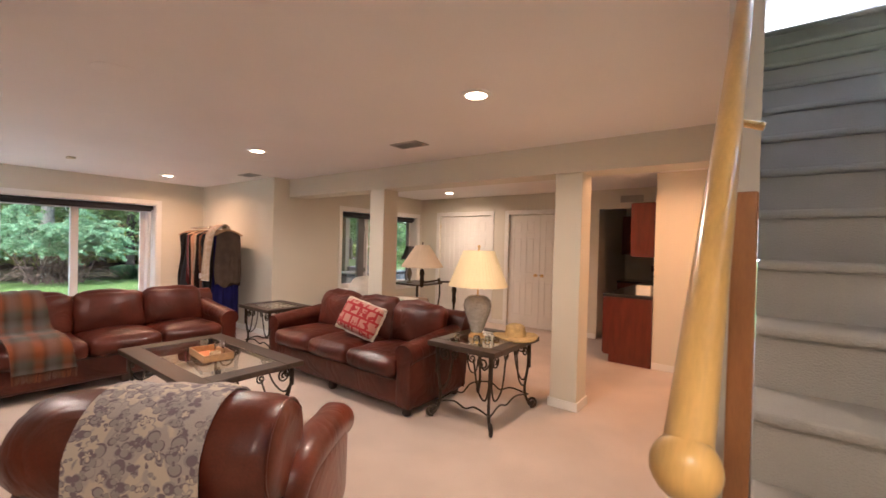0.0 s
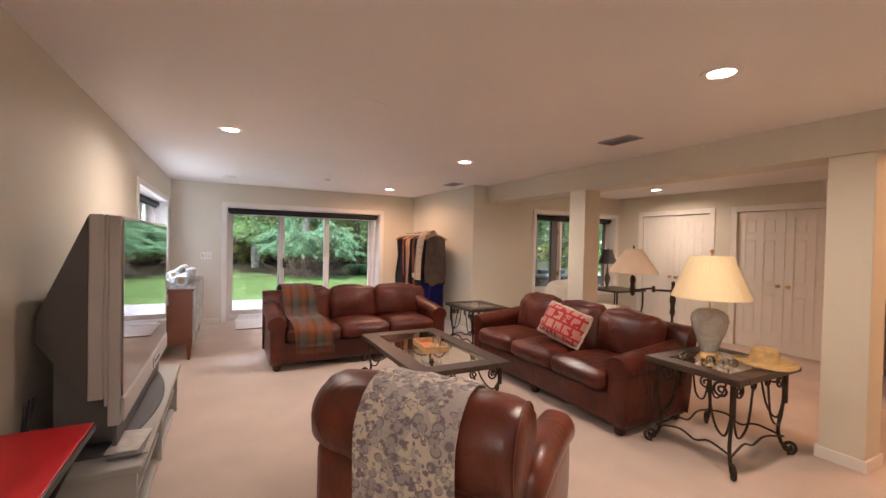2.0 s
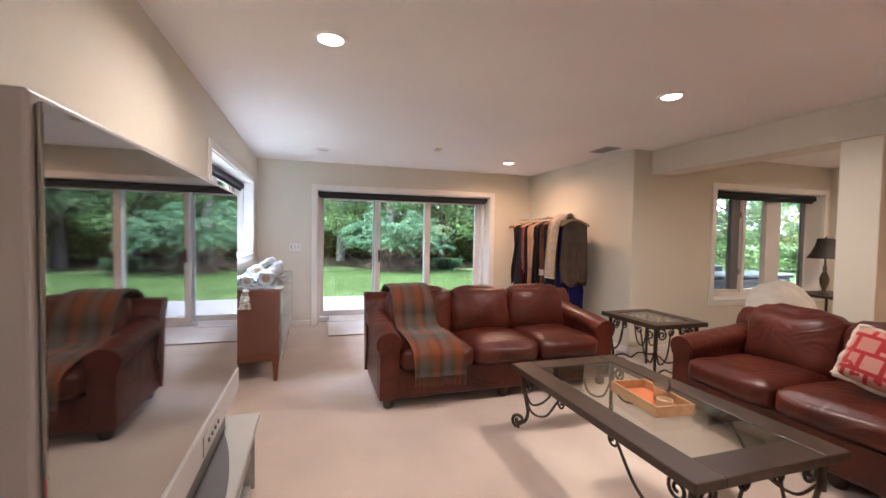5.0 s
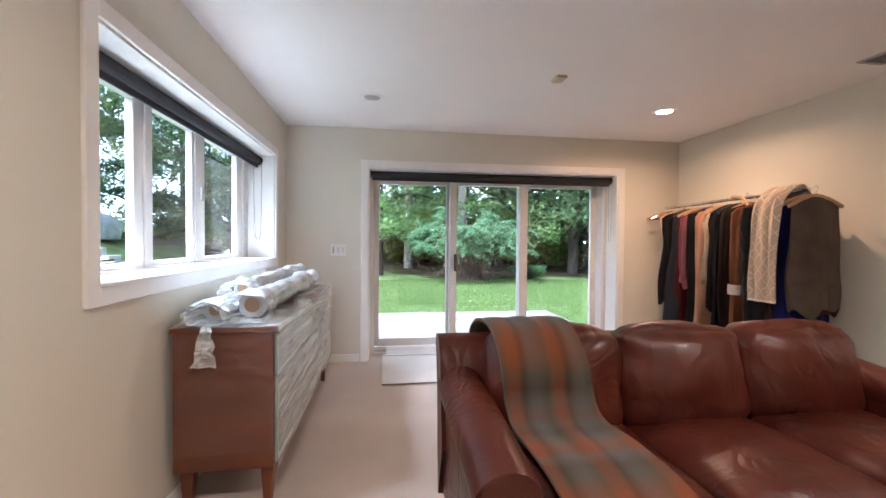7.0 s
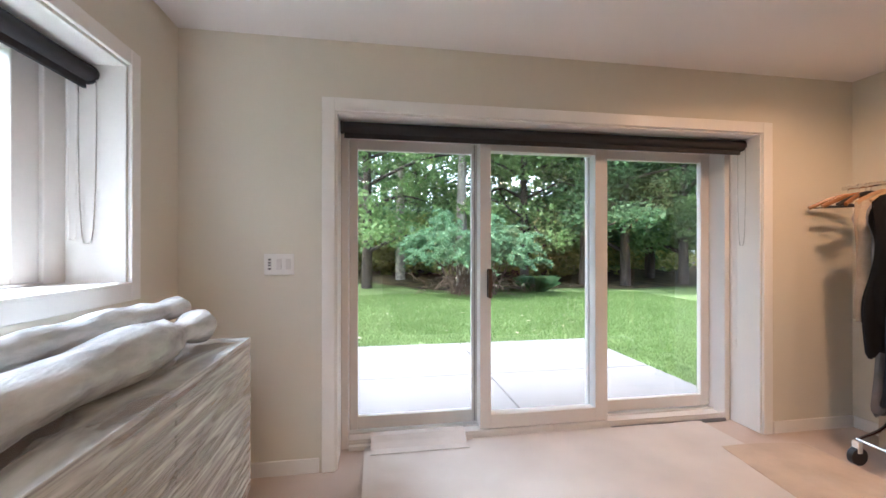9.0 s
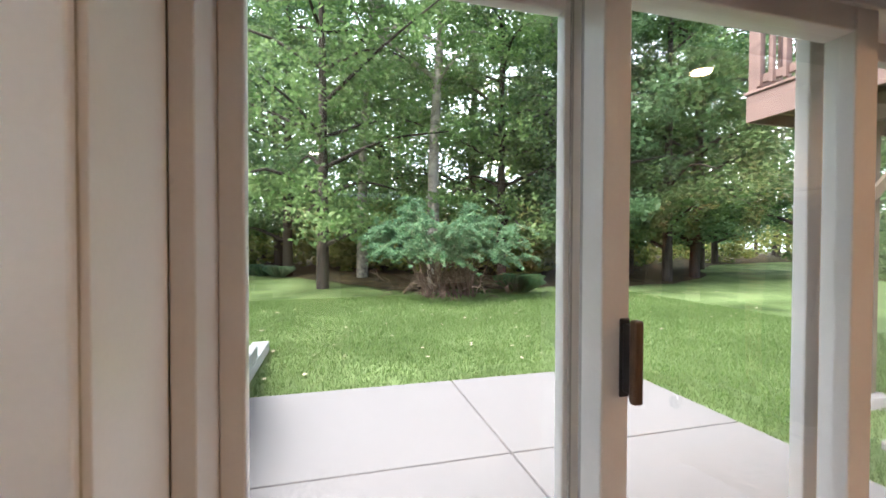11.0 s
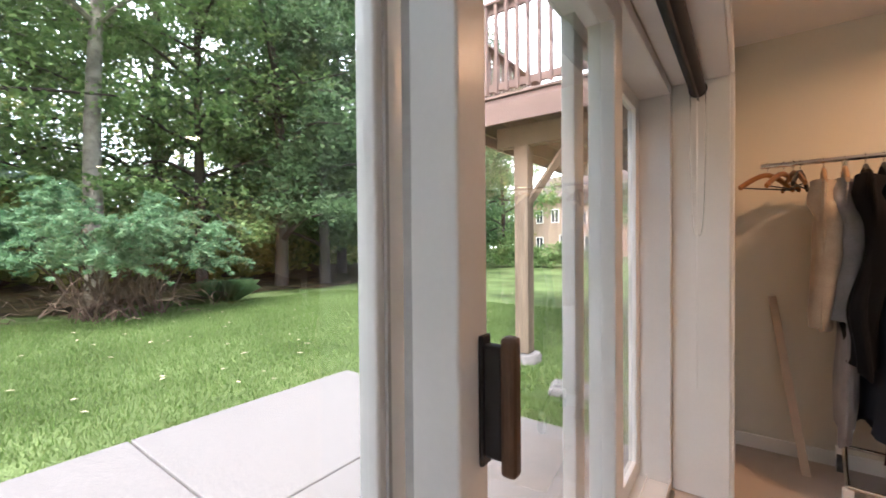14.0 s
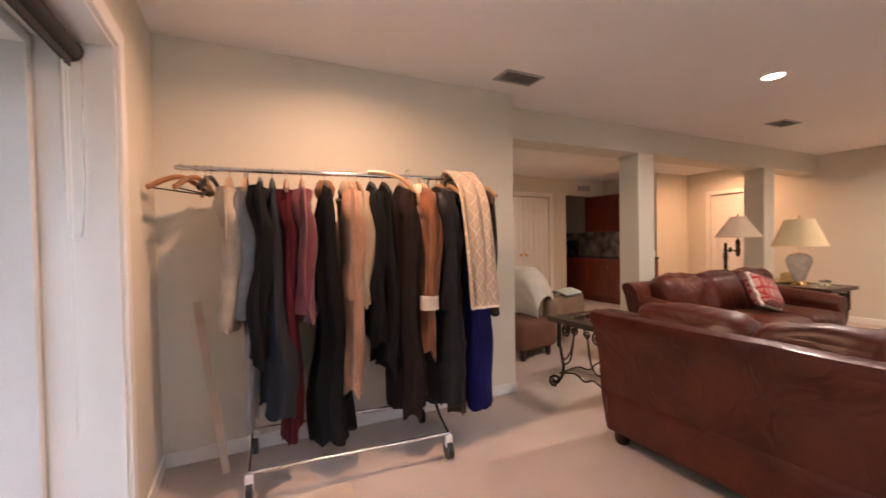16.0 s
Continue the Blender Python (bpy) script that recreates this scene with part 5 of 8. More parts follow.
# ---- throws, pillow ----
def pattern_mat(name, build, rough=0.95, bump=0.5, fine=180):
    m = bpy.data.materials.new(name)
    m.use_nodes = True
    nt = m.node_tree
    b = nt.nodes["Principled BSDF"]
    b.inputs["Roughness"].default_value = rough
    b.inputs["Specular IOR Level"].default_value = 0.15
    b.inputs["Sheen Weight"].default_value = 0.2
    tc = nt.nodes.new("ShaderNodeTexCoord")
    nt.links.new(build(nt, tc.outputs["Object"]), b.inputs["Base Color"])
    f = nt.nodes.new("ShaderNodeTexNoise")
    f.inputs["Scale"].default_value = fine
    nt.links.new(tc.outputs["Object"], f.inputs[0])
    bp = nt.nodes.new("ShaderNodeBump")
    bp.inputs["Strength"].default_value, bp.inputs["Distance"].default_value = bump, 0.004
    nt.links.new(f.outputs[0], bp.inputs["Height"])
    nt.links.new(bp.outputs[0], b.inputs["Normal"])
    return m


def ramp_of(nt, src, stops, const=True):
    r = nt.nodes.new("ShaderNodeValToRGB")
    r.color_ramp.interpolation = "CONSTANT" if const else "LINEAR"
    e = r.color_ramp.elements
    while len(e) < len(stops):
        e.new(0.5)
    for k, (p, c) in enumerate(stops):
        e[k].position, e[k].color = p, (*c, 1)
    nt.links.new(src, r.inputs[0])
    return r.outputs[0]


def mixed(nt, fac, a, b, kind="MIX"):
    m = nt.nodes.new("ShaderNodeMix")
    m.data_type, m.blend_type = "RGBA", kind
    if fac is None:
        m.inputs[0].default_value = 1.0
    else:
        nt.links.new(fac, m.inputs[0])
    for k, v in ((6, a), (7, b)):
        if isinstance(v, tuple):
            m.inputs[k].default_value = (*v, 1)
        else:
            nt.links.new(v, m.inputs[k])
    return m.outputs[2]


def calc(nt, op, a, b=None):
    m = nt.nodes.new("ShaderNodeMath")
    m.operation = op
    for k, v in enumerate((a, b)):
        if v is None:
            continue
        if isinstance(v, (int, float)):
            m.inputs[k].default_value = v
        else:
            nt.links.new(v, m.inputs[k])
    return m.outputs[0]


def sprigs(nt, co, scale, lobes, size, depth, shift):
    """Lobed flower or leaf shapes scattered over the cloth: (mask, distance from each centre)."""
    mp = nt.nodes.new("ShaderNodeMapping")
    mp.inputs["Location"].default_value = (shift, shift * 0.7, -shift)
    nt.links.new(co, mp.inputs[0])
    v = nt.nodes.new("ShaderNodeTexVoronoi")
    v.inputs["Scale"].default_value = scale
    nt.links.new(mp.outputs[0], v.inputs[0])
    d = nt.nodes.new("ShaderNodeVectorMath")
    d.operation = "SUBTRACT"
    nt.links.new(mp.outputs[0], d.inputs[0])
    nt.links.new(v.outputs["Position"], d.inputs[1])
    sep = nt.nodes.new("ShaderNodeSeparateXYZ")
    nt.links.new(d.outputs[0], sep.inputs[0])
    ang = calc(nt, "ARCTAN2", sep.outputs[1], calc(nt, "SUBTRACT", sep.outputs[2], sep.outputs[0]))
    turn = nt.nodes.new("ShaderNodeSeparateColor")
    nt.links.new(v.outputs["Color"], turn.inputs[0])
    ang = calc(nt, "ADD", ang, calc(nt, "MULTIPLY", turn.outputs[0], 6.283))
    lobe = calc(nt, "ABSOLUTE", calc(nt, "COSINE", calc(nt, "MULTIPLY", ang, lobes / 2)))
    edge = calc(nt, "MULTIPLY", calc(nt, "ADD", calc(nt, "MULTIPLY", lobe, depth), 1 - depth), size)
    edge = calc(nt, "MULTIPLY", edge, calc(nt, "ADD", calc(nt, "MULTIPLY", turn.outputs[1], 0.7), 0.6))
    rel = calc(nt, "DIVIDE", calc(nt, "MULTIPLY", v.outputs["Distance"], 1.0 / scale), edge)
    return calc(nt, "LESS_THAN", rel, 1.0), rel


def floral(nt, co):
    big = nt.nodes.new("ShaderNodeTexNoise")
    big.inputs["Scale"].default_value, big.inputs["Detail"].default_value, big.inputs["Distortion"].default_value = 5, 3, 1.2
    nt.links.new(co, big.inputs[0])
    cream, grey, plum, pale = (0.70, 0.645, 0.55), (0.42, 0.395, 0.40), (0.25, 0.21, 0.245), (0.53, 0.50, 0.485)
    out = ramp_of(nt, big.outputs[0], [(0.0, grey), (0.40, pale), (0.47, pale), (0.50, cream), (0.72, cream), (0.76, pale)], False)
    for scale, lobes, size, depth, shift, a, b in ((10, 2, 0.050, 0.86, 0.3, pale, grey), (13, 2, 0.040, 0.90, 1.7, plum, grey), (15, 2, 0.036, 0.90, 6.2, grey, plum), (9, 5, 0.034, 0.35, 2.9, cream, grey), (16, 3, 0.024, 0.6, 4.1, plum, grey), (13, 5, 0.020, 0.40, 5.3, cream, plum), (22, 2, 0.020, 0.85, 7.7, grey, plum)):
        mask, rel = sprigs(nt, co, scale, lobes, size, depth, shift)
        ink = ramp_of(nt, rel, [(0, b), (0.18, cream if lobes > 3 else a), (0.34, a), (0.84, b)])
        out = mixed(nt, mask, out, ink)
    return out


def plaid(nt, co):
    sep = nt.nodes.new("ShaderNodeSeparateXYZ")
    nt.links.new(co, sep.inputs[0])

    def bands(socket, scale, stops):
        mul = nt.nodes.new("ShaderNodeMath")
        mul.operation = "MULTIPLY"
        mul.inputs[1].default_value = scale
        nt.links.new(socket, mul.inputs[0])
        fr = nt.nodes.new("ShaderNodeMath")
        fr.operation = "FRACT"
        nt.links.new(mul.outputs[0], fr.inputs[0])
        return ramp_of(nt, fr.outputs[0], stops, False)
    add = nt.nodes.new("ShaderNodeMath")
    add.operation = "SUBTRACT"
    nt.links.new(sep.outputs[2], add.inputs[0])
    nt.links.new(sep.outputs[1], add.inputs[1])
    rust, olive, grey, brown = (0.19, 0.055, 0.018), (0.065, 0.06, 0.038), (0.10, 0.098, 0.088), (0.05, 0.03, 0.02)
    a = bands(sep.outputs[0], 5.2, [(0, grey), (0.22, olive), (0.38, rust), (0.55, rust), (0.68, brown), (0.85, grey)])
    b = bands(add.outputs[0], 4.2, [(0, olive), (0.25, rust), (0.45, rust), (0.6, grey), (0.8, brown), (1.0, olive)])
    half = nt.nodes.new("ShaderNodeMix")
    half.data_type = "RGBA"
    half.inputs[0].default_value = 0.5
    nt.links.new(a, half.inputs[6])
    nt.links.new(b, half.inputs[7])
    return half.outputs[2]


def kilim(nt, co):
    vor = nt.nodes.new("ShaderNodeTexBrick")
    vor.inputs["Scale"].default_value = 3.4
    vor.inputs["Brick Width"].default_value, vor.inputs["Row Height"].default_value = 0.36, 0.36
    vor.inputs["Mortar Size"].default_value = 0.045
    vor.inputs["Mortar Smooth"].default_value = 0.3
    vor.inputs["Color1"].default_value = (0.46, 0.20, 0.16, 1)
    vor.inputs["Color2"].default_value = (0.52, 0.30, 0.24, 1)
    vor.inputs["Mortar"].default_value = (0.36, 0.03, 0.035, 1)
    ro = nt.nodes.new("ShaderNodeMapping")
    ro.inputs["Rotation"].default_value = (radians(90), 0, 0)
    nt.links.new(co, ro.inputs[0])
    nt.links.new(ro.outputs[0], vor.inputs[0])
    n = nt.nodes.new("ShaderNodeTexNoise")
    n.inputs["Scale"].default_value = 16
    nt.links.new(co, n.inputs[0])
    m = ramp_of(nt, n.outputs[0], [(0, (0, 0, 0)), (0.57, (1, 1, 1))])
    return mixed(nt, m, vor.outputs[0], (0.34, 0.03, 0.035))


M_FLORAL = pattern_mat("floral_throw", floral)
M_PLAID = pattern_mat("plaid_wool", plaid)
M_KILIM = pattern_mat("kilim_pillow", kilim)
M_FRINGE = mat("cream_fringe", (0.66, 0.58, 0.48), 0.95, var=0.15, scale=20, fine=150, bump=0.6)

ft = thing("floral_throw", CHAIR, "grey and cream floral throw draped over the armchair back", "blanket")
bm = B()
prof = smooth_path([(0.03, 0.53, 0), (0.05, 0.63, 0), *[(0.275 + 0.218 * math.cos(radians(q)), 0.733 + 0.218 * math.sin(radians(q)), 0) for q in (170, 145, 120, 95, 70, 45, 20, 0)], (0.492, 0.60, 0), (0.488, 0.40, 0), (0.484, 0.25, 0), (0.48, 0.14, 0)], 3)
rows = []
for i, p in enumerate(prof):
    s = i / (len(prof) - 1)
    a, b = -0.18 + 0.01 * s, 0.25 + 0.02 * s
    row = []
    for j in range(19):
        y = a + (b - a) * j / 18
        d = 0.006 * noise.noise((s * 6, y * 9, 1)) + 0.012
        row.append((p.x + (0.6 * d if p.x > 0.3 else -0.6 * d), y, p.y + d - 0.012 + 0.004 * math.sin(y * 38 + s * 3)))
    rows.append(row)
sheet(bm, rows, 0.008)
part("cloth", bm, M_FLORAL, ft, "", True)
for row in (rows[0], rows[-1]):
    bm = B()
    tube(bm, [Vector(p) for p in row], 0.006, 6)
    part("hem", bm, M_FRINGE, ft, "stitched cream hem", True)

pm = pose(-3.96, 1.665, 0, 0, 0, 90)
pl = thing("plaid_throw", pm, "grey and rust plaid wool throw with fringe over the sofa", "blanket")
prof = smooth_path([(0.975, 0.70, 0), (0.975, 0.82, 0), (0.90, 0.885, 0), (0.78, 0.91, 0), (0.65, 0.885, 0), (0.545, 0.77, 0), (0.515, 0.62, 0), (0.44, 0.545, 0), (0.25, 0.545, 0), (0.06, 0.525, 0), (-0.055, 0.47, 0), (-0.07, 0.38, 0), (-0.065, 0.27, 0)], 4)
bm = B()
rows = []
for i, p in enumerate(prof):
    s = i / (len(prof) - 1)
    a, b = -0.98 + 0.13 * s, -0.62 + 0.20 * s
    rows.append([(a + (b - a) * j / 16, p.x + 0.012 * noise.noise((s * 5, j * 0.35, 2)) - 0.012, p.y + 0.016 + 0.012 * noise.noise((s * 6, j * 0.4, 8))) for j in range(17)])
sheet(bm, rows, 0.012)
part("cloth", bm, M_PLAID, pl, "", True)
bm = B()
last = rows[-1]
for k in range(44):
    t = k / 43 * 16
    j = min(15, int(t))
    p = Vector(last[j]).lerp(Vector(last[j + 1]), t - j)
    q = p + Vector((random.uniform(-0.008, 0.008), random.uniform(-0.004, 0.006), -0.085 + random.uniform(-0.012, 0.012)))
    tube(bm, [p, (p + q) / 2 + Vector((0, -0.003, 0)), q], 0.0032, 4)
tagged(part("fringe", bm, M_PLAID, pl, "twisted wool fringe"), kind="stuff")

pi = thing("kilim_pillow", pose(-2.13, 3.19, 0.715, -26, 12, 8), "red and pink woven pillow with a cream fringe border", "pillow")
bm = B()
cushion(bm, (0, 0, 0), (0.50, 0.13, 0.33), 0.05, 10, (0, 0.03, 0), 0.004)
part("pillow_cover", bm, M_KILIM, pi, "", True)
bm = B()
loop = [(-0.25, 0, -0.165), (0.25, 0, -0.165), (0.25, 0, 0.165), (-0.25, 0, 0.165), (-0.25, 0, -0.165)]
pts = []
for a, b in zip(loop, loop[1:]):
    for k in range(16):
        t = k / 16
        pts.append(Vector(a).lerp(Vector(b), t) + Vector((random.uniform(-0.005, 0.005), random.uniform(-0.006, 0.006), random.uniform(-0.005, 0.005))))
pts.append(pts[0])
tube(bm, pts, 0.017, 8)
part("fringe_border", bm, M_FRINGE, pi, "cream fringe border")

# ---- dresser wrapped in plastic, with rolls on it ----
dr = thing("dresser", pose(-5.84, -0.49, 0), "walnut dresser wrapped in clear stretch plastic", "dresser")
bm = B()
box(bm, -0.94, 0.94, -0.23, 0.22, 0.20, 0.86, 0.004)
box(bm, -0.95, 0.95, -0.24, 0.235, 0.86, 0.885, 0.005)
part("body", bm, M_WALNUT, dr)
M_DRAWER = mat("pale_painted_drawer", (0.40, 0.44, 0.40), 0.4, var=0.1, scale=4)
for r in range(3):
    for c in range(3):
        bm = B()
        x0, z0 = -0.92 + 0.615 * c, 0.215 + 0.212 * r
        box(bm, x0, x0 + 0.605, 0.221, 0.233, z0, z0 + 0.20, 0.003)
        f = part("drawer", bm, M_DRAWER, dr)
        bm = B()
        box(bm, x0 + 0.25, x0 + 0.355, 0.234, 0.242, z0 + 0.095, z0 + 0.105, 0.002)
        part("pull", bm, M_BRASS, f)
for x in (-0.88, 0.88):
    for y in (-0.18, 0.185):
        bm = B()   # square leg tapering and splayed outward
        d = 0.02 if x > 0 else -0.02
        hexa(bm, [(x + d - 0.016, y - 0.016, 0.0), (x + d + 0.016, y - 0.016, 0.0), (x + d + 0.016, y + 0.016, 0.0), (x + d - 0.016, y + 0.016, 0.0), (x - 0.034, y - 0.03, 0.20), (x + 0.034, y - 0.03, 0.20), (x + 0.034, y + 0.03, 0.20), (x - 0.034, y + 0.03, 0.20)])
        bmesh.ops.recalc_face_normals(bm, faces=bm.faces)
        part("leg", bm, M_WALNUT, dr)
bm = B()   # apron cut in a shallow arch
n = 18
top = [(-0.845 + 1.69 * i / n, 0.20) for i in range(n + 1)]
low = [(x, 0.125 + 0.055 * min(1, (1 - abs(x) / 0.845) * 3.5)) for x, _ in top]
sheet(bm, [[(x, 0.185, z) for x, z in low], [(x, 0.185, z) for x, z in top]], 0.024)
bmesh.ops.recalc_face_normals(bm, faces=bm.faces)
part("apron", bm, M_WALNUT, dr)


def film_mat(name, base_alpha=0.22, most=0.85):
    m = bpy.data.materials.new(name)
    m.use_nodes = True
    nt = m.node_tree
    b = nt.nodes["Principled BSDF"]
    b.inputs["Base Color"].default_value = (0.80, 0.82, 0.80, 1)
    b.inputs["Roughness"].default_value = 0.18
    tc = nt.nodes.new("ShaderNodeTexCoord")
    mp = nt.nodes.new("ShaderNodeMapping")
    mp.inputs["Rotation"].default_value = (0, radians(38), 0)
    mp.inputs["Scale"].default_value = (1.5, 4, 24)
    nt.links.new(tc.outputs["Object"], mp.inputs[0])
    n = nt.nodes.new("ShaderNodeTexNoise")
    n.inputs["Scale"].default_value, n.inputs["Detail"].default_value, n.inputs["Distortion"].default_value = 1.6, 6, 0.8
    nt.links.new(mp.outputs[0], n.inputs[0])
    r = nt.nodes.new("ShaderNodeMapRange")
    r.inputs[1].default_value, r.inputs[2].default_value = 0.40, 0.68
    r.inputs[3].default_value, r.inputs[4].default_value = base_alpha, most
    nt.links.new(n.outputs[0], r.inputs[0])
    nt.links.new(r.outputs[0], b.inputs["Alpha"])
    bp = nt.nodes.new("ShaderNodeBump")
    bp.inputs["Strength"].default_value, bp.inputs["Distance"].default_value = 0.9, 0.012
    nt.links.new(n.outputs[0], bp.inputs["Height"])
    nt.links.new(bp.outputs[0], b.inputs["Normal"])
    return m


M_FILM = film_mat("stretch_plastic")
M_FILM2 = film_mat("clear_plastic_side", 0.005, 0.04)
bm = B()
rows = [[(-0.955 + 1.91 * i / 30, 0.250 + 0.006 * noise.noise((i * 0.7, k * 0.9, 3)), 0.225 + 0.012 * noise.noise((i * 0.4, 0, 2)) * (1 - k / 12) + 0.67 * k / 12) for i in range(31)] for k in range(13)]
sheet(bm, rows, 0.0015)
part("plastic_front", bm, M_FILM, dr, "streaked stretch plastic film", True)
bm = B()
rows = [[(-0.955 + 1.91 * i / 20, -0.245 + 0.497 * k / 6, 0.893 + 0.004 * noise.noise((i * 0.7, k * 0.9, 6))) for i in range(21)] for k in range(7)]
sheet(bm, rows, 0.0015)
part("plastic_top", bm, M_FILM, dr, "", True)
bm = B()
rows = [[(0.958 + 0.004 * noise.noise((i * 0.6, k * 0.8, 9)), -0.24 + 0.485 * i / 8, 0.28 + 0.615 * k / 12) for i in range(9)] for k in range(13)]
sheet(bm, rows, 0.0015)
part("plastic_side", bm, M_FILM2, dr, "", True)

M_ROLL = mat("white_plastic_wrap", (0.52, 0.53, 0.53), 0.22, var=0.24, scale=9, fine=15, bump=0.8, dist=0.016, coat=0.5, stretch=(0.6, 1.6, 1.6))
M_CARD = mat("brown_cardboard_core", (0.34, 0.22, 0.13), 0.9, var=0.1, scale=10)
for k, (y, z, r, x0, x1) in enumerate(((-0.56, 0.0, 0.052, -6.62, -4.98), (-0.40, 0.0, 0.070, -6.66, -5.02), (-0.63, 0.0, 0.045, -6.5, -5.08), (-0.50, 0.092, 0.046, -6.72, -5.18))):
    ro = thing("wrapped_roll", pose((x0 + x1) / 2, y, 0.899 + r + 0.006 + z), "long fabric roll wrapped in clear plastic on the dresser", "roll", "plastic-wrapped rolls")
    bm = B()
    h = (x1 - x0) / 2
    rings = []
    for i in range(25):
        x = -h + 2 * h * i / 24
        r = (0.052, 0.070, 0.045, 0.046)[k] * (1 + 0.22 * math.exp(-((i - 7) / 1.6) ** 2)) * (1 - (0.42 if k == 1 else 0.2) * math.exp(-((i - 2.5) / 1.1) ** 2))
        rings.append([bm.verts.new((x, (r + 0.013 * noise.noise((i * 0.6 + k * 9, math.cos(a) * 1.5, math.sin(a) * 1.5))) * math.cos(a), (r + 0.013 * noise.noise((i * 0.6 + k * 9, math.cos(a) * 1.5, math.sin(a) * 1.5))) * math.sin(a))) for a in (2 * math.pi * j / 16 for j in range(16))])
    for a, b in zip(rings, rings[1:]):
        for j in range(16):
            bm.faces.new((a[j], a[(j + 1) % 16], b[(j + 1) % 16], b[j]))
    bm.faces.new(rings[0])
    bm.faces.new(rings[-1][::-1])
    bmesh.ops.recalc_face_normals(bm, faces=bm.faces)
    part("wrap", bm, M_ROLL, ro, "", True)
    bm = B()
    cyl(bm, (h, 0, 0), (h + 0.006, 0, 0), r * 0.55, seg=16)
    part("core", bm, M_CARD, ro, "cardboard core")
    bm = B()
    cyl(bm, (-h, 0, 0), (-h - 0.006, 0, 0), r * 0.55, seg=16)
    part("core", bm, M_CARD, ro, "cardboard core")
    bm = B()   # loose crumpled end of the plastic
    rows = [[(h - 0.04 + 0.16 * i / 6, (0.02 + r * (1.05 + 0.35 * i / 6)) * math.cos(a) + 0.03 * noise.noise((i, a, k)), max(-r - z, (r * (1.05 + 0.3 * i / 6)) * math.sin(a) + 0.03 * noise.noise((i, a + 3, k)) - 0.02 * i / 6)) for a in [math.pi * 1.9 * j / 14 for j in range(15)]] for i in range(7)]
    sheet(bm, rows, 0.001)
    part("loose_plastic", bm, M_FILM, ro, "crumpled clear plastic", True)
bm = B()
hp = thing("plastic_scrap", pose(-4.885, -0.56, 0.70), "crumpled clear plastic hanging from the dresser edge", "plastic")
rows = [[(0.012 + 0.03 * noise.noise((i * 0.6, k * 0.6, 2)) + 0.012, (-0.05 + 0.012 * i) * (0.45 + 0.09 * k) + 0.02 * noise.noise((k * 0.7, i * 0.3, 5)), 0.20 - 0.024 * k) for i in range(9)] for k in range(9)]
sheet(bm, rows, 0.001)
part("film", bm, film_mat("bunched_plastic", 0.35, 0.75), hp, "", True)

# ---- clothes rack ----
RM = pose(-6.33, 3.34, 0, 0, 0, -5)
rk = thing("clothes_rack", RM, "chrome rolling clothes rack full of garments", "clothes rack")
bm = B()
cyl(bm, (-0.86, 0.06, 1.70), (0.90, 0.06, 1.70), 0.0135, seg=14)
part("hanging_rail", bm, M_CHROME, rk, "", True)
for x in (-0.52, 0.55):
    bm = B()
    tube(bm, [(x, 0.06, 1.69), (x, 0.06, 0.42), (x, 0.06, 0.34)], 0.012, 10)
    tube(bm, smooth_path([(x, 0.06, 0.40), (x, -0.06, 0.22), (x, -0.24, 0.15)], 4), 0.010, 8)
    tube(bm, smooth_path([(x, 0.06, 0.40), (x, 0.16, 0.22), (x, 0.28, 0.15)], 4), 0.010, 8)
    part("upright", bm, M_CHROME, rk, "", True)
for y in (-0.24, 0.28):
    bm = B()
    cyl(bm, (-0.52, y, 0.15), (0.55, y, 0.15), 0.011, seg=12)
    part("bottom_bar", bm, M_CHROME, rk, "", True)
    for x in (-0.52, 0.55):
        bm = B()
        cyl(bm, (x - 0.016, y, 0.052), (x + 0.016, y, 0.052), 0.052, seg=18)
        w = part("caster", bm, M_BLACK, rk, "", True)
        bm = B()
        box(bm, x - 0.02, x + 0.02, y - 0.016, y + 0.016, 0.07, 0.142, 0.006)
        part("caster_fork", bm, M_WHITE, w)


def cloth_mat(name, col, var=0.2, fine=160, bump=0.4, rough=0.9, sheen=0.2):
    return mat(name, col, rough, var=var, scale=7, fine=fine, bump=bump, dist=0.004, sheen=sheen, spec=0.15)


C_CREAM = cloth_mat("cream_knit", (0.42, 0.35, 0.27))
C_GREY = cloth_mat("grey_knit", (0.26, 0.25, 0.25))
C_BLACK = cloth_mat("black_cloth", (0.008, 0.008, 0.009), sheen=0.0)
C_SLATE = cloth_mat("slate_blue_cloth", (0.020, 0.023, 0.031), sheen=0.0)
C_BURG = cloth_mat("burgundy_cloth", (0.06, 0.007, 0.012), sheen=0.0)
C_ROSE = cloth_mat("rose_cloth", (0.15, 0.042, 0.055))
C_PEACH = cloth_mat("peach_wool", (0.38, 0.21, 0.125))
C_BEIGE = cloth_mat("beige_wool", (0.36, 0.28, 0.19))
C_ESP = cloth_mat("espresso_wool", (0.018, 0.011, 0.010), sheen=0.0)
C_RUST = cloth_mat("rust_suede", (0.20, 0.075, 0.03))
C_PUFF = cloth_mat("charcoal_nylon", (0.016, 0.015, 0.017), sheen=0.0, rough=0.45, fine=60, bump=0.2)
C_BLUE = cloth_mat("royal_blue_cloth", (0.010, 0.010, 0.085), sheen=0.0)
C_TAUPE = cloth_mat("taupe_cloth", (0.09, 0.065, 0.05), sheen=0.0)
C_FUR = cloth_mat("brown_fur", (0.22, 0.10, 0.035), fine=90, bump=1.0)


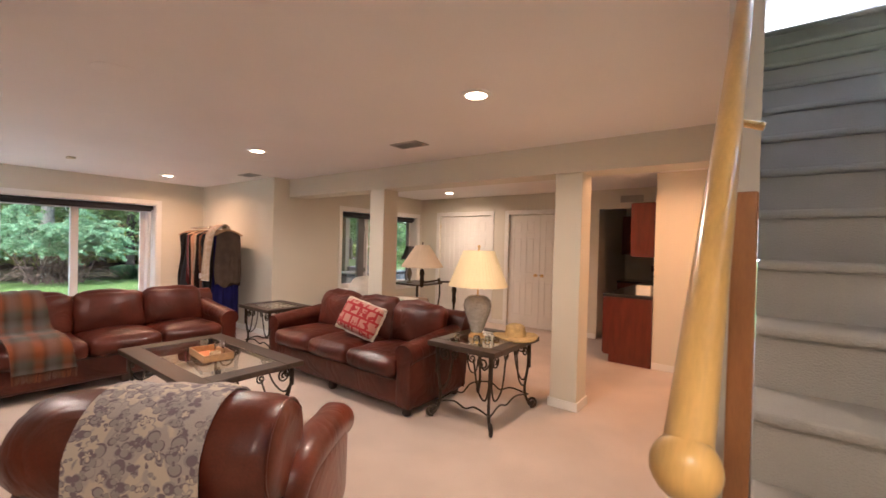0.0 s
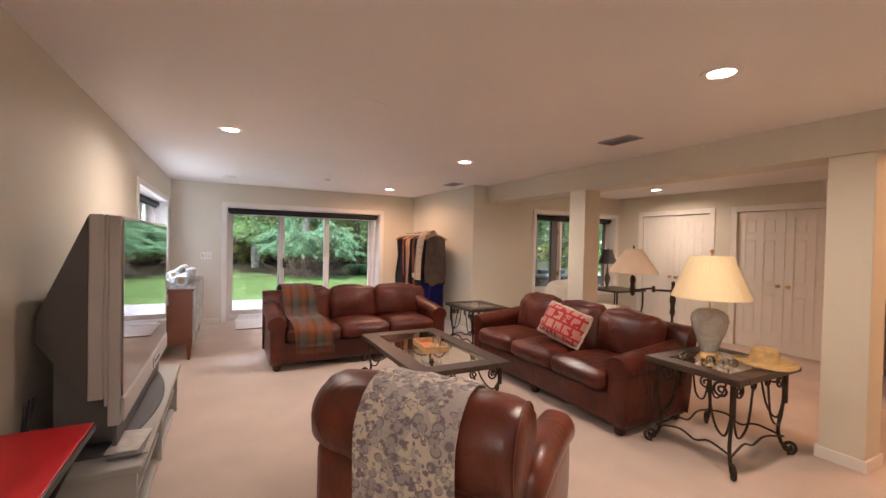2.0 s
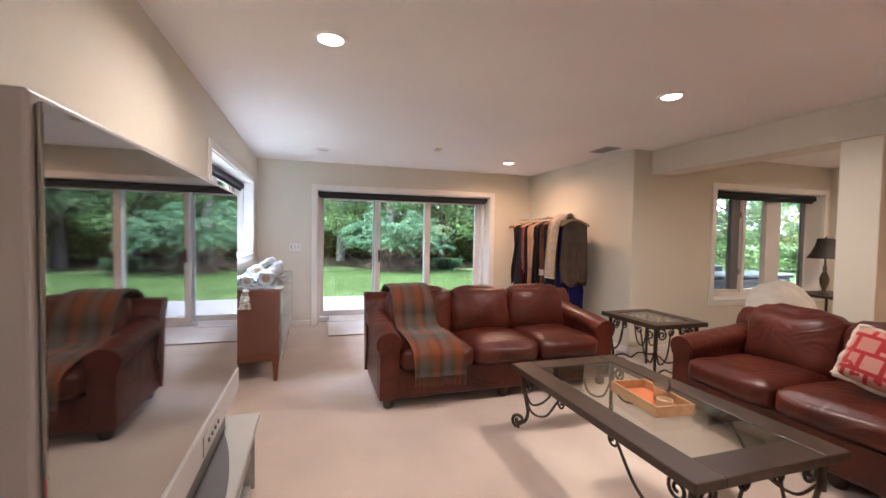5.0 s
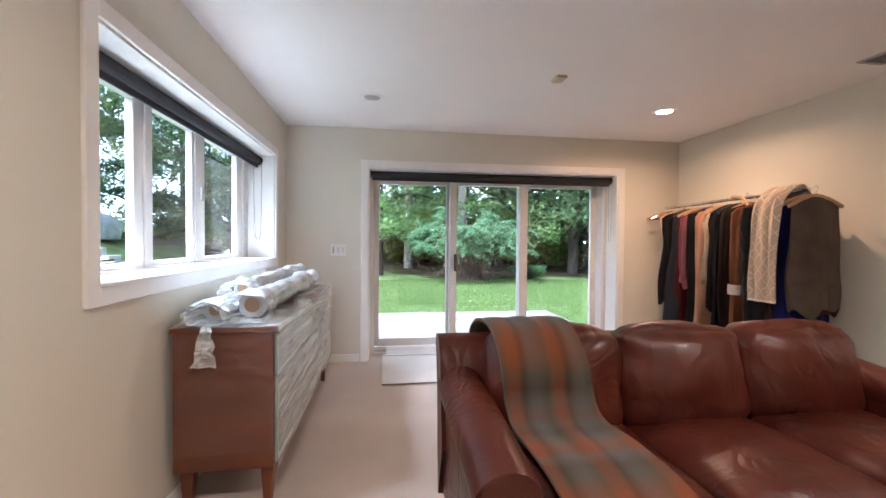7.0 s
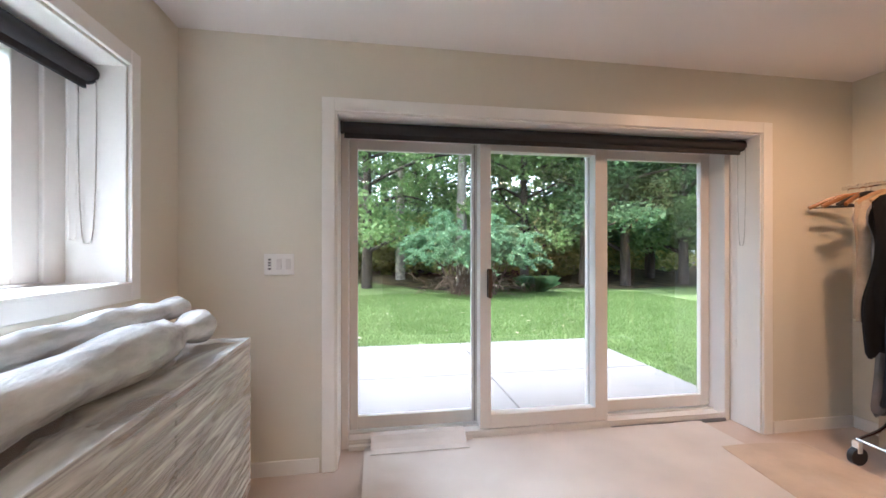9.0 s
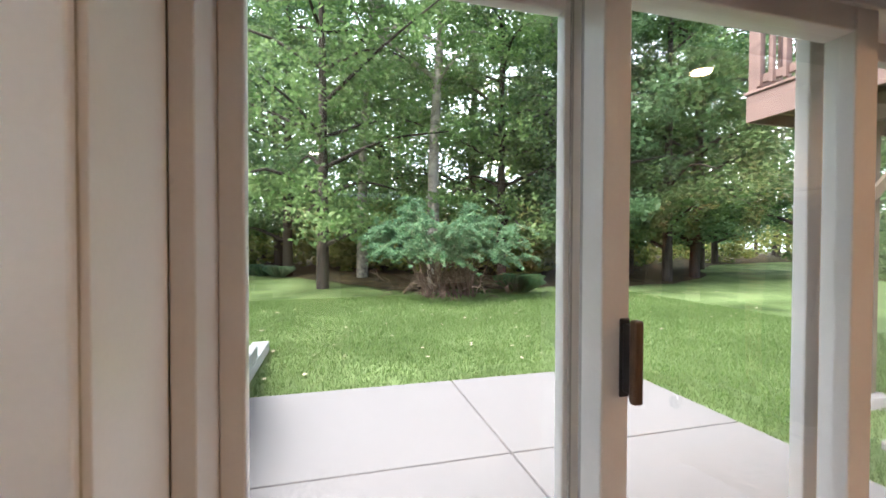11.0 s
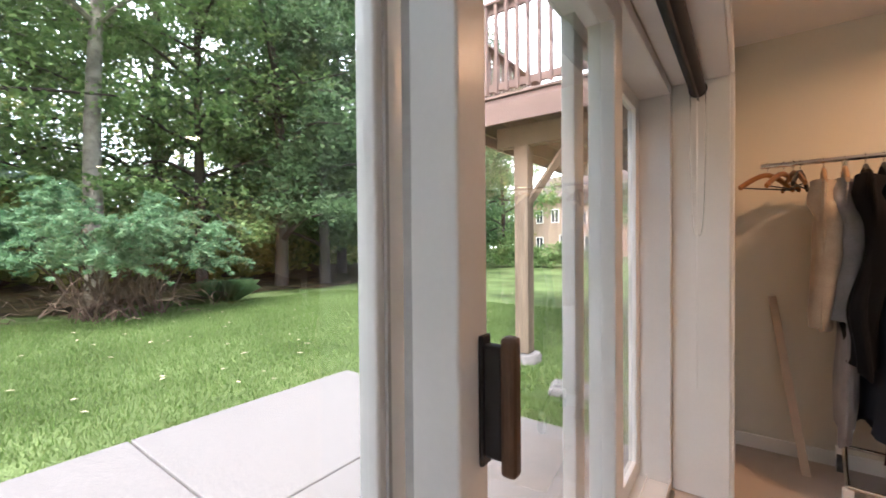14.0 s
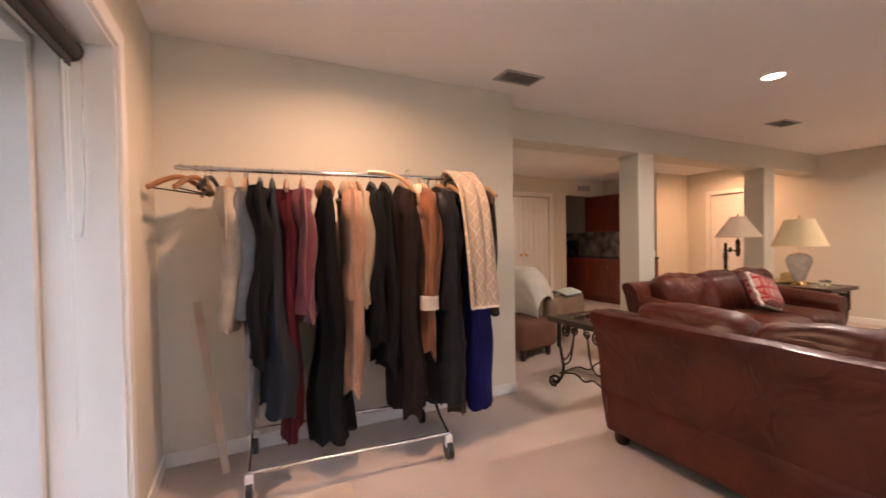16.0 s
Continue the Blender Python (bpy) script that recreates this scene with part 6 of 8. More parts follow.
def hanger(parent, material):
    bm = B()
    tube(bm, smooth_path([(0, -0.205, -0.128), (0, -0.1, -0.075), (0, 0, -0.05), (0, 0.1, -0.075), (0, 0.205, -0.128)], 4), 0.010, 6, 1.5)
    part("hanger_arm", bm, material, parent)
    bm = B()
    tube(bm, [(0, 0, -0.05), (0, 0, -0.02), (0, 0.016, 0.0), (0, 0.012, 0.016), (0, -0.004, 0.019), (0, -0.016, 0.008)], 0.0025, 5)
    part("hanger_hook", bm, M_CHROME, parent)


def garment(name, u, label, category, material, length, w=0.42, t=0.055, flare=1.0, sleeve=0.0, quilt=0.0, collar=None, cuff=None, seed=0.0, twist=0.0):
    """A garment on its hanger at place u along the rail; cloth in folds, sleeves at both sides."""
    g = thing(name, RM @ pose(-0.60 + (u + 0.60) * 1.13, 0.06, 1.70, 0, 0, twist), label, category, "garments on the rack")
    hanger(g, M_HANGER if material not in (C_BLACK, C_SLATE) else M_BLACK)
    bm = B()
    n, seg = 24, 44
    rings = []
    for i in range(n + 1):
        s = i / n
        z = -0.06 - length * s
        shoulder = min(1.0, 0.22 + 1.0 * (s * length / 0.10) ** 0.6) if s * length < 0.10 else 1.0
        ww = w * 0.57 * shoulder * (1 + (flare - 1) * max(0, s - 0.25) / 0.75) * (0.96 + 0.05 * math.sin(s * 5 + seed))
        tt = t * (0.30 + 0.70 * min(1, s * length / 0.22)) * (0.85 + 0.3 * s * flare) * (1 + 0.34 * noise.noise((s * 3.5, seed * 1.9, 2)))
        tt *= 1 + 1.8 * max(0, flare - 1) * s * s
        if quilt:
            tt *= 1 + 0.45 * abs(math.sin(z * math.pi / quilt))
            ww *= 1 + 0.05 * abs(math.sin(z * math.pi / quilt))
        ring = []
        for k in range(seg):
            a = 2 * math.pi * k / seg
            fold = 1 + (0.45 * min(1, s * 2.2)) * noise.noise((math.cos(a) * 2.2 + seed, math.sin(a) * 4.6, s * 1.6 + seed)) + 0.26 * noise.noise((math.cos(a) * 7, math.sin(a) * 11, s * 3 + seed)) + 0.16 * min(1, s * 2) * math.sin(a * 9 + seed * 2.3 + 1.5 * noise.noise((s * 3, seed, a)))
            ring.append(bm.verts.new((tt * fold * math.cos(a) + 0.05 * s * noise.noise((s * 2.5, seed * 3.1, 7)) + 0.03 * s * math.sin(a) * noise.noise((s * 2, seed, 3)), ww * (0.9 + 0.1 * fold) * math.sin(a), z + 0.09 * s ** 6 * noise.noise((math.cos(a) * 1.5, math.sin(a) * 2 + seed, 1)))))
        rings.append(ring)
    for a, b in zip(rings, rings[1:]):
        for k in range(seg):
            bm.faces.new((b[k], b[(k + 1) % seg], a[(k + 1) % seg], a[k]))
    bm.faces.new(rings[0][::-1])
    bm.faces.new(rings[-1])
    bmesh.ops.recalc_face_normals(bm, faces=bm.faces)
    part("cloth_body", bm, material, g, "", True)
    if sleeve:
        for sg in (-1, 1):
            bm = B()
            pts = smooth_path([(0, sg * w * 0.34, -0.13), (0.012 * sg, sg * (w * 0.43), -0.22), (0.025, sg * (w * 0.46), -0.40), (0.02 * sg, sg * (w * 0.44), -0.13 - sleeve)], 4)
            tube(bm, pts, 0.049, 14, 0.72, (1.15, 0.82))
            for v in bm.verts:
                v.co += noise.noise_vector(v.co * 16 + Vector((seed * 3, sg, 0))) * 0.010
            for v in bm.verts if quilt else ():
                v.co.x *= 1 + 0.4 * abs(math.sin(v.co.z * math.pi / quilt))
            sl = part("sleeve", bm, material, g, "", True)
            if cuff:
                bm = B()
                e = pts[-1]
                tube(bm, [e + Vector((0, 0, 0.07)), e + Vector((0, 0, -0.012))], 0.060, 12, 0.85)
                part("cuff", bm, cuff, sl, "cream fleece cuff", True)
    if collar:
        bm = B()
        lathe(bm, [(0.085, -0.14), (0.10, -0.10), (0.075, -0.06), (0.05, -0.045)], 14)
        for v in bm.verts:
            v.co += noise.noise_vector(v.co * 30) * 0.012
            v.co.x *= 0.62
        part("collar", bm, collar, g, "", True)
    return g


for k, u in enumerate((-0.83, -0.76, -0.72, -0.69)):
    h = thing("clothes_hanger", RM @ pose(u, 0.06, 1.70, 0, 0, (-32, -18, 14, -8)[k]), "empty wooden clothes hanger on the rack", "hanger", "empty hangers")
    hanger(h, M_OAKD if k < 3 else M_BLACK)
    bm = B()
    cyl(bm, (0, -0.19, -0.127), (0, 0.19, -0.127), 0.004, seg=8)
    part("hanger_bar", bm, M_BLACK, h)
h = thing("clothes_hanger", RM @ pose(0.40, 0.0, 1.715, 34, 0, 78), "pale wooden clothes hanger hooked askew over the rail", "hanger", "empty hangers")
hanger(h, M_HANGER)
garment("cardigan", -0.60, "cream knitted cardigan on a hanger", "cardigan", C_CREAM, 0.80, 0.38, 0.035, sleeve=0.72, seed=1)
garment("long_sweater", -0.53, "long grey knitted sweater on a hanger", "sweater", C_GREY, 1.32, 0.36, 0.03, sleeve=0.68, seed=2)
garment("blouse", -0.465, "black shiny blouse on a hanger", "blouse", C_BLACK, 0.98, 0.54, 0.05, sleeve=0.72, seed=3)
garment("wrap_dress", -0.41, "slate blue wrap dress with a flared hem", "dress", C_SLATE, 1.24, 0.42, 0.05, flare=1.35, seed=4)
garment("velvet_dress", -0.345, "long burgundy velvet dress on a hanger", "dress", C_BURG, 1.42, 0.36, 0.04, flare=1.15, sleeve=0.8, seed=5)
garment("cropped_jacket", -0.27, "dusty rose jacket on a hanger", "jacket", C_ROSE, 0.76, 0.42, 0.045, sleeve=0.66, seed=6)
garment("long_black_dress", -0.155, "long black dress with a brown fur collar", "dress", C_BLACK, 1.46, 0.44, 0.072, flare=1.08, collar=C_FUR, seed=7)
garment("wool_coat", -0.035, "long peach wool coat on a hanger", "coat", C_PEACH, 1.20, 0.46, 0.05, sleeve=0.6, collar=C_BEIGE, seed=8)
garment("beige_jacket", 0.015, "beige wool jacket on a hanger", "jacket", C_BEIGE, 0.72, 0.42, 0.03, sleeve=0.58, seed=9)
garment("black_blouse", 0.085, "black top on a wooden hanger", "blouse", C_BLACK, 0.92, 0.42, 0.05, sleeve=0.62, seed=10)
garment("black_skirt_suit", 0.155, "black jacket with an uneven lace hem", "jacket", C_BLACK, 1.10, 0.40, 0.045, flare=1.1, seed=11)
garment("brown_overcoat", 0.255, "dark brown wool overcoat on a wooden hanger", "coat", C_ESP, 1.38, 0.48, 0.075, sleeve=0.66, seed=12)
garment("suede_coat", 0.37, "rust suede coat with cream fleece cuffs", "coat", C_RUST, 1.02, 0.48, 0.055, sleeve=0.68, collar=M_FRINGE, cuff=M_FRINGE, seed=13)
garment("puffer_coat", 0.475, "charcoal quilted puffer coat on the rack", "coat", C_PUFF, 1.34, 0.48, 0.075, sleeve=0.7, quilt=0.085, seed=14)
garment("taupe_trousers", 0.55, "long taupe trousers on a hanger", "trousers", C_TAUPE, 1.46, 0.30, 0.045, seed=15)
garment("blue_robe", 0.68, "royal blue robe at the rack's end", "robe", C_BLUE, 1.42, 0.34, 0.07, flare=1.15, seed=16, twist=4)
# pale jacket thrown over the end of the rail
pj = thing("lace_jacket", RM @ pose(0.74, 0.02, 1.715, 0, 0, 6), "cream lace jacket thrown over the rail's end", "jacket", "garments on the rack")
bm = B()
prof = smooth_path([(-0.23, -0.84, 0), (-0.22, -0.5, 0), (-0.19, -0.16, 0), (-0.11, -0.03, 0), (0.0, 0.03, 0), (0.05, 0.0, 0), (0.10, -0.10, 0), (0.13, -0.22, 0), (0.14, -0.30, 0)], 4)
rows = []
for i, p in enumerate(prof):
    rows.append([(-0.09 + 0.21 * j / 12 + 0.05 * max(0, -p.y) + 0.02 * noise.noise((i * 0.2, j * 0.4, 1)) * min(1, abs(p.y) * 3), p.x + 0.03 * noise.noise((j * 0.55, p.y * 2, 4)) - 0.02 * (abs(p.y)), p.y + 0.012 * noise.noise((j, i * 0.3, 2))) for j in range(13)])
sheet(bm, rows, 0.012)


def lace(nt, co):
    sep = nt.nodes.new("ShaderNodeSeparateXYZ")
    nt.links.new(co, sep.inputs[0])
    n = nt.nodes.new("ShaderNodeTexNoise")
    n.inputs["Scale"].default_value = 14
    nt.links.new(co, n.inputs[0])
    wob = calc(nt, "MULTIPLY", n.outputs[0], 0.05)
    side = calc(nt, "MULTIPLY", calc(nt, "ADD", sep.outputs[0], wob), 1.5)
    lines = [calc(nt, "PINGPONG", calc(nt, op, sep.outputs[2], side), 0.055) for op in ("ADD", "SUBTRACT")]
    near = calc(nt, "MINIMUM", lines[0], lines[1])
    return ramp_of(nt, near, [(0, (0.70, 0.62, 0.52)), (0.008, (0.47, 0.36, 0.25)), (0.05, (0.50, 0.39, 0.28))], False)


part("cloth", bm, pattern_mat("cream_lace", lace), pj, "", True)
for row in (rows[0], rows[-1]):
    bm = B()
    tube(bm, [Vector(p) for p in row], 0.009, 6)
    part("hem", bm, M_FRINGE, pj, "bound cream hem", True)
st2 = garment("taupe_cardigan", 0.77, "taupe cardigan hanging at the rack's end", "cardigan", C_TAUPE, 0.84, 0.34, 0.045, seed=17)

# slat leaning in the corner
ls = thing("leaning_board", pose(-7.12, 3.60, 0), "thin wooden slat leaning in the corner", "board")
bm = B()
hexa(bm, [(0.12, -0.10, 0.0), (0.16, -0.10, 0.0), (0.16, -0.088, 0.0), (0.12, -0.088, 0.0), (-0.02, 0.108, 0.95), (0.02, 0.108, 0.95), (0.02, 0.120, 0.95), (-0.02, 0.120, 0.95)])
bmesh.ops.recalc_face_normals(bm, faces=bm.faces)
part("board", bm, M_BACKING, ls)

# ---- carpet remnant on the floor in front of the patio door ----
rm = thing("carpet_remnant", pose(0, 0, 0.0), "pale carpet remnant lying in front of the patio door", "rug")
bm = B()
rows = [[(-7.54 + (1.01 + 0.01 * noise.noise((j * 0.5, 0, 1))) * i / 20, 0.24 + 2.44 * j / 30, 0.011 + 0.003 * noise.noise((i * 0.5, j * 0.4, 2))) for j in range(31)] for i in range(21)]
sheet(bm, rows, 0.009)
bmesh.ops.recalc_face_normals(bm, faces=bm.faces)
part("carpet_sheet", bm, M_REMNANT, rm)
bm = B()
tube(bm, [(-6.527, 0.24, 0.012), (-6.525, 1.4, 0.012), (-6.527, 2.66, 0.012)], 0.006, 6)
part("bound_edge", bm, M_TAUPE, rm, "dark edge of the remnant")
bm = B()   # flap over the sill
rows = [[(x, 0.28 + 0.62 * j / 8, z + 0.012) for j in range(9)] for x, z in ((-7.60, 0.062), (-7.55, 0.060), (-7.51, 0.036), (-7.46, 0.014), (-7.40, 0.012))]
sheet(bm, rows, 0.006)
part("sill_flap", bm, M_REMNANT, rm)
fo = thing("folded_carpet", pose(0, 0, 0), "tan-backed carpet piece folded over at its corner", "rug")
bm = B()
rows = []
for i in range(13):
    s = i / 12
    rows.append([(-7.16 + 0.72 * j / 8 + 0.05 * s, 2.50 + 0.56 * s - 0.10 * j / 8 * (1 - s), 0.022 + 0.03 * math.sin(min(1, s * 1.05) * math.pi) * (0.4 + 0.6 * j / 8)) for j in range(9)])
sheet(bm, rows, 0.008)
bmesh.ops.recalc_face_normals(bm, faces=bm.faces)
part("backing", bm, M_BACKING, fo, "", True)

# ---- clutter by the television ----
for k, (x, z, c) in enumerate(((-1.62, 0.431, (0.55, 0.52, 0.48)), (-1.60, 0.441, (0.16, 0.16, 0.17)), (-1.63, 0.451, (0.62, 0.60, 0.56)))):
    mg = thing("magazine", pose(x, -0.31 - 0.01 * k, z, 0, 0, 4 - 5 * k), "thin magazine lying on the television stand", "magazine", "magazines")
    bm = B()
    box(bm, -0.13, 0.13, -0.07, 0.07, 0, 0.009, 0.002)
    part("cover", bm, mat("magazine_cover", c, 0.4, var=0.15, scale=15), mg)
for k in range(3):
    cb = thing("cable", pose(-1.52 - 0.05 * k, -0.70, 0.0), "black cable hanging behind the television", "cable", "television cables")
    bm = B()
    tube(bm, smooth_path([(0, 0.0, 0.75), (0.04 + 0.03 * k, 0.0, 0.5), (-0.03, 0.01, 0.35), (0.10 + 0.04 * k, 0.02, 0.22), (0.14, 0.0, 0.08), (0.05, 0.0, 0.008)], 5), 0.006, 6)
    part("cord", bm, M_BLACK, cb, "", True)


# ---- outdoors ----
M_GRASS = mat("mown_grass", (0.088, 0.135, 0.032), 0.9, var=0.28, scale=0.55, fine=55, bump=1.0, dist=0.04, col2=(0.17, 0.22, 0.08), spec=0.12)
M_CONC = mat("pale_concrete", (0.208, 0.190, 0.178), 0.85, var=0.22, scale=45, fine=120, bump=0.6, dist=0.004, spec=0.2)
M_LITTER = mat("forest_floor", (0.045, 0.034, 0.020), 0.95, var=0.5, scale=2.0, fine=16, bump=1.0, dist=0.06, col2=(0.08, 0.065, 0.03), spec=0.1)
M_BARK = mat("grey_bark", (0.085, 0.070, 0.055), 0.95, var=0.4, scale=5, fine=26, bump=1.0, dist=0.03, stretch=(1, 1, 0.25), spec=0.1)
M_PALEBARK = mat("pale_birch_bark", (0.30, 0.27, 0.22), 0.9, var=0.45, scale=6, fine=22, bump=0.8, dist=0.02, spec=0.1)
M_TIE = mat("weathered_grey_timber", (0.29, 0.285, 0.265), 0.9, var=0.25, scale=3, fine=40, bump=0.7, dist=0.006, stretch=(0.3, 3, 3), spec=0.15, rand=0.12)
M_DECK = mat("stained_deck_wood", (0.22, 0.145, 0.12), 0.8, var=0.18, scale=3, fine=40, bump=0.4, dist=0.003, stretch=(1, 1, 3), spec=0.2)
M_POSTW = mat("pressure_treated_post", (0.20, 0.15, 0.105), 0.85, var=0.25, scale=3, fine=40, bump=0.5, dist=0.004, stretch=(4, 4, 0.5), spec=0.2)


def leaf_mat(name, col, col2):
    m = bpy.data.materials.new(name)
    m.use_nodes = True
    nt = m.node_tree
    b = nt.nodes["Principled BSDF"]
    b.inputs["Roughness"].default_value = 0.55
    b.inputs["Specular IOR Level"].default_value = 0.25
    geo = nt.nodes.new("ShaderNodeNewGeometry")
    info = nt.nodes.new("ShaderNodeObjectInfo")
    r = nt.nodes.new("ShaderNodeValToRGB")
    r.color_ramp.elements[0].color, r.color_ramp.elements[1].color = (*col, 1), (*col2, 1)
    nt.links.new(geo.outputs["Random Per Island"], r.inputs[0])
    mr = nt.nodes.new("ShaderNodeMapRange")
    mr.inputs[3].default_value, mr.inputs[4].default_value = 0.72, 1.2
    nt.links.new(info.outputs["Random"], mr.inputs[0])
    mx = nt.nodes.new("ShaderNodeMix")
    mx.data_type, mx.blend_type = "RGBA", "MULTIPLY"
    mx.inputs[0].default_value = 1.0
    nt.links.new(r.outputs[0], mx.inputs[6])
    nt.links.new(mr.outputs[0], mx.inputs[7])
    nt.links.new(mx.outputs[2], b.inputs["Base Color"])
    tr = nt.nodes.new("ShaderNodeBsdfTranslucent")
    nt.links.new(mx.outputs[2], tr.inputs[0])
    ms = nt.nodes.new("ShaderNodeMixShader")
    ms.inputs[0].default_value = 0.46
    nt.links.new(b.outputs[0], ms.inputs[1])
    nt.links.new(tr.outputs[0], ms.inputs[2])
    nt.links.new(ms.outputs[0], nt.nodes["Material Output"].inputs[0])
    return m


M_LEAF = leaf_mat("maple_leaves", (0.11, 0.19, 0.055), (0.23, 0.32, 0.115))
M_LEAF2 = leaf_mat("dark_leaves", (0.085, 0.16, 0.06), (0.185, 0.275, 0.12))
M_BUSHL = leaf_mat("blue_green_leaves", (0.10, 0.19, 0.095), (0.24, 0.36, 0.19))
# far leaves lightened to yellow-green: sunlight put into the colour
M_FARL = leaf_mat("far_leaves_sun_in_colour", (0.13, 0.19, 0.05), (0.38, 0.38, 0.11))


def height(x, y):
    """Height of the lawn: level by the patio, banked up behind the timber wall."""
    def ss(t):
        t = max(0.0, min(1.0, t))
        return t * t * (3 - 2 * t)
    bank = 0.72 * ss((-0.62 - y) / 0.5) * ss((x + 12.9) / 2.6) * ss((y + 22) / 10)
    roll = 0.10 * noise.noise((x * 0.09, y * 0.09, 0)) * ss((-x - 12) / 8)
    knoll = 1.5 * ss((-y - 0.52 * (-x - 7.2) - 0.5) / 4) * ss((-x - 9) / 7)
    return -0.13 + bank + roll + knoll + 0.30 * ss((-y - 2) / 14) * ss((-x - 16) / 10)


xs = [400, 160, 40, 10, 2.6, -5.15, -6.2, -7.2, -7.76, -7.9, -8.4, -9, -9.5, -10, -10.4, -10.76, -11.2, -11.8, -12.4, -13, -14, -15, -16, -17, -18, -20, -22, -25, -28, -32, -38, -50, -80, -160, -400]
ys = [-400, -160, -80, -45, -30, -22, -16, -12, -9, -6, -4, -2.5, -1.6, -1.2, -1.0, -0.8, -0.6, -0.46, 0.5, 1.5, 2.5, 3.5, 4.5, 6, 8, 10, 13, 17, 22, 30, 45, 80, 160, 400]
bm = B()
grid = [[bm.verts.new((x, y, height(x, y))) for y in ys] for x in xs]
for i in range(len(xs) - 1):
    for j in range(len(ys) - 1):
        if xs[i] < 2.7 and xs[i + 1] > -7.8 and -1.1 < ys[j] and ys[j + 1] < 4.0:
            continue
        bm.faces.new((grid[i][j], grid[i + 1][j], grid[i + 1][j + 1], grid[i][j + 1]))
bmesh.ops.recalc_face_normals(bm, faces=bm.faces)
for f in bm.faces:
    if f.normal.z < 0:
        f.normal_flip()
struct("ground", bm, M_GRASS, "mown green lawn with some pale patches", True)
patio = tagged(new("patio"), "pale exposed-aggregate concrete patio with tooled joints", kind="structure")
for a in ((-9.243, -7.775, -0.42, 1.532), (-9.243, -7.775, 1.548, 3.5), (-10.75, -9.257, -0.42, 1.532), (-10.75, -9.257, 1.548, 3.5)):
    bm = B()
    box(bm, *a, -0.24, -0.085, 0.008)
    part("slab", bm, M_CONC, patio)

# lawn blades near the patio edge, seen close through the door
def blades(name, n, x0, x1, y0, y1, h, seed):
    rng = np.random.default_rng(seed)
    px_ = rng.uniform(x0, x1, n)
    py_ = rng.uniform(y0, y1, n)
    keep = ~((px_ > -10.77) & (py_ > -0.45) & (py_ < 3.52)) & ~((px_ > -12.7) & (py_ < -0.42) & (py_ > -0.75))
    px_, py_ = px_[keep], py_[keep]
    n = len(px_)
    pz = np.array([height(a, b) for a, b in zip(px_, py_)])
    ang, hh = rng.uniform(0, 6.283, n), h * rng.uniform(0.5, 1.3, n)
    w = 0.006
    dx, dy = np.cos(ang) * w, np.sin(ang) * w
    lx, ly = rng.normal(0, 0.35, n) * hh, rng.normal(0, 0.35, n) * hh
    v = np.stack([np.stack([px_ - dx, py_ - dy, pz - 0.005], 1), np.stack([px_ + dx, py_ + dy, pz - 0.005], 1), np.stack([px_ + lx, py_ + ly, pz + hh], 1)], 1).reshape(-1, 3)
    me = bpy.data.meshes.new(name)
    me.from_pydata(v.tolist(), [], np.arange(3 * n).reshape(-1, 3).tolist())
    me.materials.append(M_BLADE)
    return tagged(new(name, me), "short mown grass blades along the patio", "grass", kind="stuff")


M_BLADE = leaf_mat("grass_blades", (0.088, 0.155, 0.030), (0.195, 0.255, 0.085))
blades("grass", 200000, -17.5, -7.7, -4.0, 9.0, 0.045, 5)

# pale hazy sky low over the woods
M_HAZE = glow_mat("hazy_sky", (0.93, 0.97, 1.0), 1.0)
bm = B()
rows = []
for a in range(176, 400, 8):
    q = radians(a)
    rows.append([(-8 + 95 * math.sin(q), 105 * math.cos(q), z) for z in (-3, 25, 60, 110)])
sheet(bm, rows)
struct("backdrop", bm, M_HAZE, "pale hazy sky low over the woods")

# forest floor beyond the lawn
EDGE = [(-12, -60), (-24, -26), (-31, -14), (-31, -8), (-27, -3), (-22, 0.2), (-18.6, 2.2), (-18.3, 4.6), (-18.6, 8), (-18.4, 11), (-21, 16), (-26, 21), (-30, 30), (-34, 60)]
bm = B()
rows = []
for k in range(8):
    rows.append([(p.x - 9.0 * k + 0.7 * noise.noise((p.x, p.y, k)) * (k == 0), p.y, height(p.x, p.y) + 0.03 + 0.12 * k) for p in smooth_path([(a, b, 0) for a, b in EDGE], 4)])
sheet(bm, rows)
for f in bm.faces:
    f.normal_update()
    if f.normal.z < 0:
        f.normal_flip()
struct("forest_floor", bm, M_LITTER, "brown leaf litter under the trees", True)


def leaf_cloud(name, centres, radii, per, size, material, seed, aspect=0.55, flat=0.75, tilt=0.0):
    """Leaves in uneven clumps: small pointed cards, each an island."""
    rng = np.random.default_rng(seed)
    c = np.repeat(np.array(centres), per, 0)
    r = np.repeat(np.array(radii), per)[:, None]
    n = len(c)
    d = rng.normal(0, 1, (n, 3))
    d /= np.linalg.norm(d, axis=1)[:, None]
    p = c + d * r * (rng.uniform(0, 1, (n, 1)) ** 0.45) * np.array([1, 1, flat])
    u = rng.normal(0, 1, (n, 3)) * np.array([1, 1, 0.55])
    u /= np.linalg.norm(u, axis=1)[:, None]
    v = np.cross(u, rng.normal(0, 0.55, (n, 3)) + np.array([0, 0, tilt]))
    v /= np.linalg.norm(v, axis=1)[:, None]
    s = size * rng.uniform(0.55, 1.3, (n, 1))
    quad = np.stack([p - u * s, p - v * s * aspect, p + u * s, p + v * s * aspect], 1).reshape(-1, 3)
    me = bpy.data.meshes.new(name)
    me.from_pydata(quad.tolist(), [], np.arange(4 * n).reshape(-1, 4).tolist())
    me.materials.append(material)
    return me


